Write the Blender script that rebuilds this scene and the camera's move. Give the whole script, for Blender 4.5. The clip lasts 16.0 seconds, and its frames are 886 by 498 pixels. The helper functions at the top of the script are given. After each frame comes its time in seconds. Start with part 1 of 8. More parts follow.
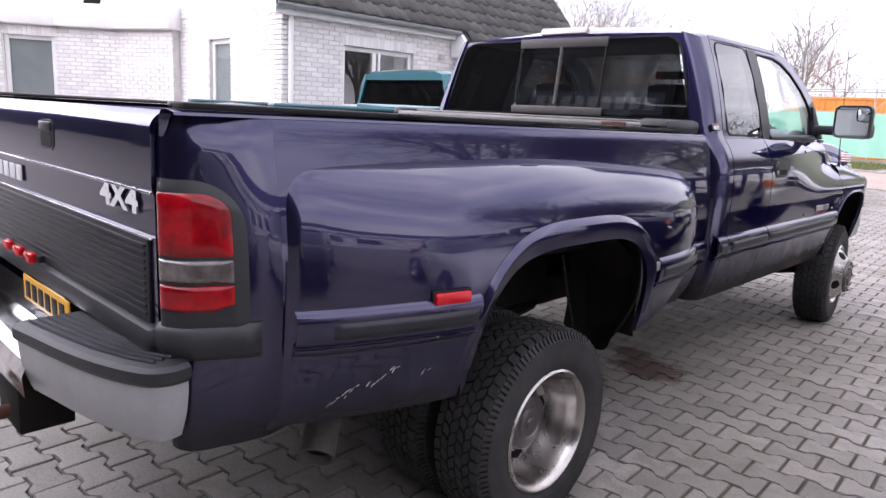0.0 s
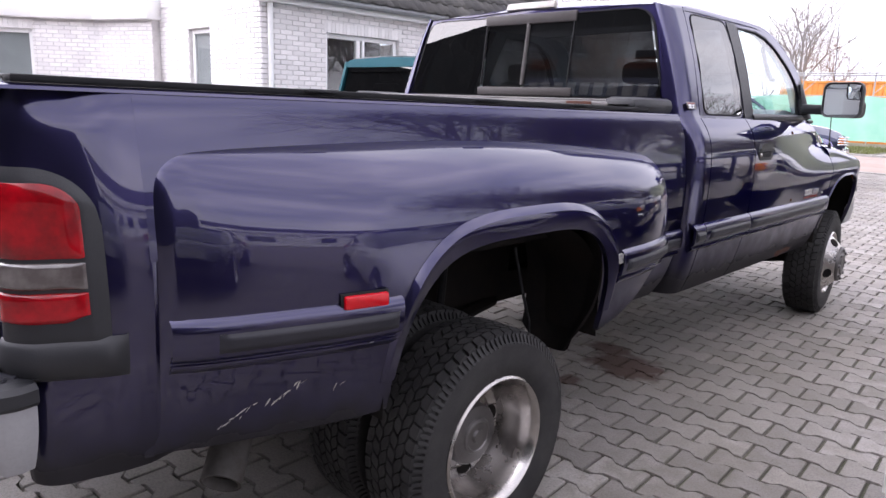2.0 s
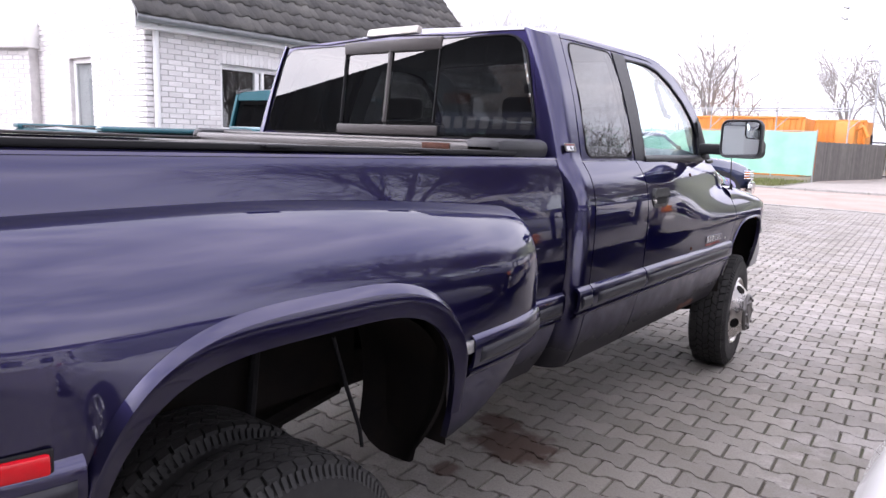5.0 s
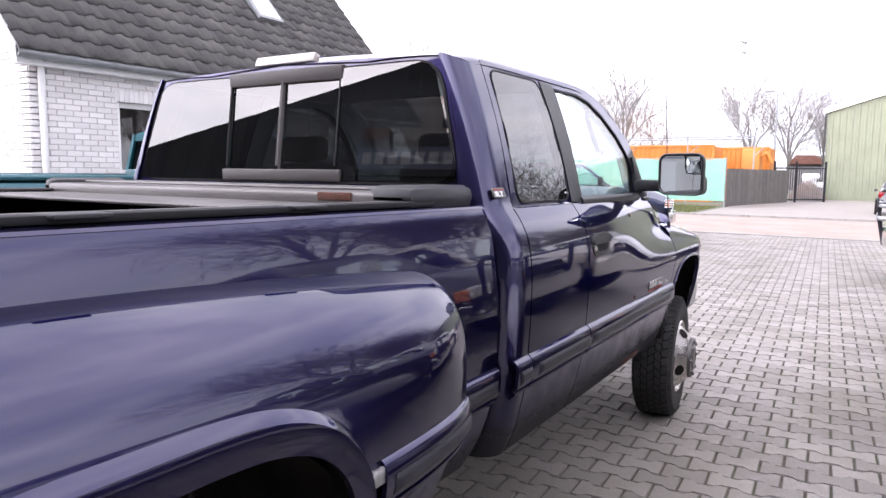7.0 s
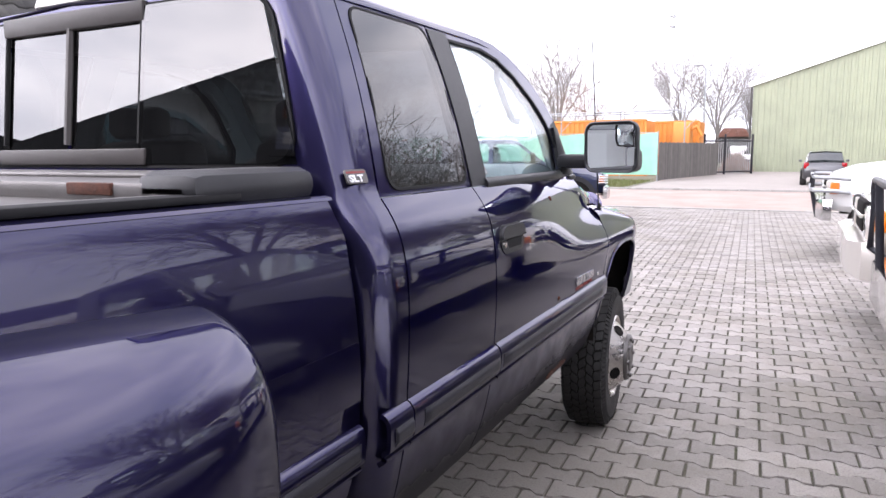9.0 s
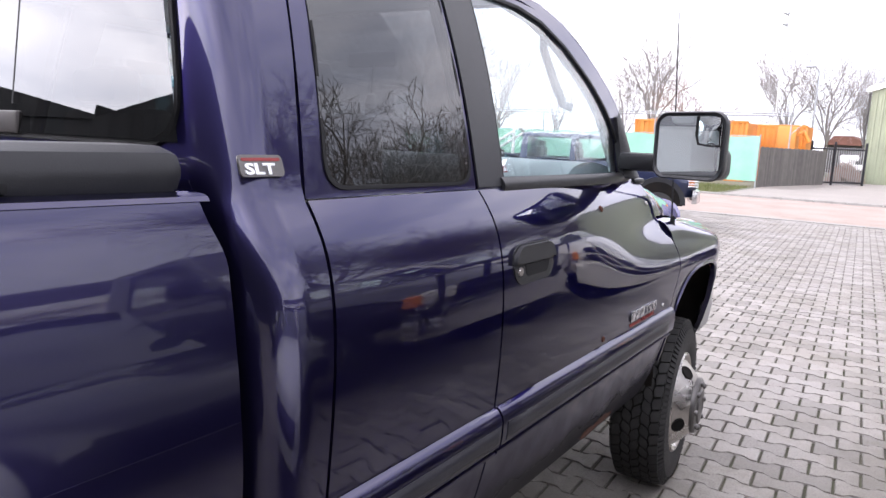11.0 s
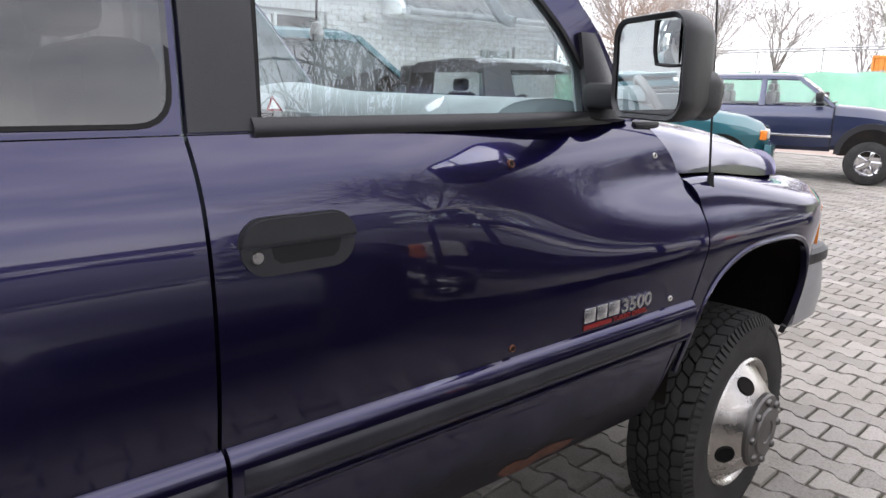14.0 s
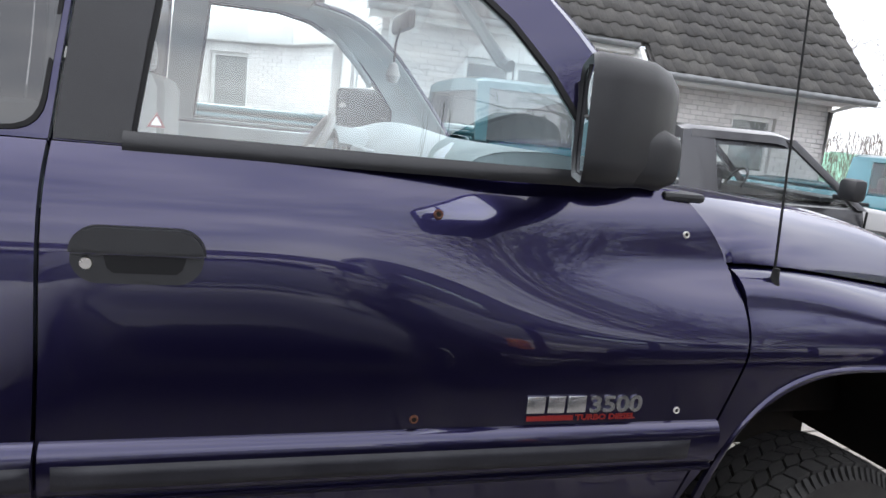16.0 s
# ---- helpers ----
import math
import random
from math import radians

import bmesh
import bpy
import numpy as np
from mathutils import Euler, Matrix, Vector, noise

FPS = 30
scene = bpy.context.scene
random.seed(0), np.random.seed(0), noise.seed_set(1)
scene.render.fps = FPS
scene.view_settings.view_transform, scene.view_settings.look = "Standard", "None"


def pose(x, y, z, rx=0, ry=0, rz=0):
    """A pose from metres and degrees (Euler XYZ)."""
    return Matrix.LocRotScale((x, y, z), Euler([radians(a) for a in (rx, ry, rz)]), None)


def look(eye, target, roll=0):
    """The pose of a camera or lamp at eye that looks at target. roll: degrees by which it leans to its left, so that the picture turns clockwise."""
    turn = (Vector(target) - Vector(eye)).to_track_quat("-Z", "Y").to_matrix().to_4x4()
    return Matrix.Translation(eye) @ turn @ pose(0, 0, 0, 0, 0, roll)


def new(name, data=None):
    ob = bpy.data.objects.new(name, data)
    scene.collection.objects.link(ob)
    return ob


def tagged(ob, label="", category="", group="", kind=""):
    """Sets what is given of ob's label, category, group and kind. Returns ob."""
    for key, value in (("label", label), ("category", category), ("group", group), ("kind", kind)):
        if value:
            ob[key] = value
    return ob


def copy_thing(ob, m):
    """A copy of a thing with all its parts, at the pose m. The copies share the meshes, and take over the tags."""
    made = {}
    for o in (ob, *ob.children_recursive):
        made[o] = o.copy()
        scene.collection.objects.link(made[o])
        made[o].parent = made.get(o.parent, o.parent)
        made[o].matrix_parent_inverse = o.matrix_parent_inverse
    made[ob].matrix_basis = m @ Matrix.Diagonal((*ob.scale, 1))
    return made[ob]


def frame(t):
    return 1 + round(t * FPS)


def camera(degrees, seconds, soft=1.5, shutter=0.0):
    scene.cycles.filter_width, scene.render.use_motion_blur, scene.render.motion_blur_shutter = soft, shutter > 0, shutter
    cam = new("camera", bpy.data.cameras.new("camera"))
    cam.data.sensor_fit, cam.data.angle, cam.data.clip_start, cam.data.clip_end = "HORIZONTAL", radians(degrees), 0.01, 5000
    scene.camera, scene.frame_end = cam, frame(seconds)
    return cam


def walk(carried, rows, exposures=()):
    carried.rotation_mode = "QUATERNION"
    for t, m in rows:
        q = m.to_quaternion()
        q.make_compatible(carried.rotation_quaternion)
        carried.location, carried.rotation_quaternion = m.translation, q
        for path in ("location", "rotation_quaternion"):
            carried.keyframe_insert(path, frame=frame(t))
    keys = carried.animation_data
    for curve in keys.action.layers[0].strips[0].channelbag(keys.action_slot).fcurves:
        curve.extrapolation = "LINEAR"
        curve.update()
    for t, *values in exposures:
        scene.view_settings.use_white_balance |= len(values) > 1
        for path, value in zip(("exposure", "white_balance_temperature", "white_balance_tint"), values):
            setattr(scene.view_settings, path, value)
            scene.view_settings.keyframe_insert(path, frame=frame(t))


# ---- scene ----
cam = camera(65.4, 16.0)
PATH = [
    (0, (2.447, -1.884, 1.461), (1.085, -0.473, 1.068), 2.8),
    (0.5, (2.481, -1.78, 1.459), (1.092, -0.398, 1.057), 2.6),
    (1, (2.504, -1.681, 1.45), (1.121, -0.3, 1.027), 2.1),
    (1.5, (2.483, -1.613, 1.441), (1.104, -0.233, 1.0), 1.5),
    (2, (2.422, -1.549, 1.428), (1.063, -0.143, 1.009), 2.0),
    (2.5, (2.354, -1.472, 1.431), (1.048, -0.014, 1.022), 1.9),
    (3, (2.315, -1.395, 1.454), (1.011, 0.064, 1.04), -1.2),
    (5.3, (2.264, -0.816, 1.478), (1.053, 0.745, 1.168), 2.0),
    (5.5, (2.235, -0.771, 1.495), (1.033, 0.8, 1.2), 1.6),
    (6, (2.135, -0.642, 1.51), (0.996, 0.99, 1.313), 2.7),
    (6.5, (2.075, -0.561, 1.528), (0.996, 1.111, 1.331), 0.8),
    (7, (2.028, -0.458, 1.511), (0.968, 1.224, 1.29), 0.6),
    (7.5, (2.003, -0.297, 1.493), (0.994, 1.41, 1.234), -0.3),
    (8, (1.973, -0.099, 1.516), (0.991, 1.619, 1.228), -0.8),
    (8.5, (1.947, 0.06, 1.527), (0.998, 1.789, 1.197), -1.1),
    (9, (1.882, 0.225, 1.503), (0.974, 1.985, 1.222), -0.5),
    (11.5, (1.781, 0.982, 1.495), (0.599, 2.559, 1.151), 2.2),
    (12, (1.774, 1.117, 1.481), (0.512, 2.603, 1.036), 0.4),
    (12.5, (1.793, 1.289, 1.468), (0.431, 2.683, 1.017), 0.5),
    (13, (1.843, 1.469, 1.494), (0.487, 2.874, 1.061), -0.6),
    (13.5, (1.912, 1.614, 1.481), (0.497, 2.960, 1.048), -1.7),
    (14, (2.047, 1.795, 1.475), (0.540, 3.025, 1.010), 1.0),
    (14.5, (2.158, 1.952, 1.505), (0.577, 3.055, 0.970), 3.5),
    (15, (2.221, 2.145, 1.480), (0.525, 3.066, 0.958), 2.4),
    (15.5, (2.228, 2.302, 1.458), (0.421, 3.031, 1.005), 6.4),
    (16, (2.251, 2.433, 1.481), (0.377, 3.034, 1.130), 6.0),
]
walk(cam, [(t, look(eye, target, roll)) for t, eye, target, roll in PATH],
     exposures=[(0.0, 0.14, 6500, 22), (2.5, 0.20, 6500, 22), (5.5, 0.28, 6500, 22), (9.0, 0.30, 6550, 20), (11.5, 0.23, 6550, 18), (13.0, 0.17, 6700, 15), (14.5, 0.14, 6800, 13), (16.0, 0.14, 6650, 11)])

# ---- world and light ----
world = bpy.data.worlds.new("overcast_sky")
scene.world = world
world.use_nodes = True
wt = world.node_tree
wt.nodes.clear()
w_out = wt.nodes.new("ShaderNodeOutputWorld")
w_bg = wt.nodes.new("ShaderNodeBackground")
w_sky = wt.nodes.new("ShaderNodeTexSky")
w_sky.sky_type = "NISHITA"
w_sky.sun_disc = False
w_sky.sun_elevation = radians(26)
w_sky.sun_rotation = radians(213)
w_co = wt.nodes.new("ShaderNodeTexCoord")
w_map = wt.nodes.new("ShaderNodeMapping")
w_map.inputs["Scale"].default_value = (1.0, 1.0, 2.6)
w_noise = wt.nodes.new("ShaderNodeTexNoise")
w_noise.inputs["Scale"].default_value = 2.2
w_noise.inputs["Detail"].default_value = 6
w_noise.inputs["Roughness"].default_value = 0.55
w_ramp = wt.nodes.new("ShaderNodeValToRGB")
w_ramp.color_ramp.elements[0].position = 0.33
w_ramp.color_ramp.elements[0].color = (6.9, 7.5, 8.8, 1)
w_ramp.color_ramp.elements[1].position = 0.66
w_ramp.color_ramp.elements[1].color = (14.4, 14.6, 15.1, 1)
w_mix = wt.nodes.new("ShaderNodeMix")
w_mix.data_type = "RGBA"
w_mix.inputs["Factor"].default_value = 0.9
wt.links.new(w_co.outputs["Generated"], w_map.inputs["Vector"])
wt.links.new(w_map.outputs["Vector"], w_noise.inputs["Vector"])
wt.links.new(w_noise.outputs["Fac"], w_ramp.inputs["Fac"])
wt.links.new(w_sky.outputs["Color"], w_mix.inputs["A"])
wt.links.new(w_ramp.outputs["Color"], w_mix.inputs["B"])
# the sun behind the cloud brightens a broad part of the sky
SUN_WAY = Vector((-0.52, -0.80, 0.46)).normalized()
w_dot = wt.nodes.new("ShaderNodeVectorMath")
w_dot.operation = "DOT_PRODUCT"
w_dot.inputs[1].default_value = SUN_WAY
w_glow = wt.nodes.new("ShaderNodeMapRange")
w_glow.interpolation_type = "SMOOTHSTEP"
for key, val in (("From Min", 0.3), ("From Max", 1.0), ("To Min", 0.95), ("To Max", 2.5)):
    w_glow.inputs[key].default_value = val
w_mul = wt.nodes.new("ShaderNodeVectorMath")
w_mul.operation = "SCALE"
wt.links.new(w_co.outputs["Generated"], w_dot.inputs[0])
wt.links.new(w_dot.outputs["Value"], w_glow.inputs["Value"])
wt.links.new(w_mix.outputs["Result"], w_mul.inputs[0])
wt.links.new(w_glow.outputs["Result"], w_mul.inputs["Scale"])
wt.links.new(w_mul.outputs["Vector"], w_bg.inputs["Color"])
w_bg.inputs["Strength"].default_value = 0.205
wt.links.new(w_bg.outputs["Background"], w_out.inputs["Surface"])

sun_data = bpy.data.lights.new("sun", "SUN")
sun_data.energy = 0.35
sun_data.angle = radians(70)
sun_data.color = (1.0, 0.98, 0.96)
sun = new("sun", sun_data)
sun.matrix_world = look(SUN_WAY * 12 + Vector((0, 0, 4)), (0, 0, 0))

# ---- materials ----
MATS = {}


def material(name, color, rough=0.5, metal=0.0, var=0.0, scale=8.0, fine=0.0, fine_scale=120.0, bump=0.0, coat=0.0, spec=0.5,
             tint=None, random=0.0, island=False, trans=0.0, alpha=1.0, emit=None, rough_var=0.0, ior=1.5):
    """A procedural surface: base colour with coarse and fine variation, bump, and a per-piece shift."""
    m = bpy.data.materials.new(name)
    m.use_nodes = True
    nt = m.node_tree
    b = nt.nodes["Principled BSDF"]
    b.inputs["Roughness"].default_value = rough
    b.inputs["Metallic"].default_value = metal
    b.inputs["Coat Weight"].default_value = coat
    b.inputs["Coat Roughness"].default_value = 0.03
    b.inputs["Specular IOR Level"].default_value = spec
    b.inputs["Transmission Weight"].default_value = trans
    b.inputs["IOR"].default_value = ior
    b.inputs["Alpha"].default_value = alpha
    if emit:
        b.inputs["Emission Color"].default_value = (*emit[:3], 1)
        b.inputs["Emission Strength"].default_value = emit[3]
    col = None
    rgb = nt.nodes.new("ShaderNodeRGB")
    rgb.outputs[0].default_value = (*color, 1)
    col = rgb.outputs[0]
    co = nt.nodes.new("ShaderNodeTexCoord")

    def noise_node(s, detail=5.0, rou=0.6):
        n = nt.nodes.new("ShaderNodeTexNoise")
        n.inputs["Scale"].default_value = s
        n.inputs["Detail"].default_value = detail
        n.inputs["Roughness"].default_value = rou
        geo_in = nt.nodes.new("ShaderNodeNewGeometry")
        nt.links.new(geo_in.outputs["Position"], n.inputs["Vector"])
        return n.outputs["Fac"]

    def mixed(a, other, fac):
        x = nt.nodes.new("ShaderNodeMix")
        x.data_type = "RGBA"
        nt.links.new(a, x.inputs["A"])
        x.inputs["B"].default_value = (*other, 1)
        nt.links.new(fac, x.inputs["Factor"])
        return x.outputs["Result"]

    def ranged(v, lo, hi, a, c):
        r = nt.nodes.new("ShaderNodeMapRange")
        nt.links.new(v, r.inputs["Value"])
        for key, val in (("From Min", lo), ("From Max", hi), ("To Min", a), ("To Max", c)):
            r.inputs[key].default_value = val
        return r.outputs["Result"]

    if var:
        other = tint or tuple(c * 0.45 for c in color)
        coarse = noise_node(scale)
        col = mixed(col, other, ranged(coarse, 0.38, 0.72, 0.0, var))
        if rough_var:
            nt.links.new(ranged(coarse, 0.3, 0.7, max(0.02, rough - rough_var), min(1, rough + rough_var)), b.inputs["Roughness"])
    if fine:
        col = mixed(col, tuple(c * 0.4 for c in color), ranged(noise_node(fine_scale, 3, 0.7), 0.45, 0.75, 0.0, fine))
    if random:
        if island:
            g = nt.nodes.new("ShaderNodeNewGeometry")
            src = g.outputs["Random Per Island"]
        else:
            g = nt.nodes.new("ShaderNodeObjectInfo")
            src = g.outputs["Random"]
        h = nt.nodes.new("ShaderNodeHueSaturation")
        nt.links.new(ranged(src, 0, 1, 1 - random, 1 + random), h.inputs["Value"])
        nt.links.new(col, h.inputs["Color"])
        col = h.outputs["Color"]
    nt.links.new(col, b.inputs["Base Color"])
    if bump:
        bn = nt.nodes.new("ShaderNodeBump")
        bn.inputs["Strength"].default_value = bump
        bn.inputs["Distance"].default_value = 0.004
        nt.links.new(noise_node(fine_scale, 4, 0.65), bn.inputs["Height"])
        nt.links.new(bn.outputs["Normal"], b.inputs["Normal"])
    MATS[name] = m
    return m


def paint(name, color, metal=0.55, rough=0.34, dust=(0.1, 0.1, 0.1), dust_amount=0.05, spec=0.5, coat_ior=1.5):
    m = material(name, color, rough, metal, var=dust_amount, scale=3.0, tint=dust, fine=0.12, fine_scale=900, coat=1.0, spec=spec)
    m.node_tree.nodes["Principled BSDF"].inputs["Coat IOR"].default_value = coat_ior
    return m


NAVY = paint("navy_metallic_paint", (0.0205, 0.0180, 0.059), metal=0.9, rough=0.22, dust=(0.0170, 0.0145, 0.052), dust_amount=0.3, spec=0.0, coat_ior=1.57)


def road_film(m, z0, z1, film):
    """Dried road spray on the lowest panels: a ragged matt film over the clear coat."""
    nt = m.node_tree
    b = nt.nodes["Principled BSDF"]
    geo = nt.nodes.new("ShaderNodeNewGeometry")
    xyz = nt.nodes.new("ShaderNodeSeparateXYZ")
    nt.links.new(geo.outputs["Position"], xyz.inputs["Vector"])
    n = nt.nodes.new("ShaderNodeTexNoise")
    n.inputs["Scale"].default_value = 9.0
    n.inputs["Detail"].default_value = 8
    nt.links.new(geo.outputs["Position"], n.inputs["Vector"])
    add = nt.nodes.new("ShaderNodeMath")
    add.operation = "MULTIPLY_ADD"
    add.inputs[1].default_value = 0.16
    nt.links.new(n.outputs["Fac"], add.inputs[0])
    nt.links.new(xyz.outputs["Z"], add.inputs[2])
    r = nt.nodes.new("ShaderNodeMapRange")
    for key, val in (("From Min", z0), ("From Max", z1), ("To Min", 1.0), ("To Max", 0.0)):
        r.inputs[key].default_value = val
    nt.links.new(add.outputs[0], r.inputs["Value"])

    def blended(socket, a, c):
        q = nt.nodes.new("ShaderNodeMapRange")
        q.inputs["To Min"].default_value, q.inputs["To Max"].default_value = a, c
        nt.links.new(r.outputs["Result"], q.inputs["Value"])
        nt.links.new(q.outputs["Result"], b.inputs[socket])
    blended("Coat Weight", 1.0, 0.3)
    blended("Coat Roughness", 0.03, 0.28)
    blended("Metallic", 0.9, 0.25)
    blended("Roughness", 0.28, 0.65)
    old = b.inputs["Base Color"].links[0].from_socket
    x = nt.nodes.new("ShaderNodeMix")
    x.data_type = "RGBA"
    nt.links.new(old, x.inputs["A"])
    x.inputs["B"].default_value = (*film, 1)
    nt.links.new(r.outputs["Result"], x.inputs["Factor"])
    nt.links.new(x.outputs["Result"], b.inputs["Base Color"])


NAVY.node_tree.nodes["Principled BSDF"].inputs["Specular Tint"].default_value = (0.22, 0.19, 0.42, 1)
road_film(NAVY, 0.72, 0.86, (0.017, 0.016, 0.019))
PLASTIC = material("black_plastic_trim", (0.013, 0.0135, 0.016), 0.45, var=0.5, scale=6, tint=(0.026, 0.027, 0.031), fine=0.3, fine_scale=400, bump=0.15, spec=0.42)
GREYTRIM = material("grey_blue_molding", (0.013, 0.013, 0.018), 0.4, var=0.6, scale=9, tint=(0.03, 0.03, 0.037), fine=0.2, bump=0.1, spec=0.35)
SLIDER = material("brown_grey_frame", (0.062, 0.055, 0.053), 0.5, var=0.4, scale=7, tint=(0.04, 0.035, 0.034), fine=0.2, spec=0.4)
RUBBER = material("black_rubber_seal", (0.010, 0.010, 0.011), 0.7, spec=0.2)
# black underbody parts; on flat discs it also paints the shade of openings
VOID = material("black_underbody_and_hole_shade", (0.006, 0.0055, 0.0055), 0.8, var=0.6, scale=7, tint=(0.018, 0.013, 0.01), spec=0.15)
TYRE = material("worn_tyre_rubber", (0.019, 0.0185, 0.019), 0.7, var=0.7, scale=9, tint=(0.045, 0.0435, 0.042), fine=0.35, fine_scale=300, bump=0.25, spec=0.3)
DISH = material("dull_polished_wheel", (0.42, 0.4, 0.385), 0.27, 1.0, var=0.4, scale=7, tint=(0.3, 0.27, 0.24), fine=0.15, rough_var=0.08)
PIPE = material("sooty_grey_pipe", (0.09, 0.085, 0.08), 0.7, 0.4, var=0.7, scale=20, tint=(0.04, 0.03, 0.025))
CHROME = material("chrome", (0.75, 0.75, 0.77), 0.13, 1.0, var=0.5, scale=14, tint=(0.4, 0.38, 0.36), fine=0.1, rough_var=0.08)
STEEL = material("brushed_steel", (0.55, 0.53, 0.51), 0.3, 1.0, var=0.55, scale=10, tint=(0.36, 0.31, 0.27), fine=0.2, rough_var=0.12)
ALU = material("weathered_aluminium", (0.15, 0.143, 0.14), 0.42, 0.8, var=0.6, scale=5, tint=(0.095, 0.088, 0.082), fine=0.2)
GREYPAINT = material("grey_bumper_paint", (0.3, 0.3, 0.31), 0.42, 0.2, var=0.45, scale=5, tint=(0.17, 0.17, 0.18), fine=0.15, coat=0.3)
RUST = material("rust", (0.09, 0.03, 0.016), 0.9, var=0.8, scale=30, tint=(0.035, 0.015, 0.01), fine=0.5, bump=0.5)
REDLENS = material("red_lens", (0.3, 0.0025, 0.007), 0.16, var=0.9, scale=16, tint=(0.09, 0.0008, 0.002), coat=0.35, spec=0.25)
BRIGHTRED = material("bright_red_lens", (0.48, 0.003, 0.008), 0.2, var=0.3, scale=40, coat=0.4, spec=0.3)
SMOKELENS = material("smoked_clear_lens", (0.055, 0.044, 0.042), 0.15, var=0.7, scale=26, tint=(0.14, 0.125, 0.12), coat=1.0)
AMBER = material("amber_lens", (0.7, 0.2, 0.02), 0.2, var=0.3, scale=30, coat=1.0)
CLEARLENS = material("clear_lamp_lens", (0.6, 0.58, 0.54), 0.2, var=0.5, scale=60, tint=(0.3, 0.28, 0.26), coat=1.0)
AGEDLENS = material("yellowed_clear_lens", (0.40, 0.37, 0.33), 0.35, var=0.5, scale=30, tint=(0.28, 0.25, 0.22), coat=0.3)
MARKERLENS = material("dull_chrome_marker", (0.22, 0.215, 0.21), 0.3, 0.5, var=0.6, scale=70, tint=(0.42, 0.41, 0.4), coat=0.6)
WHITEMARK = material("silver_white_letters", (0.75, 0.75, 0.77), 0.35, 0.3, fine=0.1)
CHROMELETTER = material("chrome_letters", (0.6, 0.6, 0.63), 0.22, 0.9)
REDMARK = material("red_letters", (0.2, 0.012, 0.012), 0.4)
PLATEYEL = material("yellow_plate", (0.6, 0.3, 0.02), 0.4)
INTERIOR = material("grey_interior_vinyl", (0.42, 0.48, 0.50), 0.6, var=0.4, scale=8, fine=0.2, bump=0.2)
LIGHTCLOTH = material("light_grey_cloth", (0.5, 0.495, 0.49), 0.9, var=0.3, scale=5, fine=0.1, bump=0.1)
SCRATCH = material("bare_scratch", (0.40, 0.38, 0.37), 0.7, fine=0.5, fine_scale=200)


def glass(name, tint, through_amount, ior=1.62):
    """Thin car glass: a clear see-through sheet with a mirror film that grows towards grazing."""
    m = bpy.data.materials.new(name)
    m.use_nodes = True
    nt = m.node_tree
    nt.nodes.clear()
    out = nt.nodes.new("ShaderNodeOutputMaterial")
    clear = nt.nodes.new("ShaderNodeBsdfTransparent")
    clear.inputs["Color"].default_value = (*[c * through_amount for c in tint], 1)
    gloss = nt.nodes.new("ShaderNodeBsdfGlossy")
    gloss.inputs["Roughness"].default_value = 0.0
    gloss.inputs["Color"].default_value = (1, 1, 1, 1)
    lw = nt.nodes.new("ShaderNodeLayerWeight")
    lw.inputs["Blend"].default_value = 0.5
    power = nt.nodes.new("ShaderNodeMath")
    power.operation = "POWER"
    power.inputs[1].default_value = 5.0
    nt.links.new(lw.outputs["Facing"], power.inputs[0])
    fr = nt.nodes.new("ShaderNodeMapRange")
    fr.inputs["To Min"].default_value = ((ior - 1) / (ior + 1)) ** 2
    nt.links.new(power.outputs[0], fr.inputs["Value"])
    mix = nt.nodes.new("ShaderNodeMixShader")
    nt.links.new(fr.outputs["Result"], mix.inputs["Fac"])
    nt.links.new(clear.outputs["BSDF"], mix.inputs[1])
    nt.links.new(gloss.outputs["BSDF"], mix.inputs[2])
    nt.links.new(mix.outputs["Shader"], out.inputs["Surface"])
    return m


PRIVACY = glass("dark_privacy_glass", (0.9, 0.93, 0.96), 0.07, 1.85)
CLEARGLASS = glass("clear_door_glass", (0.93, 1.0, 1.0), 0.97, 2.05)
HOUSEGLASS = glass("window_pane_glass", (0.9, 0.95, 0.95), 0.75, 1.9)
MIRROR = material("mirror_glass", (0.82, 0.84, 0.86), 0.02, 1.0)

PAVER = material("grey_concrete_paver", (0.275, 0.255, 0.238), 0.85, var=0.85, scale=1.3, tint=(0.188, 0.170, 0.142), fine=0.75, fine_scale=110, bump=0.7, random=0.20)
PAVERS = material("grey_concrete_pavers", (0.275, 0.255, 0.238), 0.85, var=0.85, scale=1.3, tint=(0.188, 0.170, 0.142), fine=0.75, fine_scale=110, bump=0.7, random=0.20, island=True)
JOINT = material("sandy_joints", (0.064, 0.056, 0.044), 0.95, var=0.9, scale=1.6, tint=(0.062, 0.075, 0.036), fine=0.4)
FARPAVE = material("far_concrete_yard", (0.265, 0.240, 0.218), 0.85, var=0.6, scale=0.6, tint=(0.22, 0.198, 0.178), fine=0.4, fine_scale=9)
CLINKER = material("red_clinker_road", (0.33, 0.255, 0.22), 0.85, var=0.6, scale=0.8, tint=(0.19, 0.14, 0.12), fine=0.4, fine_scale=16)
KERB = material("concrete_kerb", (0.3, 0.29, 0.27), 0.85, var=0.5, scale=3, fine=0.3)
SOIL = material("far_ground", (0.16, 0.155, 0.12), 0.95, var=0.7, scale=0.3, tint=(0.1, 0.12, 0.06), fine=0.4, fine_scale=6)


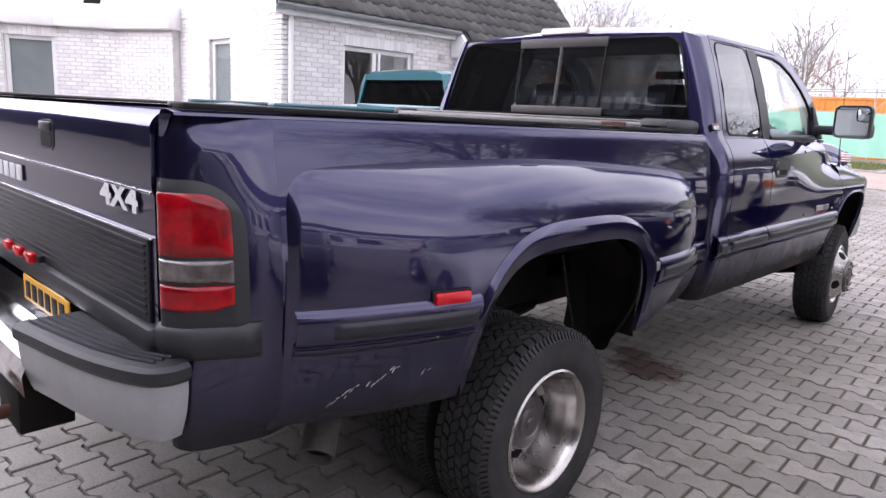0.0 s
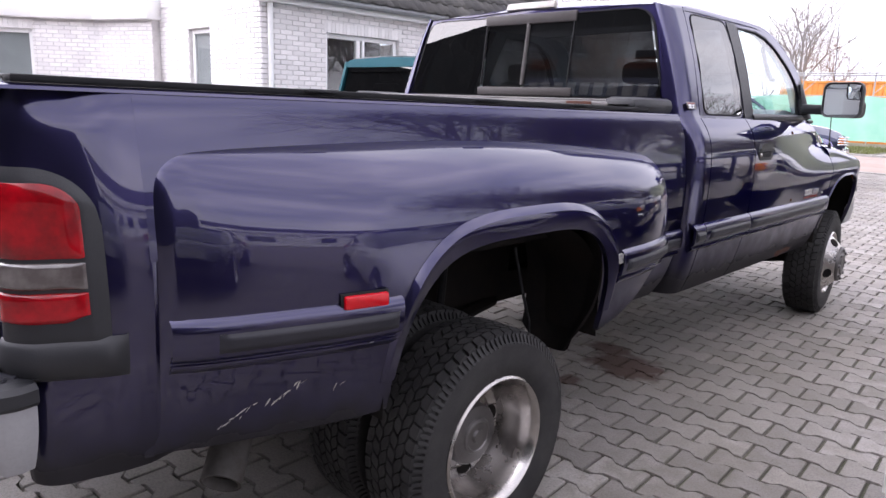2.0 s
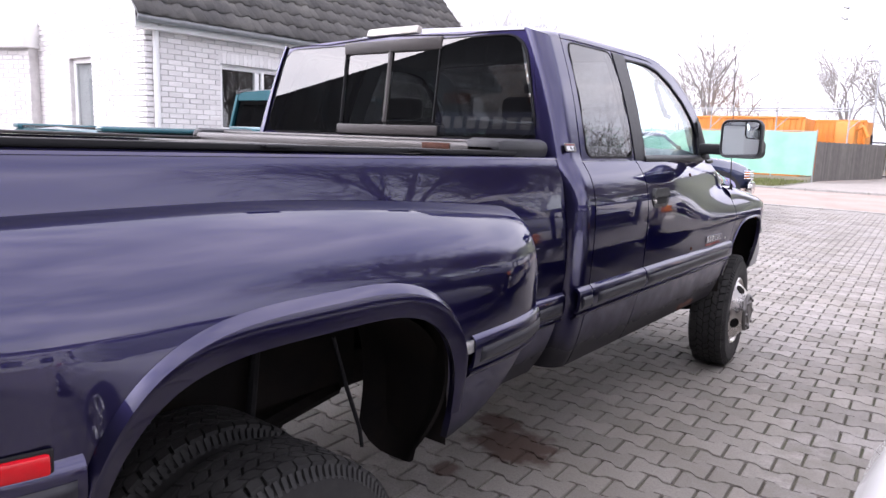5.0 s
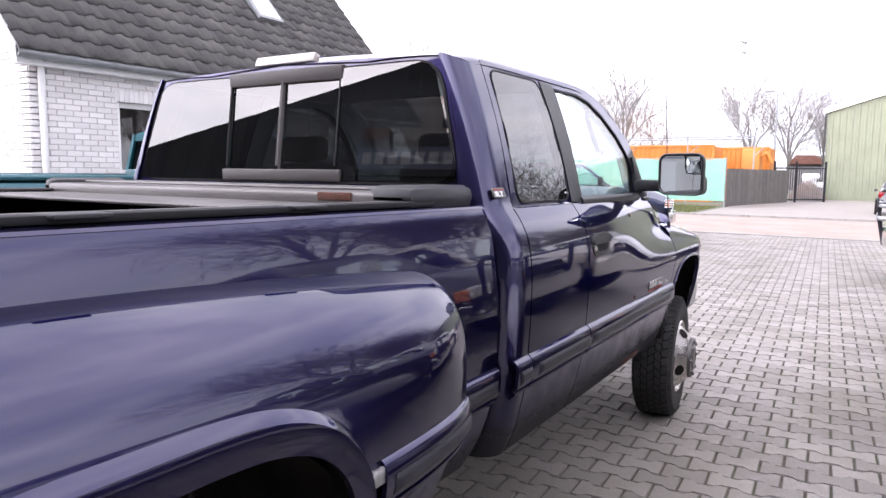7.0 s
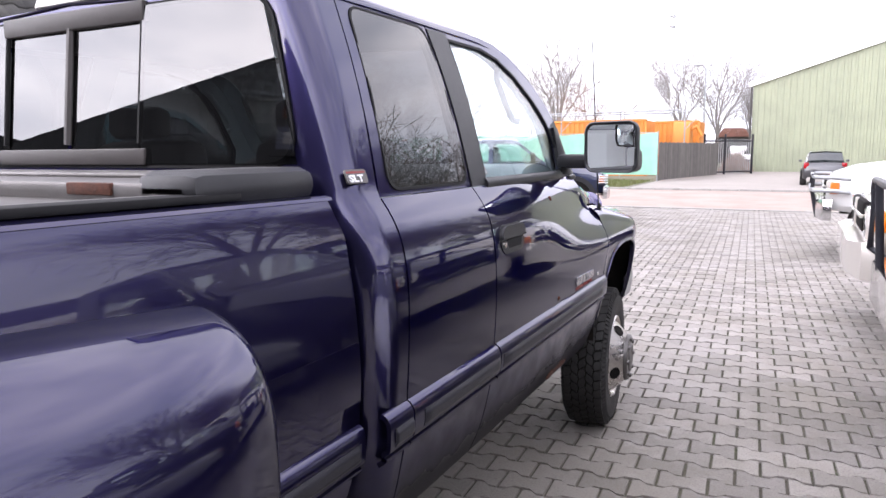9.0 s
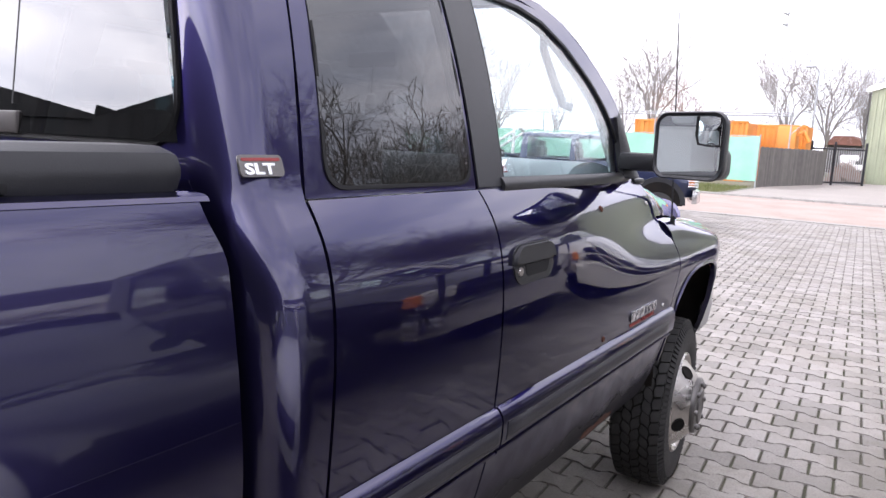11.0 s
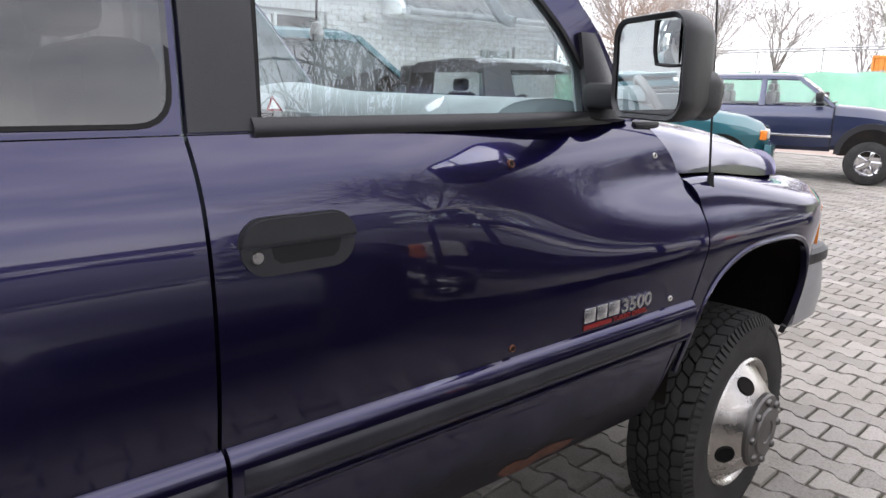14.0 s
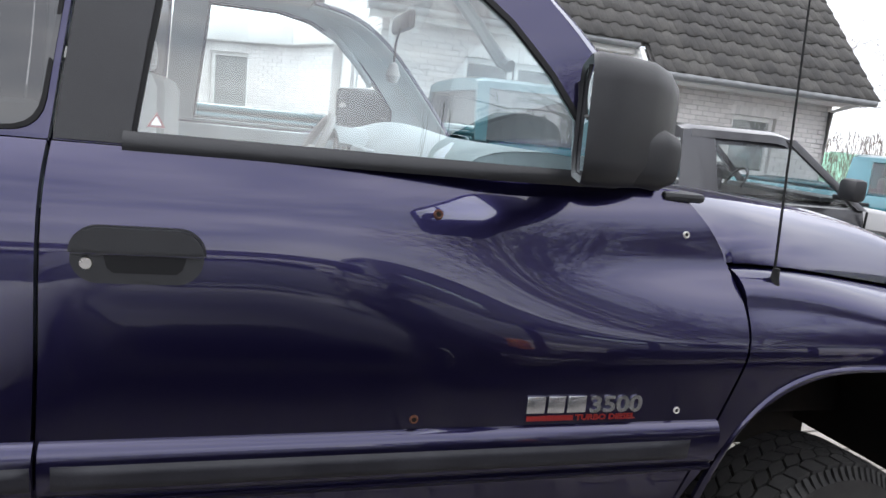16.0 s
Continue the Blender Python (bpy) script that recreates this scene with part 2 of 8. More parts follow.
def ragged_spots(m, spots, film):
    """Soft ragged patches of another colour round given places on the paving, oil spots among them."""
    nt = m.node_tree
    b = nt.nodes["Principled BSDF"]
    geo = nt.nodes.new("ShaderNodeNewGeometry")
    n = nt.nodes.new("ShaderNodeTexNoise")
    n.inputs["Scale"].default_value = 11.0
    n.inputs["Detail"].default_value = 5
    nt.links.new(geo.outputs["Position"], n.inputs["Vector"])
    col = b.inputs["Base Color"].links[0].from_socket
    for x, y, sx, sy, amount in spots:
        mp = nt.nodes.new("ShaderNodeMapping")
        mp.vector_type = "TEXTURE"
        mp.inputs["Location"].default_value = (x, y, 0)
        mp.inputs["Scale"].default_value = (sx, sy, 1)
        nt.links.new(geo.outputs["Position"], mp.inputs["Vector"])
        ln = nt.nodes.new("ShaderNodeVectorMath")
        ln.operation = "LENGTH"
        nt.links.new(mp.outputs["Vector"], ln.inputs[0])
        ad = nt.nodes.new("ShaderNodeMath")
        ad.operation = "MULTIPLY_ADD"
        ad.inputs[1].default_value = 1.3
        nt.links.new(n.outputs["Fac"], ad.inputs[0])
        nt.links.new(ln.outputs["Value"], ad.inputs[2])
        r = nt.nodes.new("ShaderNodeMapRange")
        for key, val in (("From Min", 1.35), ("From Max", 1.75), ("To Min", amount), ("To Max", 0.0)):
            r.inputs[key].default_value = val
        nt.links.new(ad.outputs[0], r.inputs["Value"])
        x_ = nt.nodes.new("ShaderNodeMix")
        x_.data_type = "RGBA"
        nt.links.new(r.outputs["Result"], x_.inputs["Factor"])
        nt.links.new(col, x_.inputs["A"])
        x_.inputs["B"].default_value = (*film, 1)
        col = x_.outputs["Result"]
    nt.links.new(col, b.inputs["Base Color"])


for m_ in (PAVER, PAVERS, JOINT):
    # soaked-in oil spots
    ragged_spots(m_, ((0.62, 1.84, 0.24, 0.2, 1.0), (0.40, 2.02, 0.14, 0.1, 0.95), (0.52, 1.42, 0.07, 0.07, 0.9)), (0.048, 0.014, 0.011))
    # broad, weaker grey-brown patches in the passage and beside and under the truck
    ragged_spots(m_, ((2.1, 2.6, 0.5, 0.4, 0.35), (1.5, 0.6, 0.35, 0.5, 0.35), (2.0, 4.6, 0.4, 0.6, 0.35), (3.0, 6.0, 0.3, 0.2, 0.5), (2.0, -0.3, 0.5, 0.6, 0.3), (1.0, 2.4, 0.9, 1.8, 0.35), (1.1, -1.0, 0.9, 1.0, 0.35)), (0.11, 0.10, 0.075))
WHITEBRICK = material("white_painted_brick", (0.80, 0.775, 0.765), 0.8, var=0.4, scale=1.5, tint=(0.7, 0.68, 0.66), fine=0.25, fine_scale=60, bump=0.4, random=0.09, island=True)
WHITEBRICK1 = material("white_painted_brick_single", (0.84, 0.82, 0.81), 0.8, var=0.4, scale=1.5, tint=(0.7, 0.68, 0.66), fine=0.25, fine_scale=60, bump=0.4, random=0.09)
MORTAR = material("grey_mortar", (0.68, 0.66, 0.65), 0.95, var=0.5, scale=4, fine=0.4)
WHITEPAINT = material("white_painted_wood", (0.82, 0.82, 0.81), 0.45, var=0.3, scale=3, tint=(0.58, 0.58, 0.56))
TILE = material("dark_concrete_roof_tile", (0.055, 0.053, 0.052), 0.7, var=0.8, scale=2.5, tint=(0.105, 0.1, 0.09), fine=0.5, fine_scale=50, bump=0.6, random=0.25, island=True)
TILE1 = material("dark_concrete_roof_tile_single", (0.055, 0.053, 0.052), 0.7, var=0.8, scale=2.5, tint=(0.105, 0.1, 0.09), fine=0.5, fine_scale=50, bump=0.6, random=0.25)
ZINC = material("zinc_gutter", (0.3, 0.31, 0.32), 0.5, 0.4, var=0.4, scale=6)
# near-black that stands for the unlit inside of the rooms
ROOMSHADE = material("room_shade", (0.035, 0.038, 0.04), 0.9)
CURTAIN = material("grey_window_blind", (0.5, 0.505, 0.505), 0.9, var=0.3, scale=5)
BARK = material("bare_tree_bark", (0.085, 0.072, 0.060), 0.9, var=0.7, scale=2, tint=(0.13, 0.11, 0.09), fine=0.4)
REDBARK = material("brown_leafed_twigs", (0.30, 0.22, 0.175), 0.9, var=0.7, scale=2, tint=(0.2, 0.13, 0.09))
# far crowns: bark lightened, the paleness of distance is put into the colour
HAZEDBARK = material("bark_paled_by_distance", (0.30, 0.28, 0.27), 0.9, var=0.6, scale=1.5, tint=(0.21, 0.195, 0.19))
GRASSM = material("winter_grass", (0.1, 0.125, 0.035), 0.9, var=0.8, scale=3, tint=(0.16, 0.14, 0.06), fine=0.4, random=0.25, island=True)
GREENMESH = material("green_windbreak_net", (0.22, 0.47, 0.35), 0.8, var=0.6, scale=1.2, tint=(0.32, 0.55, 0.44), fine=0.3)
GREENSHEET = material("green_steel_cladding", (0.27, 0.295, 0.20), 0.5, var=0.6, scale=0.7, tint=(0.19, 0.21, 0.15), fine=0.2, fine_scale=20)
ORANGE = material("orange_container_paint", (0.62, 0.22, 0.03), 0.55, var=0.5, scale=1.5, tint=(0.4, 0.13, 0.03), fine=0.3, fine_scale=20)
FENCEWOOD = material("weathered_fence_boards", (0.13, 0.12, 0.112), 0.85, var=0.6, scale=3, tint=(0.08, 0.075, 0.07), random=0.2)
FENCEBLACK = material("dark_wooden_fence", (0.045, 0.043, 0.042), 0.8, var=0.5, scale=3, tint=(0.09, 0.085, 0.08))
GALV = material("galvanised_steel", (0.36, 0.37, 0.38), 0.5, 0.6, var=0.4, scale=4)
DARKHALL = material("dark_ribbed_hall", (0.014, 0.015, 0.018), 0.7, var=0.4, scale=0.8)
REDROOF = material("red_brown_roof_tiles", (0.16, 0.07, 0.05), 0.8, var=0.5, scale=2)

# ---- mesh tools ----


def obj(name, bm, mat, parent=None, label="", smooth=True, angle=35):
    me = bpy.data.meshes.new(name)
    bmesh.ops.recalc_face_normals(bm, faces=bm.faces[:])
    if smooth:
        lim = radians(angle)
        for f in bm.faces:
            f.smooth = True
        for e in bm.edges:
            if len(e.link_faces) != 2 or e.calc_face_angle(0) > lim:
                e.smooth = False
    bm.to_mesh(me)
    bm.free()
    for m in mat if isinstance(mat, (list, tuple)) else [mat]:
        me.materials.append(m)
    ob = new(name, me)
    if parent:
        ob.parent = parent
    if label:
        ob["label"] = label
    return ob


def part(name, bm, mat, parent, label="", smooth=True, angle=35):
    return obj(name, bm, mat, parent, label, smooth, angle)


def thing(name, label, category, group="", kind="", at=None):
    ob = new(name)
    ob.empty_display_size = 0.2
    if at:
        ob.matrix_basis = at
    return tagged(ob, label, category, group, kind)


def box_into(bm, a, b, bevel=0.0, m=None, mat=0):
    vs = [bm.verts.new((x, y, z)) for z in (a[2], b[2]) for y in (a[1], b[1]) for x in (a[0], b[0])]
    fs = []
    for q in ((0, 2, 3, 1), (4, 5, 7, 6), (0, 1, 5, 4), (2, 6, 7, 3), (0, 4, 6, 2), (1, 3, 7, 5)):
        f = bm.faces.new([vs[i] for i in q])
        f.material_index = mat
        fs.append(f)
    if bevel:
        es = list({e for f in fs for e in f.edges})
        r = bmesh.ops.bevel(bm, geom=es, offset=bevel, segments=2, affect="EDGES", profile=0.5)
        vs = list({v for f in r["faces"] for v in f.verts} | {v for v in vs if v.is_valid})
    if m is not None:
        bmesh.ops.transform(bm, matrix=m, verts=[v for v in vs if v.is_valid])
    return vs


def box(a, b, bevel=0.0, m=None):
    bm = bmesh.new()
    box_into(bm, a, b, bevel, m)
    return bm


def revolve_into(bm, profile, n=48, m=None, closed=False):
    """Turns (radius, height) pairs about the z axis."""
    rings = []
    for r, h in profile:
        rings.append([bm.verts.new((r * math.cos(2 * math.pi * i / n), r * math.sin(2 * math.pi * i / n), h)) for i in range(n)] if r > 1e-6 else [bm.verts.new((0, 0, h))])
    pairs = list(zip(rings, rings[1:])) + ([(rings[-1], rings[0])] if closed else [])
    for a, b in pairs:
        for i in range(n):
            j = (i + 1) % n
            if len(a) == 1 and len(b) == 1:
                continue
            if len(a) == 1:
                bm.faces.new((a[0], b[i], b[j]))
            elif len(b) == 1:
                bm.faces.new((a[i], a[j], b[0]))
            else:
                bm.faces.new((a[i], a[j], b[j], b[i]))
    vs = [v for r in rings for v in r]
    if m is not None:
        bmesh.ops.transform(bm, matrix=m, verts=vs)
    return vs


def revolve(profile, n=48, m=None, closed=False):
    bm = bmesh.new()
    revolve_into(bm, profile, n, m, closed)
    return bm


def tube_into(bm, pts, r, n=8, cap=True):
    """A round bar along points; r is one radius or one for each point."""
    pts = [Vector(p) for p in pts]
    rs = r if isinstance(r, (list, tuple)) else [r] * len(pts)
    up = Vector((0, 0, 1))
    rings = []
    for i, p in enumerate(pts):
        d = (pts[min(i + 1, len(pts) - 1)] - pts[max(i - 1, 0)]).normalized()
        side = d.cross(up)
        if side.length < 0.05:
            side = d.cross(Vector((1, 0, 0)))
        side.normalize()
        u = side.cross(d)
        rings.append([bm.verts.new(p + rs[i] * (math.cos(2 * math.pi * k / n) * side + math.sin(2 * math.pi * k / n) * u)) for k in range(n)])
    for a, b in zip(rings, rings[1:]):
        for k in range(n):
            bm.faces.new((a[k], a[(k + 1) % n], b[(k + 1) % n], b[k]))
    if cap:
        bm.faces.new(rings[0][::-1])
        bm.faces.new(rings[-1])


def tube(pts, r, n=8):
    bm = bmesh.new()
    tube_into(bm, pts, r, n)
    return bm


def sheet(fn, nu, nv, thick=0.0, bm=None):
    """A surface fn(u, v) over the unit square, with its border folded inwards by thick."""
    bm = bm or bmesh.new()
    P = [[Vector(fn(i / nu, j / nv)) for j in range(nv + 1)] for i in range(nu + 1)]
    V = [[bm.verts.new(p) for p in row] for row in P]
    for i in range(nu):
        for j in range(nv):
            try:
                bm.faces.new((V[i][j], V[i + 1][j], V[i + 1][j + 1], V[i][j + 1]))
            except ValueError:
                pass
    if thick:
        def normal(i, j):
            a = P[min(i + 1, nu)][j] - P[max(i - 1, 0)][j]
            b = P[i][min(j + 1, nv)] - P[i][max(j - 1, 0)]
            n = a.cross(b)
            return n.normalized() if n.length > 1e-9 else Vector((1, 0, 0))
        loop = [(i, 0) for i in range(nu)] + [(nu, j) for j in range(nv)] + [(i, nv) for i in range(nu, 0, -1)] + [(0, j) for j in range(nv, 0, -1)]
        inner = [bm.verts.new(P[i][j] - normal(i, j) * thick) for i, j in loop]
        for k in range(len(loop)):
            l = (k + 1) % len(loop)
            bm.faces.new((V[loop[k][0]][loop[k][1]], V[loop[l][0]][loop[l][1]], inner[l], inner[k]))
    return bm


def prism(poly, depth, m=None, bevel=0.0):
    """Extrudes a flat outline of (x, y) points by depth along z."""
    bm = bmesh.new()
    a = [bm.verts.new((x, y, 0)) for x, y in poly]
    b = [bm.verts.new((x, y, depth)) for x, y in poly]
    bm.faces.new(a[::-1])
    bm.faces.new(b)
    n = len(poly)
    for i in range(n):
        bm.faces.new((a[i], a[(i + 1) % n], b[(i + 1) % n], b[i]))
    if bevel:
        bmesh.ops.bevel(bm, geom=[e for e in bm.edges if abs((e.verts[0].co.z - e.verts[1].co.z)) < 1e-6 and e.verts[0].co.z > depth / 2], offset=bevel, segments=2, affect="EDGES")
    if m is not None:
        bmesh.ops.transform(bm, matrix=m, verts=bm.verts[:])
    return bm


def rounded(x0, y0, x1, y1, r, n=5):
    out = []
    for cx, cy, a in ((x1 - r, y1 - r, 0), (x0 + r, y1 - r, 90), (x0 + r, y0 + r, 180), (x1 - r, y0 + r, 270)):
        for i in range(n + 1):
            t = radians(a + 90 * i / n)
            out.append((cx + r * math.cos(t), cy + r * math.sin(t)))
    return out


def flat_text(words, size, mat, parent, m, name="lettering", depth=0.002, bold=0.0, label="", squeeze=1.0):
    """Letters as a mesh part in the built-in font, standing in the plane of m."""
    cu = bpy.data.curves.new(name, "FONT")
    cu.body = words
    cu.size = size
    cu.extrude = depth
    cu.offset = bold
    cu.resolution_u = 3
    tmp = bpy.data.objects.new(name, cu)
    scene.collection.objects.link(tmp)
    bpy.context.view_layer.update()
    me = bpy.data.meshes.new_from_object(tmp.evaluated_get(bpy.context.evaluated_depsgraph_get()))
    bpy.data.objects.remove(tmp)
    me.transform(m @ Matrix.Diagonal((squeeze, 1, 1, 1)))
    me.materials.clear()
    me.materials.append(mat)
    ob = new(name, me)
    ob.parent = parent
    if label:
        ob["label"] = label
    return ob


def lerp(a, b, t):
    return a + (b - a) * t


def smooth(a, b, x):
    t = min(1.0, max(0.0, (x - a) / (b - a)))
    return t * t * (3 - 2 * t)


def curve(table, x):
    """Smooth reading of a short table of (x, value) pairs."""
    if x <= table[0][0]:
        return table[0][1]
    for k in range(len(table) - 1):
        x0, y0 = table[k]
        x1, y1 = table[k + 1]
        if x <= x1:
            xm, ym = table[k - 1] if k else (2 * x0 - x1, 2 * y0 - y1)
            xp, yp = table[k + 2] if k + 2 < len(table) else (2 * x1 - x0, 2 * y1 - y0)
            m0 = (y1 - ym) / (x1 - xm) * (x1 - x0)
            m1 = (yp - y0) / (xp - x0) * (x1 - x0)
            t = (x - x0) / (x1 - x0)
            return (2 * t**3 - 3 * t**2 + 1) * y0 + (t**3 - 2 * t**2 + t) * m0 + (-2 * t**3 + 3 * t**2) * y1 + (t**3 - t**2) * m1
    return table[-1][1]


def face_out(ob, direction):
    """Turns a sheet of glass so that its outer face looks the given way."""
    d = Vector(direction)
    total = sum((p.normal * p.area for p in ob.data.polygons), Vector((0, 0, 0)))
    if total.dot(d) < 0:
        ob.data.flip_normals()
    return ob

# ---- the navy dual-wheel pickup ----
truck = thing("pickup_truck", "dark navy metallic dual rear wheel pickup parked on grey pavers", "pickup truck")
SIDE = [(0.50, 0.955), (0.56, 0.995), (0.64, 1.028), (0.74, 1.050), (0.82, 1.062), (0.93, 1.067), (1.05, 1.071), (1.15, 1.070), (1.22, 1.0645),
        (1.28, 1.053), (1.325, 1.036), (1.365, 1.011), (1.40, 0.983)]
REAR_GAP = [(0.50, 1.585), (0.80, 1.605), (1.10, 1.618), (1.40, 1.632), (1.65, 1.6755), (1.91, 1.720), (2.0, 1.735)]
MID_GAP = [(0.50, 2.095), (0.75, 2.135), (1.00, 2.152), (1.40, 2.154), (1.60, 2.166), (1.92, 2.198)]
FRONT_GAP = [(0.50, 3.385), (0.75, 3.440), (0.90, 3.488), (1.00, 3.518), (1.12, 3.538), (1.23, 3.528), (1.30, 3.490), (1.40, 3.405)]
GAP = 0.0035


def side_x(y, z):
    """Half-width of the cab and front fender at a place along the truck and a height."""
    if z > 1.40:
        x = 0.983 - (z - 1.40) * 0.365
    else:
        x = curve(SIDE, z)
    s = smooth(2.45, 3.6, y)
    x -= 0.092 * s * smooth(1.03, 1.31, z) * (1 if z < 1.4 else max(0, 1 - (z - 1.4) / 0.15))
    x -= 0.018 * smooth(2.9, 3.6, y) * math.exp(-((z - 1.235) / 0.045) ** 2)
    x += 0.010 * smooth(3.0, 3.6, y) * math.exp(-((z - 1.08) / 0.09) ** 2)
    if y > 4.05:
        x -= 0.11 * ((y - 4.05) / 0.42) ** 2.2
    return x


def mirrored(fn, s):
    return fn if s > 0 else (lambda u, v: (lambda p: (-p[0], p[1], p[2]))(fn(1 - u, v)))


def body_panel(name, ya, yb, za, zb, nu, nv, s, mat=NAVY, thick=0.02, parent=None, label=""):
    def fn(u, v):
        z = lerp(za, zb, v)
        y = lerp(ya(z), yb(z), u)
        return (side_x(y, z), y, z)
    return part(name, sheet(mirrored(fn, s), nu, nv, thick), mat, parent or truck, label)


MOLD = [(0.908, -0.004), (0.903, 0.009), (0.892, 0.018), (0.874, 0.023), (0.822, 0.023), (0.814, 0.019), (0.808, 0.008), (0.803, 0.006), (0.8005, 0.016), (0.793, 0.015), (0.776, -0.004)]


def molding(ya, yb, s, parent, xf=side_x, dz=0.0, strip_from=None, strip_to=None, grow=1.0):
    def fn(u, v):
        k = (1 - v) * (len(MOLD) - 1)
        i = min(int(k), len(MOLD) - 2)
        z, o = (lerp(MOLD[i][c], MOLD[i + 1][c], k - i) for c in (0, 1))
        y = lerp(ya, yb, u)
        return (xf(y, z + dz) + o * grow, y, z + dz)
    mold = part("molding", sheet(mirrored(fn, s), 14, 14, 0.012), NAVY, parent)

    def strip(u, v):
        y = lerp(strip_from or ya + 0.02, strip_to or yb - 0.02, u)
        z = lerp(0.826, 0.871, v) + dz
        e = min(1.0, min(u, 1 - u) / 0.03)
        r = min(v, 1 - v)
        return (xf(y, z) + 0.024 * grow + 0.007 * min(1, r / 0.25) * e, y, z)
    part("strip", sheet(mirrored(strip, s), 40, 8, 0.006), GREYTRIM, mold, "dark grey rubbing strip")
    return mold


def ring(outer, inner, xf, sub, s, thick=0.014, name="window_frame", mat=NAVY, parent=None, lift=0.0):
    """A band between two outlines in (y, z), laid on the surface xf."""
    n = len(outer)

    def fn(u, v):
        k = u * n
        i = int(k) % n
        t = k - int(k)
        o = [lerp(outer[i][c], outer[(i + 1) % n][c], t) for c in (0, 1)]
        q = [lerp(inner[i][c], inner[(i + 1) % n][c], t) for c in (0, 1)]
        y, z = lerp(o[0], q[0], v), lerp(o[1], q[1], v)
        return (xf(y, z) + lift, y, z)
    return part(name, sheet(mirrored(fn, s), n * sub, 4, -thick), mat, parent)


def pane(poly, xf, s, inset, mat, parent, name="window_glass", label=""):
    bm = bmesh.new()
    bm.faces.new([bm.verts.new((0, y, z)) for y, z in poly])
    for k in range(1, 18):
        bmesh.ops.bisect_plane(bm, geom=bm.verts[:] + bm.edges[:] + bm.faces[:], plane_co=(0, 0, 1.38 + 0.03 * k), plane_no=(0, 0, 1))
    for v in bm.verts:
        v.co.x = s * (xf(v.co.y, v.co.z) - inset)
    ob = part(name, bm, mat, parent, label, angle=60)
    face_out(ob, (s, 0, 0.3))
    ob.visible_shadow = False
    return ob


def soft_corners(poly, r, n=5):
    """Rounds the corners of an outline."""
    out = []
    for i, p in enumerate(poly):
        a, b = Vector(poly[i - 1]), Vector(poly[(i + 1) % len(poly)])
        q = Vector(p)
        da, db = (a - q), (b - q)
        ra = min(r, da.length * 0.45, db.length * 0.45)
        s0, s1 = q + da.normalized() * ra, q + db.normalized() * ra
        for k in range(n + 1):
            t = k / n
            out.append(tuple((1 - t) ** 2 * s0 + 2 * t * (1 - t) * q + t * t * s1))
    return out


def corner_radii(z):
    """How far the rounded cab corner reaches in from the side and forward from the back."""
    k = smooth(1.42, 1.90, z)
    return lerp(0.092, 0.060, k), lerp(0.080, 0.095, k)


def glass_x(y, z):
    bow = 0.015 * math.sin(math.pi * min(1.0, max(0.0, (z - 1.40) / 0.52)))
    return 0.983 - (z - 1.40) * 0.365 + bow - 0.05 * smooth(2.9, 3.35, y) * smooth(1.7, 1.4, z)


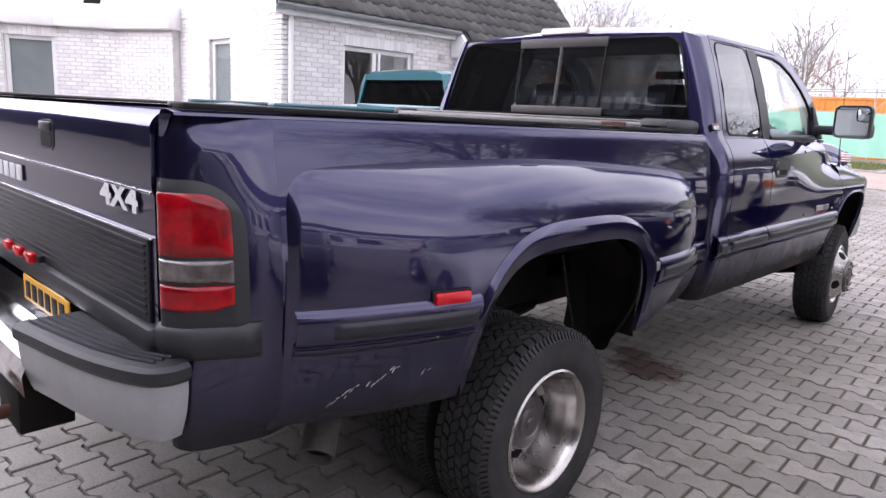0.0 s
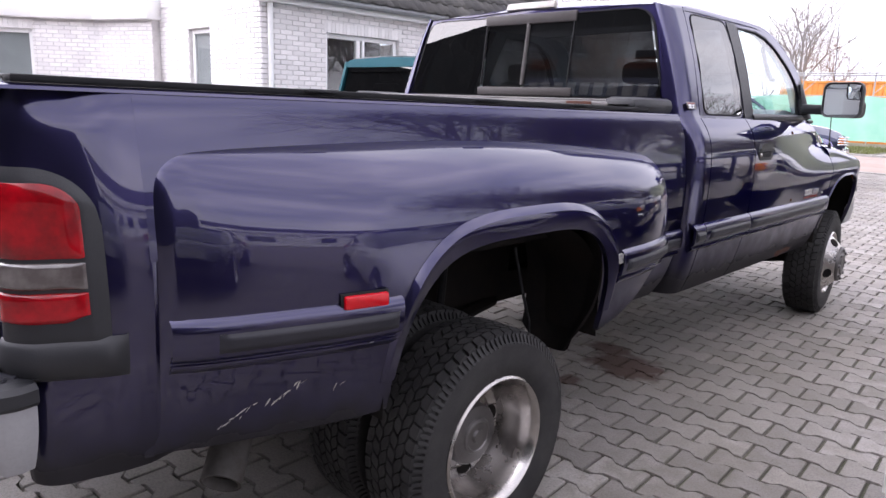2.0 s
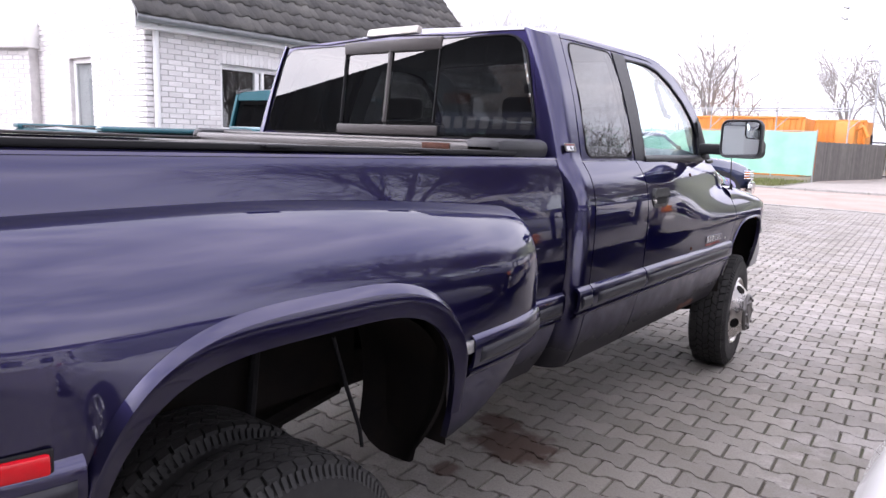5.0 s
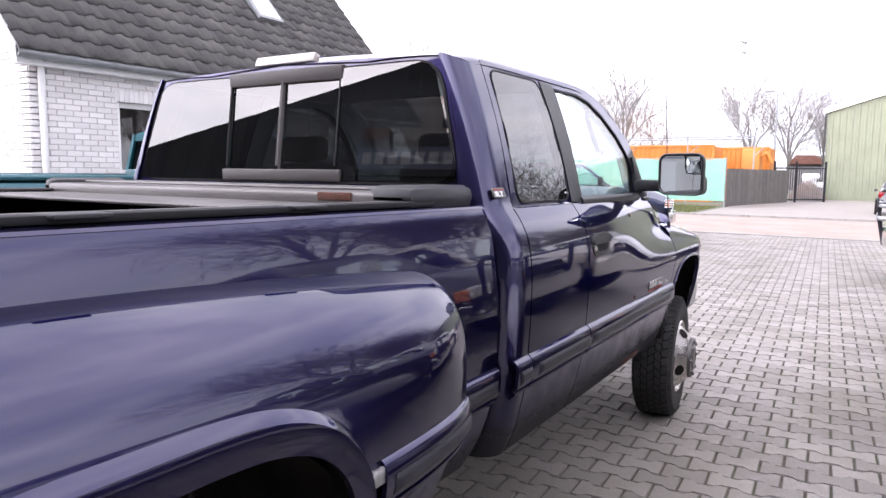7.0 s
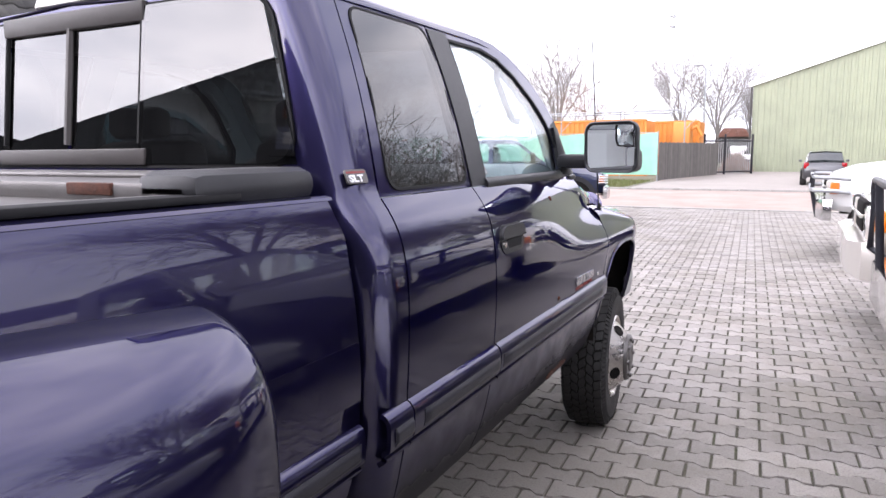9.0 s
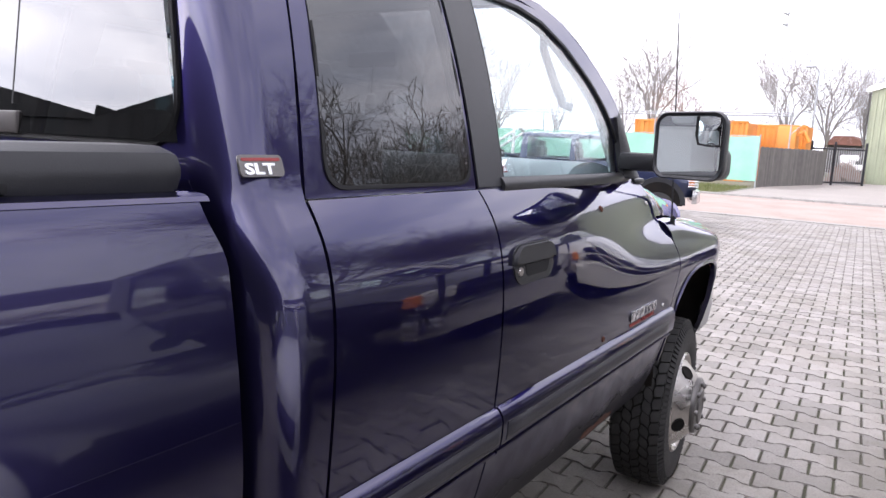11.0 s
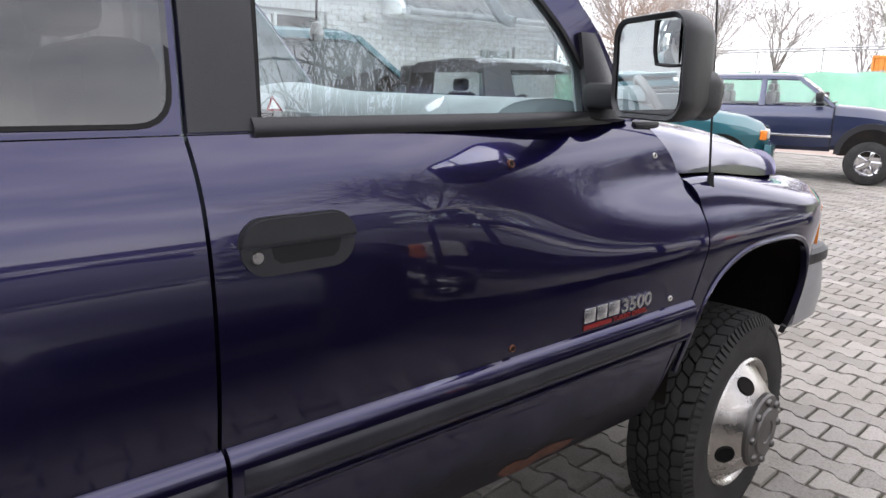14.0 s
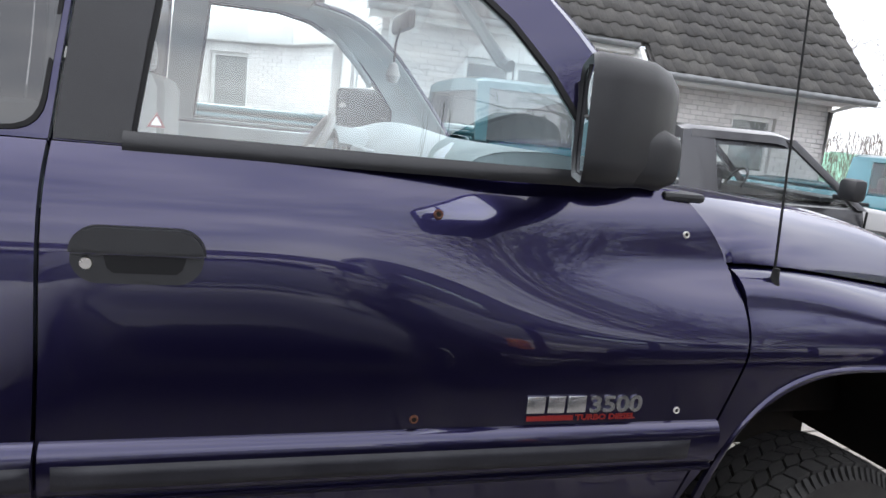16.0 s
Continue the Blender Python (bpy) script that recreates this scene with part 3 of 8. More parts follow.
for s in (1, -1):
    # front door
    door = body_panel("front_door", lambda z: curve(MID_GAP, z) + GAP, lambda z: curve(FRONT_GAP, z) - GAP, 0.558, 1.392, 46, 44, s)
    molding(2.158, 3.485, s, door, strip_to=3.41)
    d_out = [(2.158, 1.394), (2.200, 1.912), (2.62, 1.917), (2.76, 1.908), (2.89, 1.872), (3.05, 1.765), (3.13, 1.680), (3.21, 1.590), (3.345, 1.394)]
    d_in = [(2.272, 1.404), (2.326, 1.872), (2.60, 1.874), (2.73, 1.852), (2.85, 1.797), (2.97, 1.705), (3.06, 1.610), (3.13, 1.520), (3.13, 1.404)]
    ring(d_out, d_in, glass_x, 6, s, name="window_frame", mat=NAVY, parent=door)
    ring(d_out, d_in, glass_x, 4, s, name="window_trim", mat=INTERIOR, parent=door, lift=-0.035, thick=0.006)
    part("pillar_cover", sheet(mirrored(lambda u, v: (glass_x(2.2, lerp(1.397, 1.885, v)) + 0.004, lerp(lerp(2.159, 2.198, v), lerp(2.272, 2.327, v), u), lerp(1.397, 1.885, v)), s), 4, 12, 0.004), PLASTIC, door)
    d_seal = [(p + (0.010 if k < 2 else -0.007), q + (0.014 if k in (0, 8) else -0.010)) for k, (p, q) in enumerate(d_in)]
    ring(d_in, d_seal, glass_x, 6, s, name="window_seal", mat=RUBBER, parent=door, lift=0.002, thick=0.008)
    pane(d_in, glass_x, s, 0.006, CLEARGLASS, door, label="clear door window glass")
    sill = part("sill_trim", sheet(mirrored(lambda u, v: (glass_x(lerp(2.262, 3.22, u), lerp(1.386, 1.418, v)) + 0.006 + 0.008 * math.sin(math.pi * v), lerp(2.262, 3.22, u), lerp(1.386, 1.418, v)), s), 24, 6, 0.01), PLASTIC, door)
    part("inner_panel", box((0.86, 2.17, 0.7), (0.90, 3.30, 1.385), 0.01, Matrix.Diagonal((s, 1, 1, 1))), INTERIOR, door)
    # handle with flap, lock and a dark flat face painting the cup's shade
    hm = Matrix.Translation((s * 1.058, 2.30, 1.222)) @ Matrix.Rotation(radians(-3 * s), 4, "Y") @ Matrix(((0, 0, s, 0), (1, 0, 0, 0), (0, 1, 0, 0), (0, 0, 0, 1)))
    oval = rounded(-0.104, -0.048, 0.104, 0.048, 0.044, 10)

    def clipped(pts, keep, z0):
        """The part of an outline above or below a level."""
        out = []
        for p, q in zip(pts, pts[1:] + pts[:1]):
            if keep(p[1]):
                out.append(p)
            if keep(p[1]) != keep(q[1]):
                k = (z0 - p[1]) / (q[1] - p[1])
                out.append((lerp(p[0], q[0], k), z0))
        return out
    handle = part("door_handle", prism(oval, 0.006, hm, 0.003), PLASTIC, door, "black plastic pull handle")
    inner = [(p * 0.965, q * 0.94) for p, q in oval]
    part("handle_flap", prism(clipped(inner, lambda z: z > 0.003, 0.003), 0.013, hm @ Matrix.Translation((0, 0, 0.005)), 0.005), PLASTIC, handle)
    part("handle_bowl", prism(clipped(inner, lambda z: z < 0.001, 0.001), 0.006, hm @ Matrix.Translation((0, 0, 0.005)), 0.003), PLASTIC, handle)
    part("handle_cup", prism([(-0.052, 0.0005), (-0.046, -0.020), (-0.036, -0.028), (0.058, -0.028), (0.068, -0.020), (0.074, 0.0005)], 0.0012, hm @ Matrix.Translation((0, 0, 0.0105)), 0.0003), RUBBER, handle)
    part("lock", revolve([(0, 0.006), (0.009, 0.006), (0.0105, 0.003), (0.0105, 0)], 16, hm @ Matrix.Translation((-0.076, -0.013, 0.0095))), STEEL, handle, "small steel lock")
    if s > 0:
        bm = bmesh.new()
        bm.faces.new([bm.verts.new((glass_x(y, z) - 0.0085, y, z)) for y, z in ((2.296, 1.427), (2.326, 1.427), (2.311, 1.453))])
        sticker = part("window_sticker", bm, REDMARK, door, "small red and white warning triangle", smooth=False)
        bm = bmesh.new()
        bm.faces.new([bm.verts.new((glass_x(y, z) - 0.0080, y, z)) for y, z in ((2.302, 1.4305), (2.320, 1.4305), (2.311, 1.446))])
        part("sticker_face", bm, WHITEMARK, sticker, smooth=False)
        for hx, hy, hz, hr in ((0.0, 2.812, 1.316, 0.0095), (0.0, 2.790, 0.927, 0.0085), (0.0, 3.408, 1.298, 0.0080), (0.0, 3.376, 0.931, 0.0075)):
            px = side_x(hy, hz)
            tilt = math.degrees(math.atan2(side_x(hy, hz - 0.02) - side_x(hy, hz + 0.02), 0.04))
            turn = math.degrees(math.atan2(side_x(hy - 0.02, hz) - side_x(hy + 0.02, hz), 0.04))
            m = Matrix.Translation((px + 0.0015, hy, hz)) @ Matrix.Rotation(radians(turn), 4, "Z") @ Matrix.Rotation(radians(90 - tilt), 4, "Y")
            hole = part("screw_hole", revolve([(hr * 0.55, 0.0015), (hr * 0.8, 0.003), (hr, 0.0015), (hr * 1.05, -0.002)], 18, m), CLEARLENS if hy > 3 else RUST, door, "rust-rimmed screw hole")
            # black disc paints the shade down the screw hole
            part("hole_core", revolve([(0, 0.0012), (hr * 0.6, 0.0012)], 14, m), VOID, hole)
    # rear half door
    half = body_panel("rear_door", lambda z: curve(REAR_GAP, z) + GAP, lambda z: curve(MID_GAP, z) - GAP, 0.558, 1.392, 22, 44, s)
    molding(1.612, 2.150, s, half, strip_from=1.66, strip_to=2.148)
    q_out = soft_corners([(1.634, 1.394), (1.722, 1.910), (2.194, 1.912), (2.151, 1.394)], 0.004)
    q_in = soft_corners([(1.680, 1.406), (1.758, 1.884), (2.184, 1.887), (2.141, 1.404)], 0.055)
    q_edge = soft_corners([(1.687, 1.413), (1.764, 1.878), (2.177, 1.880), (2.134, 1.411)], 0.052)
    ring(q_out, q_in, glass_x, 8, s, name="window_frame", mat=NAVY, parent=half)
    ring(q_in, q_edge, glass_x, 2, s, name="window_seal", mat=RUBBER, parent=half, lift=0.0035, thick=0.008)
    pane(q_in, glass_x, s, -0.002, PRIVACY, half, label="dark tinted quarter window")

    # cab corner behind the doors, wrapping round to the back
    def corner_fn(u, v):
        z = lerp(0.558, lerp(1.914, 1.890, smooth(0.0, 0.6, u)) + 0.010 * smooth(0.7, 1.0, u), v)
        g = curve(REAR_GAP, z) - GAP
        lean = max(0, z - 1.42) * 0.115
        back = 1.490 + lean
        x = side_x(1.6, z) if z <= 1.4 else glass_x(1.6, z)
        t = u
        rx, ry = corner_radii(z)
        if t > 0.70:
            return (x, lerp(back + ry, g, (t - 0.70) / 0.30), z)
        a = (t / 0.70) * math.pi / 2
        return (x - rx * (1 - math.sin(a)), back + ry * (1 - math.cos(a)), z)
    part("cab_corner", sheet(mirrored(corner_fn, s), 30, 50, 0.015), NAVY, truck)
    part("cab_rear_panel", sheet(mirrored(lambda u, v: (lerp(0.6, side_x(1.6, lerp(0.558, 1.42, v)) - 0.0915, u), 1.490, lerp(0.558, 1.42, v)), s), 4, 16, 0.01), NAVY, truck)
    molding(1.50, 1.606, s, truck, strip_from=1.52, strip_to=1.60)
    # front fender with its arch
    def arch_z(y):
        k = abs((y - 3.905) / 0.415)
        return 0.56 + 0.455 * max(0.0, 1 - k ** 3.2) ** 0.45 if k < 1 else 0.56
    FY = [3.49, 3.4905, 3.50, 3.52, 3.56, 3.61, 3.68, 3.77, 3.88, 3.98, 4.08, 4.17, 4.24, 4.28, 4.305, 4.318, 4.3195, 4.36, 4.40, 4.44, 4.475]

    def fender_fn(u, v):
        k = u * (len(FY) - 1)
        i = min(int(k), len(FY) - 2)
        y0 = lerp(FY[i], FY[i + 1], k - i)
        zb = arch_z(y0) if y0 < 4.32 else 0.66
        gx, gz = lerp(0.945, 0.80, smooth(3.5, 4.45, y0)), lerp(1.232, 1.155, smooth(3.5, 4.45, y0))
        ztop = gz - 0.075
        if v < 0.72:
            z = lerp(zb, ztop, v / 0.72)
            x = side_x(y0, z)
        else:
            t = (v - 0.72) / 0.28
            x1 = side_x(y0, ztop)
            x = lerp(x1, gx, t ** 1.5)
            z = lerp(ztop, gz, math.sin(t * math.pi / 2) ** 0.85)
        g = curve(FRONT_GAP, z) + GAP
        y = g + (y0 - 3.49) * (4.475 - g) / (4.475 - 3.49)
        return (x, y, z)
    fender = part("front_fender", sheet(mirrored(fender_fn, s), 80, 40, 0.02), NAVY, truck)

    def lip_fn(u, v):
        k = lerp(-0.985, 0.985, u)
        y = 3.905 + 0.415 * k
        z = 0.56 + 0.455 * max(0.0, 1 - abs(k) ** 3.2) ** 0.45
        o = 0.020 * v
        dy = 0.9 * k ** 3
        yy, zz = y + dy * o, z + o * (1 - 0.6 * abs(k) ** 3)
        return (side_x(yy, zz) + 0.007 * math.sin(math.pi * min(1, v * 1.15)) * smooth(0, 0.12, min(u, 1 - u)) + 0.001, yy, zz)
    part("arch_lip", sheet(mirrored(lip_fn, s), 60, 6, 0.01), NAVY, fender)
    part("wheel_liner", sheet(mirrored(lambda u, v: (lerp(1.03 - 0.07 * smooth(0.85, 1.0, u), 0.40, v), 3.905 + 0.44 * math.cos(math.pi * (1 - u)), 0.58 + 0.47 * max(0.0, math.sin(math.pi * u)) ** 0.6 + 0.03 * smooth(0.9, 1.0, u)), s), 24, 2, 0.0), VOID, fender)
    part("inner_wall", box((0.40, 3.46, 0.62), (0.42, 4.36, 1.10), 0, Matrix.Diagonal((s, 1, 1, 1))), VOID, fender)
    part("turn_signal", sheet(mirrored(lambda u, v: (side_x(lerp(4.385, 4.485, u), 1.0) + 0.006 - 0.02 * u * u, lerp(4.385, 4.485, u), lerp(0.935, 1.075, v)), s), 6, 6, 0.012), AMBER, fender, "amber turn signal lens")
    # antenna only on the camera's side
    if s > 0:
        ant = part("antenna", tube([(1.0, 3.635, 1.175), (0.985, 3.628, 1.45), (0.955, 3.615, 2.02)], [0.0034, 0.003, 0.002], 8), RUBBER, fender, "thin black whip antenna")
        part("antenna_base", revolve([(0, 0.075), (0.008, 0.074), (0.010, 0.05), (0.018, 0.02), (0.026, 0.0), (0.028, -0.03)], 12, Matrix.Translation((1.0, 3.635, 1.165))), RUBBER, ant)
    # tow mirror
    bm = bmesh.new()
    rings = []
    for yy, sx, sz, cz in ((2.846, 0.108, 0.090, 0.0), (2.838, 0.116, 0.098, 0.0), (2.85, 0.121, 0.102, 0), (2.90, 0.121, 0.102, 0), (2.955, 0.116, 0.099, 0), (2.99, 0.102, 0.089, 0), (3.013, 0.078, 0.07, 0), (3.025, 0.03, 0.03, 0)):
        pr = rounded(-sx, -sz, sx, sz, min(sx, sz) * 0.42, 6)
        rings.append([bm.verts.new((s * (1.206 + px + (yy - 2.85) * -0.12), yy + 0.145 - px * 0.43 - 0.03 * pz, 1.513 + pz)) for px, pz in pr])
    for a, b in zip(rings, rings[1:]):
        for i in range(len(a)):
            j = (i + 1) % len(a)
            bm.faces.new((a[i], a[j], b[j], b[i]))
    bm.faces.new(rings[-1])
    mirror = part("tow_mirror", bm, PLASTIC, truck, "large black folding tow mirror")
    bm = bmesh.new()
    bm.faces.new([bm.verts.new((s * (1.206 + px), 2.992 - px * 0.43 - 0.03 * pz, 1.513 + pz)) for px, pz in rounded(-0.104, -0.088, 0.104, 0.088, 0.03, 6)])
    part("mirror_glass", bm, MIRROR, mirror, "silvered mirror glass", smooth=False)
    bm = bmesh.new()
    grid = [[None] * 7 for _ in range(7)]
    for i in range(7):
        for j in range(7):
            px, pz = lerp(0.030, 0.098, i / 6), lerp(0.006, 0.083, j / 6)
            dome = 0.007 * (1 - ((i - 3) / 3.6) ** 2) * (1 - ((j - 3) / 3.6) ** 2)
            grid[i][j] = bm.verts.new((s * (1.206 + px), 2.9905 - px * 0.43 - 0.03 * pz - dome, 1.513 + pz))
    for i in range(6):
        for j in range(6):
            bm.faces.new((grid[i][j], grid[i + 1][j], grid[i + 1][j + 1], grid[i][j + 1]))
    part("spot_mirror", bm, MIRROR, mirror, "small convex spot mirror", angle=60)
    bm = bmesh.new()
    tube_into(bm, [(s * (1.206 + px), 2.988 - px * 0.43 - 0.03 * pz, 1.513 + pz) for px, pz in ((0.026, 0.087), (0.026, 0.03), (0.034, 0.006), (0.07, 0.002), (0.102, 0.002))], 0.0035, 6)
    part("spot_rim", bm, RUBBER, mirror)
    bm = bmesh.new()
    pr = [rounded(-a, -b, a, b, min(a, b) * 0.6, 4) for a, b in ((0.05, 0.045), (0.055, 0.05), (0.045, 0.04), (0.02, 0.018))]
    rr = [[bm.verts.new((s * (1.258 + px), yy + 0.055, 1.462 + pz)) for px, pz in p] for p, yy in zip(pr, (2.985, 3.03, 3.06, 3.075))]
    for a, b in zip(rr, rr[1:]):
        for i in range(len(a)):
            bm.faces.new((a[i], a[(i + 1) % len(a)], b[(i + 1) % len(a)], b[i]))
    bm.faces.new(rr[-1])
    part("lamp_pod", bm, PLASTIC, mirror)
    part("arm", box((0.95, 3.10, 1.425), (1.12, 3.18, 1.485), 0.015, Matrix.Diagonal((s, 1, 1, 1))), PLASTIC, mirror)
    part("mirror_base", sheet(mirrored(lambda u, v: (glass_x(lerp(3.115, 3.30 - 0.13 * v, u), lerp(1.40, 1.60, v)) + 0.012 + 0.035 * math.sin(math.pi * u) * (1 - v), lerp(3.115, 3.30 - 0.13 * v, u), lerp(1.40, 1.60, v)), s), 10, 8, 0.02), PLASTIC, mirror)
    # windscreen pillar
    def pillar_fn(u, v):
        t = u
        y = curve([(0, 2.72), (0.25, 2.89), (0.5, 3.05), (0.75, 3.21), (1, 3.35)], t)
        z = curve([(0, 1.908), (0.25, 1.870), (0.5, 1.763), (0.75, 1.588), (1, 1.40)], t)
        x = glass_x(y, z)
        return (x - 0.075 * v, y + 0.05 * v * (0.4 + t), z + 0.016 * math.sin(math.pi * v * 0.6))
    part("windscreen_pillar", sheet(mirrored(lambda u, v: pillar_fn(u, v), s), 20, 5, 0.012), NAVY, truck)
    part("pillar_trim", sheet(mirrored(lambda u, v: tuple(a - b for a, b in zip(pillar_fn(u, v), (0.036, 0.012, 0.022))), s), 20, 5, 0.004), INTERIOR, truck)

# letters on the door and the pillar
bm = bmesh.new()
for a, b, w in ((3.020, 3.060, 0), (3.066, 3.104, 0), (3.110, 3.152, 0)):
    xx = side_x(a, 0.95)
    box_into(bm, (xx + 0.001, a, 0.934), (xx + 0.006, b, 0.970), 0.0015)
badge = part("door_badge", bm, CHROMELETTER, truck, "chrome door badge with red underline")
side_m = lambda y, z, x: Matrix.Translation((x, y, z)) @ Matrix(((0, 0, 1, 0), (1, 0, 0, 0), (0, 1, 0, 0), (0, 0, 0, 1)))
flat_text("3500", 0.049, CHROMELETTER, badge, side_m(3.160, 0.934, side_x(3.2, 0.95) + 0.003), depth=0.002, bold=0.0014, squeeze=1.28)
bm = bmesh.new()
box_into(bm, (side_x(3.05, 0.92) + 0.001, 3.024, 0.916), (side_x(3.05, 0.92) + 0.003, 3.128, 0.927))
part("red_bar", bm, REDMARK, badge)
flat_text("TURBO DIESEL", 0.0165, REDMARK, badge, side_m(3.134, 0.916, side_x(3.2, 0.92) + 0.002), depth=0.001, bold=0.0005, squeeze=1.3)
slt = part("trim_badge", prism(rounded(-0.042, -0.017, 0.042, 0.017, 0.006), 0.004, side_m(1.553, 1.446, glass_x(1.55, 1.446) + 0.001) @ Matrix.Rotation(radians(-20), 4, "X"), 0.001), ALU, truck, "silver trim badge on the pillar")
part("badge_band", prism(rounded(-0.037, 0.0085, 0.037, 0.0135, 0.002), 0.001, side_m(1.553, 1.446, glass_x(1.55, 1.446) + 0.0048) @ Matrix.Rotation(radians(-20), 4, "X"), 0.0), REDMARK, slt, "dark red band")
flat_text("SLT", 0.023, WHITEMARK, slt, side_m(1.553, 1.446, glass_x(1.55, 1.446) + 0.0055) @ Matrix.Rotation(radians(-20), 4, "X") @ Matrix.Translation((-0.034, -0.0115, 0.0005)), depth=0.001, bold=0.0009, squeeze=1.6)

# roof, windscreen and cab back
def roof_fn(u, v):
    y = 1.552 + (2.76 - 1.552) * u ** 1.6
    t = abs(2 * v - 1)
    sg = 1 if v < 0.5 else -1
    a = (1 - t)
    x = curve([(0, 0.806), (0.08, 0.797), (0.20, 0.755), (0.5, 0.52), (1.0, 0.0)], a)
    z = curve([(0, 1.893), (0.08, 1.911), (0.20, 1.936), (0.5, 1.975), (1.0, 2.004)], a)
    k = min(1.0, max(0.0, (y - 1.552) / 0.42))
    z -= lerp(0.012, 0.080, min(1.0, a / 0.6)) * (1 - k) ** 2.2
    drop = 0.03 * smooth(2.55, 2.8, y)
    return (sg * x, y + 0.05 * (1 - t) * smooth(2.3, 2.76, y) + 0.10 * (1 - smooth(0.0, 0.22, a)) * (1 - smooth(1.552, 1.75, y)), z - drop * (1 - 0.5 * t))
part("roof", sheet(lambda u, v: roof_fn(u, 1 - v), 56, 48, 0.004), NAVY, truck)


def back_x(x, z):
    return 1.500 + max(0, z - 1.42) * 0.118


def back_ring(outer, inner, sub, name, mat, parent, lift=0.0, thick=0.01, crown=0.0):
    n = len(outer)

    def fn(u, v):
        k = u * n
        i = int(k) % n
        t = k - int(k)
        o = [lerp(outer[i][c], outer[(i + 1) % n][c], t) for c in (0, 1)]
        q = [lerp(inner[i][c], inner[(i + 1) % n][c], t) for c in (0, 1)]
        if o[1] > 1.8:
            o[1] += crown * max(0.0, 1 - (o[0] / 0.74) ** 2)
        x, z = lerp(o[0], q[0], v), lerp(o[1], q[1], v)
        return (x, back_x(x, z) - lift, z)
    return part(name, sheet(fn, n * sub, 3, thick), mat, parent)


RW = [(-0.848, 1.474), (0.848, 1.474), (0.736, 1.890), (-0.736, 1.890)]
RO = [(-0.906, 1.36), (0.906, 1.36), (0.748, 1.906), (-0.748, 1.906)]
RW_R = soft_corners(RW, 0.10)
RO_R = soft_corners(RO, 0.03)
back_ring(RO_R, RW_R, 12, "cab_back", NAVY, truck, crown=0.018)
rear_window = back_ring(soft_corners([(-0.856, 1.466), (0.856, 1.466), (0.742, 1.897), (-0.742, 1.897)], 0.105), soft_corners([(-0.846, 1.477), (0.846, 1.477), (0.733, 1.887), (-0.733, 1.887)], 0.098), 3, "rear_window", RUBBER, truck, 0.006, 0.012)
for poly in ([(-0.850, 1.475), (-0.280, 1.475), (-0.280, 1.890), (-0.66, 1.890), (-0.70, 1.878), (-0.732, 1.850)], [(0.315, 1.475), (0.850, 1.475), (0.732, 1.850), (0.70, 1.878), (0.66, 1.890), (0.315, 1.890)], [(-0.27, 1.515), (0.008, 1.515), (0.008, 1.85), (-0.27, 1.85)], [(0.024, 1.515), (0.31, 1.515), (0.31, 1.85), (0.024, 1.85)]):
    bm = bmesh.new()
    bm.faces.new([bm.verts.new((x, back_x(x, z) + 0.002 - (0.012 if abs(poly[0][0]) > 0.3 or poly[0][0] > 0.27 else 0.0), z)) for x, z in poly])
    g = part("rear_pane", bm, PRIVACY, rear_window, "dark tinted glass pane", smooth=False)
    face_out(g, (0, -1, 0.1))
    g.visible_shadow = False
for a, b in (((-0.285, 1.850), (0.322, 1.904)), ((-0.292, 1.472), (0.345, 1.517))):
    zc = (a[1] + b[1]) / 2
    part("slider_rail", box((a[0], back_x(0, zc) - 0.016, a[1]), (b[0], back_x(0, zc) + 0.012, b[1]), 0.005), SLIDER, rear_window)
for x in (-0.277, 0.016, 0.312):
    bm = bmesh.new()
    tube_into(bm, [(x, back_x(0, 1.53) - 0.004, 1.53), (x, back_x(0, 1.86) - 0.004, 1.86)], 0.011 if x == 0.016 else 0.007, 6)
    part("slider_post", bm, SLIDER if x == 0.016 else RUBBER, rear_window)
part("cargo_lamp", box((-0.155, -0.012, -0.020), (0.165, 0.020, 0.020), 0.006, Matrix.Translation((0, 1.572, 1.944)) @ Matrix.Rotation(radians(-22), 4, "X")), AGEDLENS, truck, "aged clear high brake lamp")
for x in (-0.125, 0.135):
    part("lamp_screw", revolve([(0, 0.003), (0.006, 0.003), (0.007, 0)], 10, Matrix.Translation((x, 1.5615, 1.9365)) @ Matrix.Rotation(radians(52), 4, "X")), STEEL, truck)


def screen_fn(u, v):
    y0 = curve([(0, 2.75), (0.25, 2.90), (0.5, 3.06), (0.75, 3.22), (1, 3.38)], u)
    z0 = curve([(0, 1.917), (0.25, 1.876), (0.5, 1.760), (0.75, 1.596), (1, 1.41)], u)
    xe = glass_x(y0, z0) - 0.072
    k = 2 * v - 1
    return (xe * k, y0 + 0.10 * (1 - k * k), z0 + 0.012 * (1 - k * k))
ws = part("windscreen", sheet(screen_fn, 16, 20), CLEARGLASS, truck, "clear curved windscreen")
face_out(ws, (0, 1, 1))
ws.visible_shadow = False


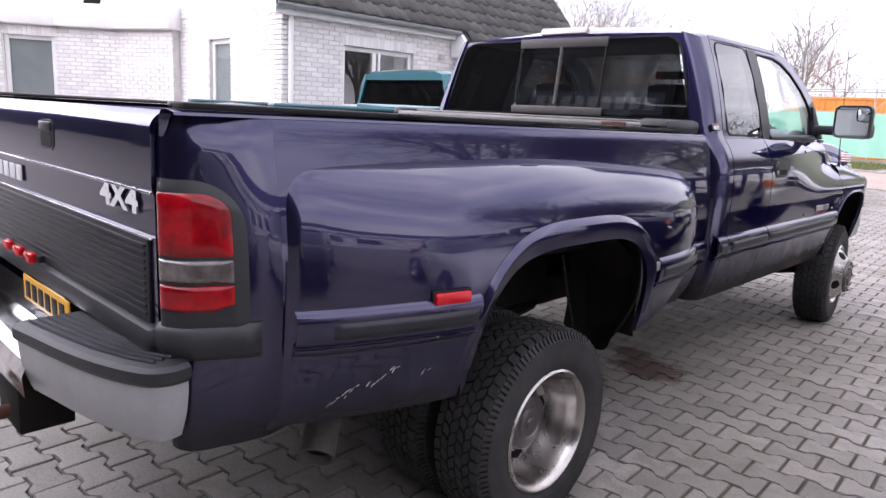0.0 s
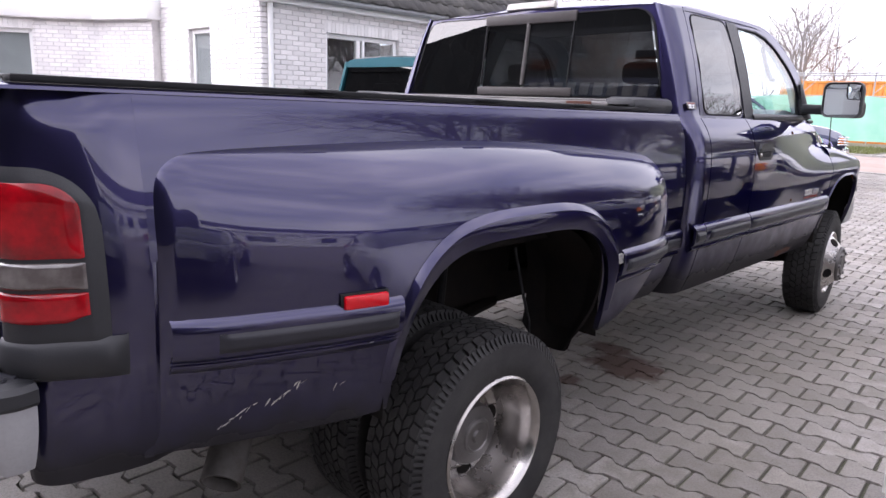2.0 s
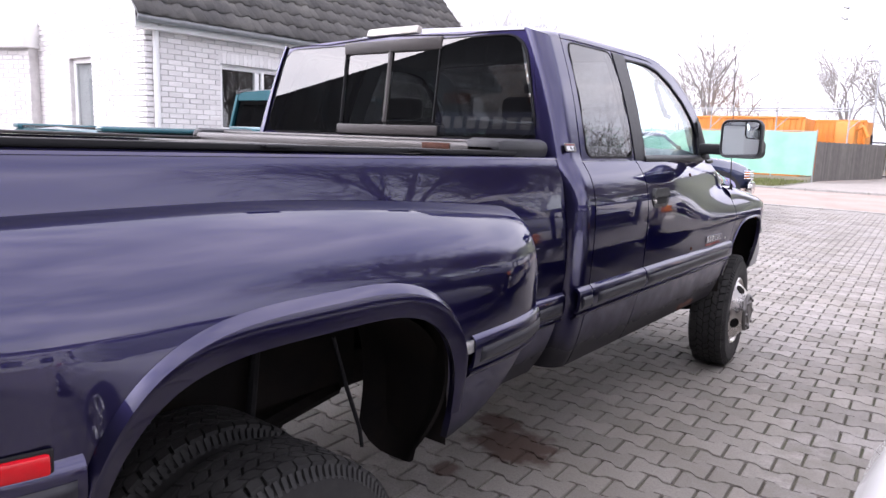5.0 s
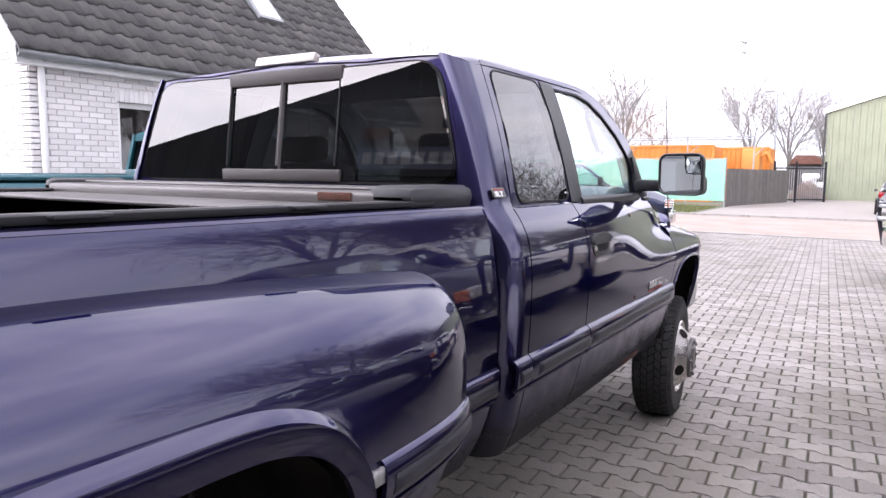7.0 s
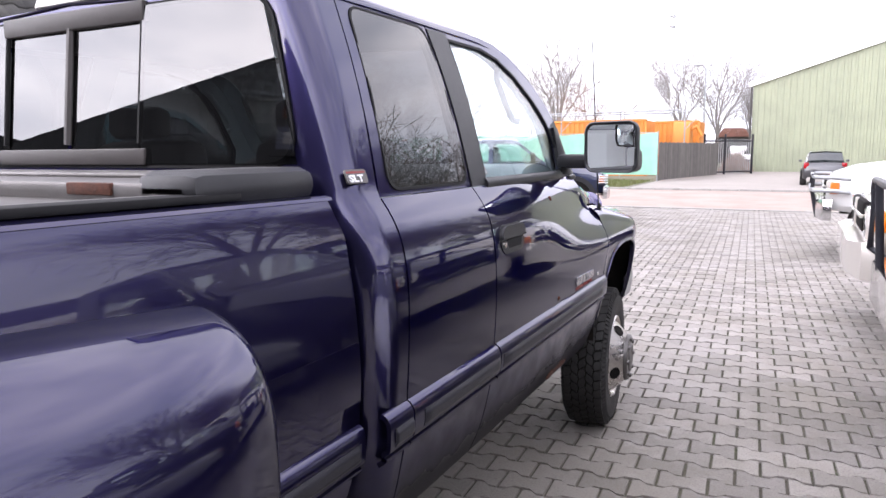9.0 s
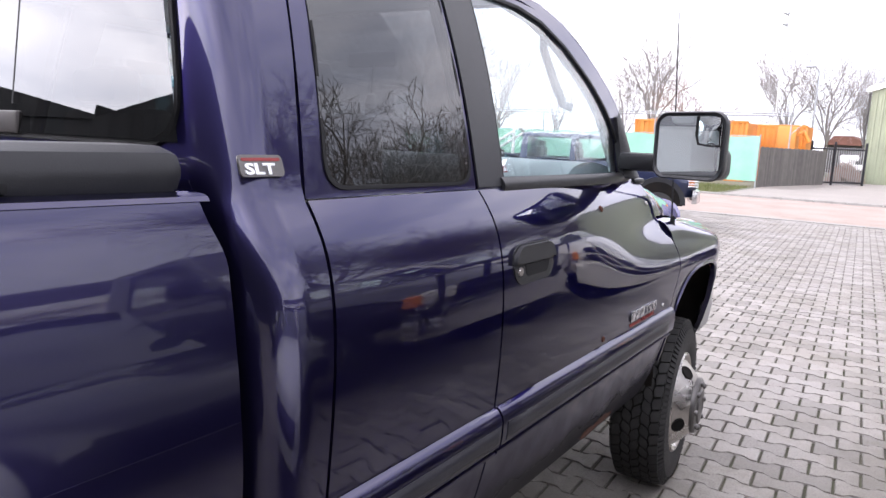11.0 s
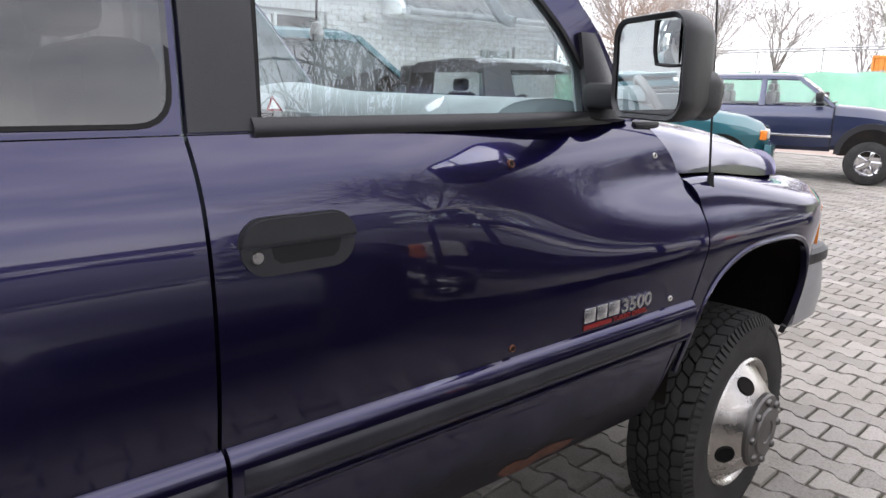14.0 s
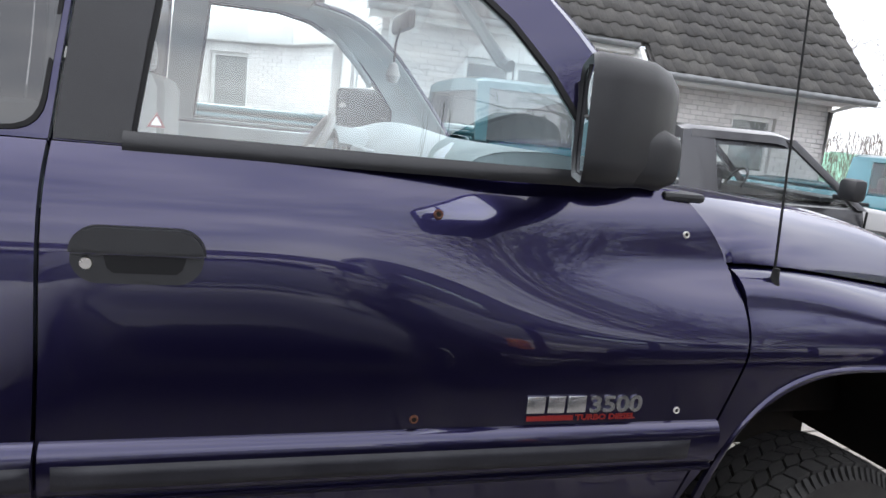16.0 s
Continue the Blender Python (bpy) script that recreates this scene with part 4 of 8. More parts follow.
# hood and front
def hood_fn(u, v):
    k = abs(2 * v - 1)
    y = lerp(3.43, 4.60 - 0.19 * k ** 3, u)
    sg = 1 if v > 0.5 else -1
    gx, gz = lerp(0.945, 0.80, smooth(3.5, 4.45, y)), lerp(1.236, 1.160, smooth(3.5, 4.45, y))
    top = curve([(3.43, 1.395), (3.8, 1.375), (4.2, 1.335), (4.45, 1.27), (4.60, 1.18)], y)
    a = 1 - k
    x = gx * (1 - a) if a > 0.3 else gx * lerp(1.0, 0.70, (a / 0.3) ** 1.55)
    rise = 1 - (1 - min(1, a / 0.41)) ** 2.6
    z = lerp(gz, top, rise)
    if y < 3.56 and k > 0.7:
        y = max(y, 3.43 + 0.11 * (k - 0.7) / 0.3)
    return (sg * x, y, z)
part("hood", sheet(hood_fn, 40, 60, 0.018), NAVY, truck)
def nose_fn(u, v):
    x, y, z = hood_fn(1.0, u)
    return (x * (1 - 0.03 * v), y - 0.004 + 0.03 * math.sin(math.pi * v) * (1 - abs(2 * u - 1) ** 3), lerp(z - 0.004, 0.90, v))
part("nose_panel", sheet(nose_fn, 40, 10, 0.02), NAVY, truck)
part("cowl", box((-0.86, 3.34, 1.34), (0.86, 3.47, 1.385), 0.012), PLASTIC, truck)
part("wiper_cover", box((0.80, 3.36, 1.366), (0.93, 3.47, 1.388), 0.01), PLASTIC, truck)
grille = part("grille", box((-0.62, 4.52, 0.90), (0.62, 4.62, 1.19), 0.02), NAVY, truck)
for k in range(5):
    part("grille_bar", box((-0.50, 4.618, 0.945 + k * 0.045), (0.50, 4.63, 0.965 + k * 0.045), 0.004), CHROME, grille)
for s in (1, -1):
    part("headlight", box((0.62, 4.37, 0.98), (0.875, 4.50, 1.145), 0.02, Matrix.Diagonal((s, 1, 1, 1))), CLEARLENS, truck, "clear headlight lens")


def bumper_plan(t):
    x = curve([(0, 0.985), (0.12, 0.985), (0.25, 0.955), (0.45, 0.80), (1, 0)], t)
    y = curve([(0, 4.34), (0.12, 4.48), (0.25, 4.58), (0.45, 4.67), (1, 4.72)], t)
    return x, y
for name, prof, mat in (("bumper_face", [(0.60, -0.03), (0.63, 0.0), (0.72, 0.012), (0.82, 0.006), (0.848, -0.004)], GREYPAINT), ("bumper_pad", [(0.846, 0.0), (0.856, 0.016), (0.892, 0.016), (0.905, 0.0), (0.907, -0.06)], PLASTIC)):
    def fn(u, v):
        k = v * (len(prof) - 1)
        i = min(int(k), len(prof) - 2)
        z, o = (lerp(prof[i][c], prof[i + 1][c], k - i) for c in (0, 1))
        t = 1 - abs(2 * u - 1)
        x, y = bumper_plan(t)
        x2, y2 = bumper_plan(min(1, t + 0.02))
        n = Vector((y2 - y, x - x2)).normalized()
        return ((x + n.x * o) * (1 if u > 0.5 else -1), y + n.y * o, z)
    part("front_" + name, sheet(lambda u, v: fn(1 - u, v), 60, 8, 0.02), mat, truck, "grey painted bumper face" if mat is GREYPAINT else "black bumper pad")

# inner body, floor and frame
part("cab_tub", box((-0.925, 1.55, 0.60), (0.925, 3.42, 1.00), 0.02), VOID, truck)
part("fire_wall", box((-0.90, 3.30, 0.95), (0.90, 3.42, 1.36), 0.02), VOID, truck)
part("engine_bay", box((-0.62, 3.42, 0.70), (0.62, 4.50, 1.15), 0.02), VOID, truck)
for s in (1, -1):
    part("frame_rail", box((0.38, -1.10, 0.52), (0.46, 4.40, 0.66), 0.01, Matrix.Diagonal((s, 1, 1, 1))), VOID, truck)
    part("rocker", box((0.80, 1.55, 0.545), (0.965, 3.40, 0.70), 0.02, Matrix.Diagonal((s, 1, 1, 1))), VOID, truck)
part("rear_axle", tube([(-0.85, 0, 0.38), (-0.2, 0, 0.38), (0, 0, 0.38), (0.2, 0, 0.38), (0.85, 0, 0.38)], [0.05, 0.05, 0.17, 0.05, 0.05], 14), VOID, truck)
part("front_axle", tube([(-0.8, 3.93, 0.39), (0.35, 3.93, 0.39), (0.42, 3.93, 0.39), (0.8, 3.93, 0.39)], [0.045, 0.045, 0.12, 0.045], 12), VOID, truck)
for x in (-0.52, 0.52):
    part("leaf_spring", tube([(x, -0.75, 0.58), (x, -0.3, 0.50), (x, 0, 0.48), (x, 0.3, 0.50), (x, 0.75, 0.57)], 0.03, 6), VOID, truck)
part("shock_absorber", tube([(0.62, 0.28, 0.32), (0.60, 0.36, 0.95)], 0.016, 8), RUBBER, truck)
EXH = (0.885, -0.765, 0.43)
part("exhaust_pipe", tube([(0.42, 0.55, 0.48), (0.50, -0.2, 0.54), (0.66, -0.50, 0.57), (0.80, -0.67, 0.525), (0.86, -0.735, 0.46)], 0.049, 18), VOID, truck, "dark steel tailpipe")
part("exhaust_tip", revolve([(0.048, -0.20), (0.053, -0.18), (0.054, 0.0), (0.047, 0.0), (0.044, -0.08), (0, -0.08)], 24, look(EXH, (EXH[0] + 0.20, EXH[1] - 0.22, EXH[2] - 0.22)) @ Matrix.Rotation(math.pi, 4, "X")), PIPE, truck)
# black disc in the tip stands for the shade inside the pipe
part("exhaust_bore", revolve([(0.0, -0.03), (0.046, -0.03)], 20, look(EXH, (EXH[0] + 0.20, EXH[1] - 0.22, EXH[2] - 0.22)) @ Matrix.Rotation(math.pi, 4, "X")), VOID, truck)
part("brake_cable", tube([(0.95, 0.34, 0.93), (0.95, 0.39, 0.78), (0.955, 0.44, 0.64), (0.95, 0.455, 0.58)], 0.006, 6), RUBBER, truck)
part("fuel_tank", box((-0.34, 0.20, 0.60), (0.34, 1.40, 0.94), 0.04), VOID, truck)

# interior
for x in (-0.42, 0.42):
    seat = part("seat", box((x - 0.25, 2.22, 1.0), (x + 0.25, 2.72, 1.12), 0.05), LIGHTCLOTH, truck, "light grey cloth front seat")
    part("backrest", box((x - 0.25, 2.08, 1.08), (x + 0.25, 2.24, 1.55), 0.05), LIGHTCLOTH, seat)
    part("headrest", box((x - 0.13, 2.06, 1.56), (x + 0.13, 2.17, 1.68), 0.035), LIGHTCLOTH, seat)
part("headliner", sheet(lambda u, v: (lerp(-0.74, 0.74, u), lerp(1.62, 2.72, v), 1.905 + 0.02 * math.sin(math.pi * u)), 10, 10, 0.01), LIGHTCLOTH, truck)
part("rear_bench", box((-0.75, 1.60, 1.0), (0.75, 1.76, 1.42), 0.04), INTERIOR, truck)


def dash_fn(u, v):
    x = lerp(0.86, -0.86, u)
    k = v
    y = curve([(0, 2.86), (0.2, 2.84), (0.45, 2.91), (0.7, 3.08), (1, 3.34)], k)
    z = curve([(0, 1.0), (0.2, 1.24), (0.45, 1.405), (0.7, 1.445), (1, 1.415)], k) + 0.03 * math.exp(-((x + 0.40) / 0.22) ** 2) * smooth(0.2, 0.5, k) * (1 - smooth(0.6, 1, k))
    return (x, y, z)
dash = part("dashboard", sheet(dash_fn, 40, 24), INTERIOR, truck, "grey moulded dashboard")
for x in (0.858, -0.858):
    bm = bmesh.new()
    bm.faces.new([bm.verts.new((x, *dash_fn(0.0, k / 12)[1:])) for k in range(13)] + [bm.verts.new((x, 3.34, 1.0))])
    part("dash_end", bm, INTERIOR, dash, smooth=False)
cluster = part("instrument_cluster", box((-0.60, 2.835, 1.265), (-0.20, 2.875, 1.400), 0.014), RUBBER, dash, "dark gauge cluster")
for x in (-0.52, -0.40, -0.28):
    part("gauge_ring", revolve([(0.050, 0.0), (0.052, 0.006), (0.046, 0.006), (0.044, 0.002), (0, 0.002)], 20, Matrix.Translation((x, 2.833, 1.335)) @ Matrix.Rotation(radians(90), 4, "X")), CLEARLENS, cluster, "pale gauge face")
part("cluster_hood", sheet(lambda u, v: (lerp(-0.64, -0.16, u), lerp(2.79, 2.98, v), 1.385 + 0.055 * math.sin(math.pi * u) ** 0.5 - 0.01 * v), 20, 5, 0.015), INTERIOR, dash)
stack = part("centre_stack", box((-0.13, 2.825, 1.08), (0.13, 2.865, 1.385), 0.012), INTERIOR, dash)
part("radio", box((-0.11, 2.818, 1.26), (0.11, 2.83, 1.33), 0.004), RUBBER, stack, "black radio")
for x in (-0.08, 0.0, 0.08):
    part("heater_knob", revolve([(0.0, 0.012), (0.016, 0.011), (0.018, 0.0)], 12, Matrix.Translation((x, 2.824, 1.19)) @ Matrix.Rotation(radians(90), 4, "X")), CLEARLENS, stack)
part("glove_lid", box((0.22, 2.825, 1.09), (0.74, 2.85, 1.25), 0.012), RUBBER, dash, "dark glove box lid")
for x in (0.62, 0.30):
    part("air_vent", revolve([(0.0, 0.004), (0.035, 0.004), (0.045, 0.0)], 20, Matrix.Translation((x, 2.868, 1.30)) @ Matrix.Rotation(radians(80), 4, "X")), RUBBER, dash)
wheel_bm = bmesh.new()
swm = Matrix.Translation((-0.40, 2.70, 1.30)) @ Matrix.Rotation(radians(62), 4, "X")
revolve_into(wheel_bm, [(0.19 + 0.016 * math.cos(a * math.pi / 4), 0.016 * math.sin(a * math.pi / 4)) for a in range(8)], 40, swm, True)
box_into(wheel_bm, (-0.19, -0.025, -0.02), (0.19, 0.025, 0.0), 0, swm)
revolve_into(wheel_bm, [(0, 0.02), (0.06, 0.015), (0.075, -0.02)], 20, swm)
part("steering_wheel", wheel_bm, LIGHTCLOTH, truck, "grey steering wheel")
im = part("inside_mirror", box((-0.12, 2.93, 1.76), (0.12, 2.955, 1.82), 0.012), PLASTIC, truck)
bm = bmesh.new()
tube_into(bm, [(0.02, 2.93, 1.77), (0.02, 2.92, 1.72), (0.018, 2.92, 1.66)], 0.004, 6)
part("hanging_cord", bm, RUBBER, im)
part("hanging_charm", revolve([(0, 0.045), (0.014, 0.035), (0.024, 0.0), (0.016, -0.02), (0, -0.024)], 12, Matrix.Translation((0.018, 2.92, 1.62))), LIGHTCLOTH, im, "pale hanging charm")
for s in (1, -1):
    bm = bmesh.new()
    tube_into(bm, [(s * 0.80, 2.80, 1.82), (s * 0.78, 2.84, 1.79), (s * 0.78, 2.93, 1.70), (s * 0.79, 2.99, 1.63), (s * 0.82, 3.0, 1.62)], 0.014, 8)
    part("grab_handle", bm, INTERIOR, truck)

# ---- load bed, dual-wheel fenders, tail ----
BED = [(0.58, 0.962), (0.66, 0.992), (0.78, 1.010), (0.95, 1.022), (1.06, 1.023), (1.13, 1.019), (1.20, 1.011), (1.27, 1.001), (1.34, 0.989), (1.385, 0.979), (1.405, 0.970)]
FW = [(-0.975, 1.030), (-0.92, 1.051), (-0.87, 1.074), (-0.80, 1.100), (-0.68, 1.138), (-0.58, 1.168), (-0.45, 1.195), (-0.2, 1.212), (0.1, 1.22), (0.56, 1.222), (0.78, 1.214), (0.92, 1.196), (1.01, 1.172), (1.07, 1.150), (1.112, 1.13)]
FTOP = [(-0.975, 1.300), (-0.80, 1.308), (-0.6, 1.312), (-0.3, 1.316), (0, 1.316), (0.25, 1.308), (0.55, 1.292), (0.80, 1.274), (1.0, 1.258), (1.112, 1.248)]
FB = [(0.57, 0.632), (0.70, 0.665), (0.82, 0.725), (0.95, 0.825), (1.04, 0.89), (1.112, 0.95)]


def rail_z(y):
    return lerp(1.424, 1.398, (y + 1.22) / 2.7)


def bed_x(y, z):
    return curve(BED, z - (rail_z(y) - 1.405))


def arch(y):
    k = abs((y - 0.075) / 0.495)
    return 0.62 + 0.435 * max(0.0, 1 - k ** 4) ** 0.4 if k < 1 else 0.0


def fender_bottom(y):
    if y <= -0.42:
        return 0.625
    if y < 0.57:
        return max(0.625, arch(y))
    return curve(FB, y)


F_REAR, F_FRONT = -0.972, 1.112


def fender_top(y):
    """Height of the flare's upper border, with rounded ends."""
    t = curve(FTOP, y)
    a = max(0.0, (F_REAR + 0.11 - y) / 0.11)
    b = max(0.0, (y - F_FRONT + 0.10) / 0.10)
    return t - 0.085 * (1 - math.sqrt(max(0.0, 1 - min(1, a) ** 2.2))) - 0.11 * (1 - math.sqrt(max(0.0, 1 - min(1, b) ** 2.4)))


def fender_x(y, z):
    w, t = curve(FW, y), fender_top(y)
    zm = 0.97
    a = min(1.0, max(0.0, (F_REAR + 0.05 - y) / 0.05))
    b = min(1.0, max(0.0, (y - F_FRONT + 0.085) / 0.085))
    end = math.sqrt(max(0.0, 1 - a ** 2.1)) * math.sqrt(max(0.0, 1 - b ** 2.2))
    if z > zm:
        k = min(1.0, (z - zm) / (t - zm))
        full = 0.984 + (w - 0.984) * max(0.0, 1 - k ** 3.2) ** (1 / 1.8)
    else:
        full = w - 0.055 * ((zm - z) / 0.34) ** 1.5
    return 0.984 + (full - 0.984) * end


YL = [F_REAR + 0.05 * k for k in (0, 0.004, 0.016, 0.04, 0.08, 0.14, 0.22, 0.32, 0.45, 0.6, 0.8, 1.0, 1.3, 1.7, 2.2, 2.8)]
YL += [-0.80, -0.74, -0.67, -0.60, -0.53, -0.47, -0.435, -0.4201, -0.4199, -0.4185, -0.415, -0.408, -0.398, -0.38, -0.355, -0.32, -0.27, -0.2, -0.12, -0.02, 0.08, 0.18, 0.28, 0.36, 0.43,
       0.48, 0.515, 0.538, 0.552, 0.561, 0.566, 0.5685, 0.5699, 0.5701, 0.60, 0.66, 0.74, 0.82, 0.90, 0.96, 1.0]
YL += [F_FRONT - 0.085 * k for k in (1.0, 0.8, 0.64, 0.5, 0.38, 0.28, 0.19, 0.12, 0.07, 0.035, 0.012, 0.0)]

for s in (1, -1):
    def upper(u, v):
        y = lerp(-0.972, 1.476, u)
        z = lerp(1.08, rail_z(y), v)
        cut = 0.03 * smooth(0.7, 1.0, v) * smooth(0.985, 1.0, u)
        return (bed_x(y, z), y - cut, z)
    bed_side = part("bed_side", sheet(mirrored(upper, s), 40, 24, 0.02), NAVY, truck)

    def front_low(u, v):
        z = lerp(0.585, 1.08, v)
        yb = curve([(0.58, 1.335), (0.66, 1.40), (0.78, 1.458), (0.95, 1.476), (1.1, 1.476)], z)
        y = lerp(0.62, yb, u)
        return (bed_x(y, z) + 0.0006, y, z)
    part("bed_side_front", sheet(mirrored(front_low, s), 16, 20, 0.02), NAVY, bed_side)
    molding(1.03, 1.470, s, bed_side, xf=bed_x, dz=-0.018, strip_from=1.06, strip_to=1.45)

    def rail_fn(u, v):
        y = lerp(-1.21, 1.462, u)
        k = [(0.972, 0.0), (0.966, 0.008), (0.935, 0.012), (0.905, 0.010), (0.895, -0.004), (0.893, -0.05)]
        q = v * (len(k) - 1)
        i = min(int(q), len(k) - 2)
        return (lerp(k[i][0], k[i + 1][0], q - i), y, rail_z(y) + lerp(k[i][1], k[i + 1][1], q - i))
    part("bed_rail", sheet(mirrored(rail_fn, s), 20, 12), NAVY, bed_side)
    cover = part("cover_track", box((0.885, -1.19, 1.425), (0.945, 1.20, 1.440), 0.004, Matrix.Diagonal((s, 1, 1, 1)) @ Matrix.Rotation(-0.0095, 4, "X")), RUBBER, bed_side, "black load cover track")
    part("track_lip", box((0.862, -1.19, 1.430), (0.884, 1.20, 1.440), 0.003, Matrix.Diagonal((s, 1, 1, 1)) @ Matrix.Rotation(-0.0095, 4, "X")), ALU, cover, "bare aluminium track lip")
    for y in (-0.55, 0.1, 0.62):
        part("track_clip", box((0.90, y, 1.434), (0.965, y + 0.10, 1.4415), 0.002, Matrix.Diagonal((s, 1, 1, 1)) @ Matrix.Rotation(-0.0095, 4, "X")), PLASTIC, cover)
    part("bed_inner_wall", box((0.84, -1.16, 0.96), (0.86, 1.44, 1.40), 0.0, Matrix.Diagonal((s, 1, 1, 1))), VOID, bed_side)

    # flared rear fender
    def flare(u, v):
        k = u * (len(YL) - 1)
        i = min(int(k), len(YL) - 2)
        y = lerp(YL[i], YL[i + 1], k - i)
        t, b = fender_top(y), fender_bottom(y)
        z = b + (t - b) * (1 - (1 - v) ** 2.1)
        return (fender_x(y, z), y, z)
    flare_ob = part("rear_fender", sheet(mirrored(flare, s), (len(YL) - 1) * 2, 44, 0.02), NAVY, truck, "flared rear fender with scuffed lower edge", angle=50)

    def flare_lip(u, v):
        k = lerp(-0.995, 0.995, u)
        y = 0.075 + 0.495 * k
        z = 0.62 + 0.435 * max(0.0, 1 - abs(k) ** 4) ** 0.4
        g = Vector((4 * 0.4 * abs(k) ** 3 * (1 if k > 0 else -1) * max(1e-3, 1 - abs(k) ** 4) ** -0.6, 1.0)).normalized()
        o = lerp(0.085, 0.045, abs(k) ** 3) * v - 0.004
        yy, zz = y + g.x * o, z + g.y * o
        return (fender_x(yy, max(0.62, zz)) + 0.018 * (v / 0.72 if v < 0.72 else 1 - ((v - 0.72) / 0.28) ** 1.6) * smooth(0, 0.06, min(u, 1 - u) + 0.02) + 0.001, yy, zz)
    part("arch_lip", sheet(mirrored(flare_lip, s), 90, 8, 0.012), NAVY, flare_ob)
    molding(-0.945, -0.425, s, flare_ob, xf=fender_x, dz=0.045, strip_from=-0.86, strip_to=-0.44, grow=0.8)
    molding(0.60, 1.045, s, flare_ob, xf=fender_x, dz=0.030, strip_from=0.63, strip_to=1.03, grow=0.9)
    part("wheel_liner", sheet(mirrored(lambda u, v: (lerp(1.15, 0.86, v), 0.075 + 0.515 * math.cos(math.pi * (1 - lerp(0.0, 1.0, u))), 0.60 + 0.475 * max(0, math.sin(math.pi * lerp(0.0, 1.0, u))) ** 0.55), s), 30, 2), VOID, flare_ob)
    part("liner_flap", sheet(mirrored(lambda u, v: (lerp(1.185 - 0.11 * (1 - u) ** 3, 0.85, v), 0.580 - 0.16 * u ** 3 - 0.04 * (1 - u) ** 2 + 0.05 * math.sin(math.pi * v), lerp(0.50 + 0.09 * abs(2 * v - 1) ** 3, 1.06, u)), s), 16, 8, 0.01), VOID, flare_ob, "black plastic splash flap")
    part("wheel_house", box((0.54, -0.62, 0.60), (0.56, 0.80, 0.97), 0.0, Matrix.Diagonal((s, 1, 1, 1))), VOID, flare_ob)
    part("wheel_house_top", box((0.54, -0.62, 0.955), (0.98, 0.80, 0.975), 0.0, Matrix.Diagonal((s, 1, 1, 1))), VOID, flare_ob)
    # side marker lamps
    rm = part("side_marker", box((0, -0.058, -0.017), (0.016, 0.058, 0.017), 0.006, Matrix.Translation((s * (fender_x(-0.53, 0.952) + (0.004 if s > 0 else 0.02)), -0.530, 0.955)) @ Matrix.Rotation(radians(-14 * s), 4, "Z")), BRIGHTRED, flare_ob, "red side marker lens")
    part("marker_base", box((0, -0.064, -0.022), (0.008, 0.064, 0.022), 0.003, Matrix.Translation((s * (fender_x(-0.53, 0.952) + (0.001 if s > 0 else 0.009)), -0.530, 0.955)) @ Matrix.Rotation(radians(-14 * s), 4, "Z")), RUBBER, rm)
    cm = part("front_marker", box((0, -0.036, -0.018), (0.012, 0.036, 0.018), 0.004, Matrix.Translation((s * (fender_x(0.60, 0.91) + (0.001 if s > 0 else 0.013)), 0.60, 0.908))), MARKERLENS, flare_ob, "chrome and clear side marker")
    # tail corner post and lamp
    CP = [(0, 0.866, -1.206), (0.18, 0.900, -1.200), (0.40, 0.940, -1.168), (0.70, 0.972, -1.085), (0.86, 0.983, -1.030), (1.0, 0.986, -0.968)]

    def post(t, z, o=0.0):
        x, y = curve([(a, b) for a, b, c in CP], t), curve([(a, c) for a, b, c in CP], t)
        x2, y2 = curve([(a, b) for a, b, c in CP], t + 0.02), curve([(a, c) for a, b, c in CP], t + 0.02)
        n = Vector((y2 - y, x - x2)).normalized()
        tuck = -0.02 * ((0.9 - z) / 0.3) ** 1.5 if z < 0.9 else -0.018 * smooth(1.36, 1.425, z)
        tuck *= 1 - smooth(0.6, 1.0, t)
        meet = (bed_x(-0.97, z) - 0.986) * smooth(0.45, 1.0, t)
        return (x + n.x * (o + tuck) + meet, y + n.y * (o + tuck), z)
    def post_fill(u, v):
        z = lerp(0.60, 1.10, v)
        return (bed_x(-0.97, z) - 0.001 - 0.016 * smooth(0.0, 1.0, u), lerp(-0.975, -0.90, u), z)
    part("post_return", sheet(mirrored(post_fill, s), 6, 20, 0.01), NAVY, bed_side)
    part("tail_post", sheet(mirrored(lambda u, v: post(u, lerp(0.60, rail_z(-1.1), v)), s), 22, 30, 0.015), NAVY, bed_side)

    def bezel(u, v):
        r = min(min(u, 1 - u) / 0.12, min(v, 1 - v) / 0.08, 1.0)
        t = lerp(0.01, 0.792, u)
        z = lerp(0.905, 1.279, v)
        if u > 0.45:
            k = (u - 0.45) / 0.55
            z -= 0.115 * (1 - math.sqrt(max(0.0, 1 - k ** 2.4))) * v ** 1.5
        return post(t + 0.015 * smooth(0.5, 1.0, u) * (1 - v), z, 0.003 + 0.010 * r)
    lamp = part("tail_lamp", sheet(mirrored(bezel, s), 40, 34, 0.012), PLASTIC, bed_side, "tail lamp in a dark bezel")
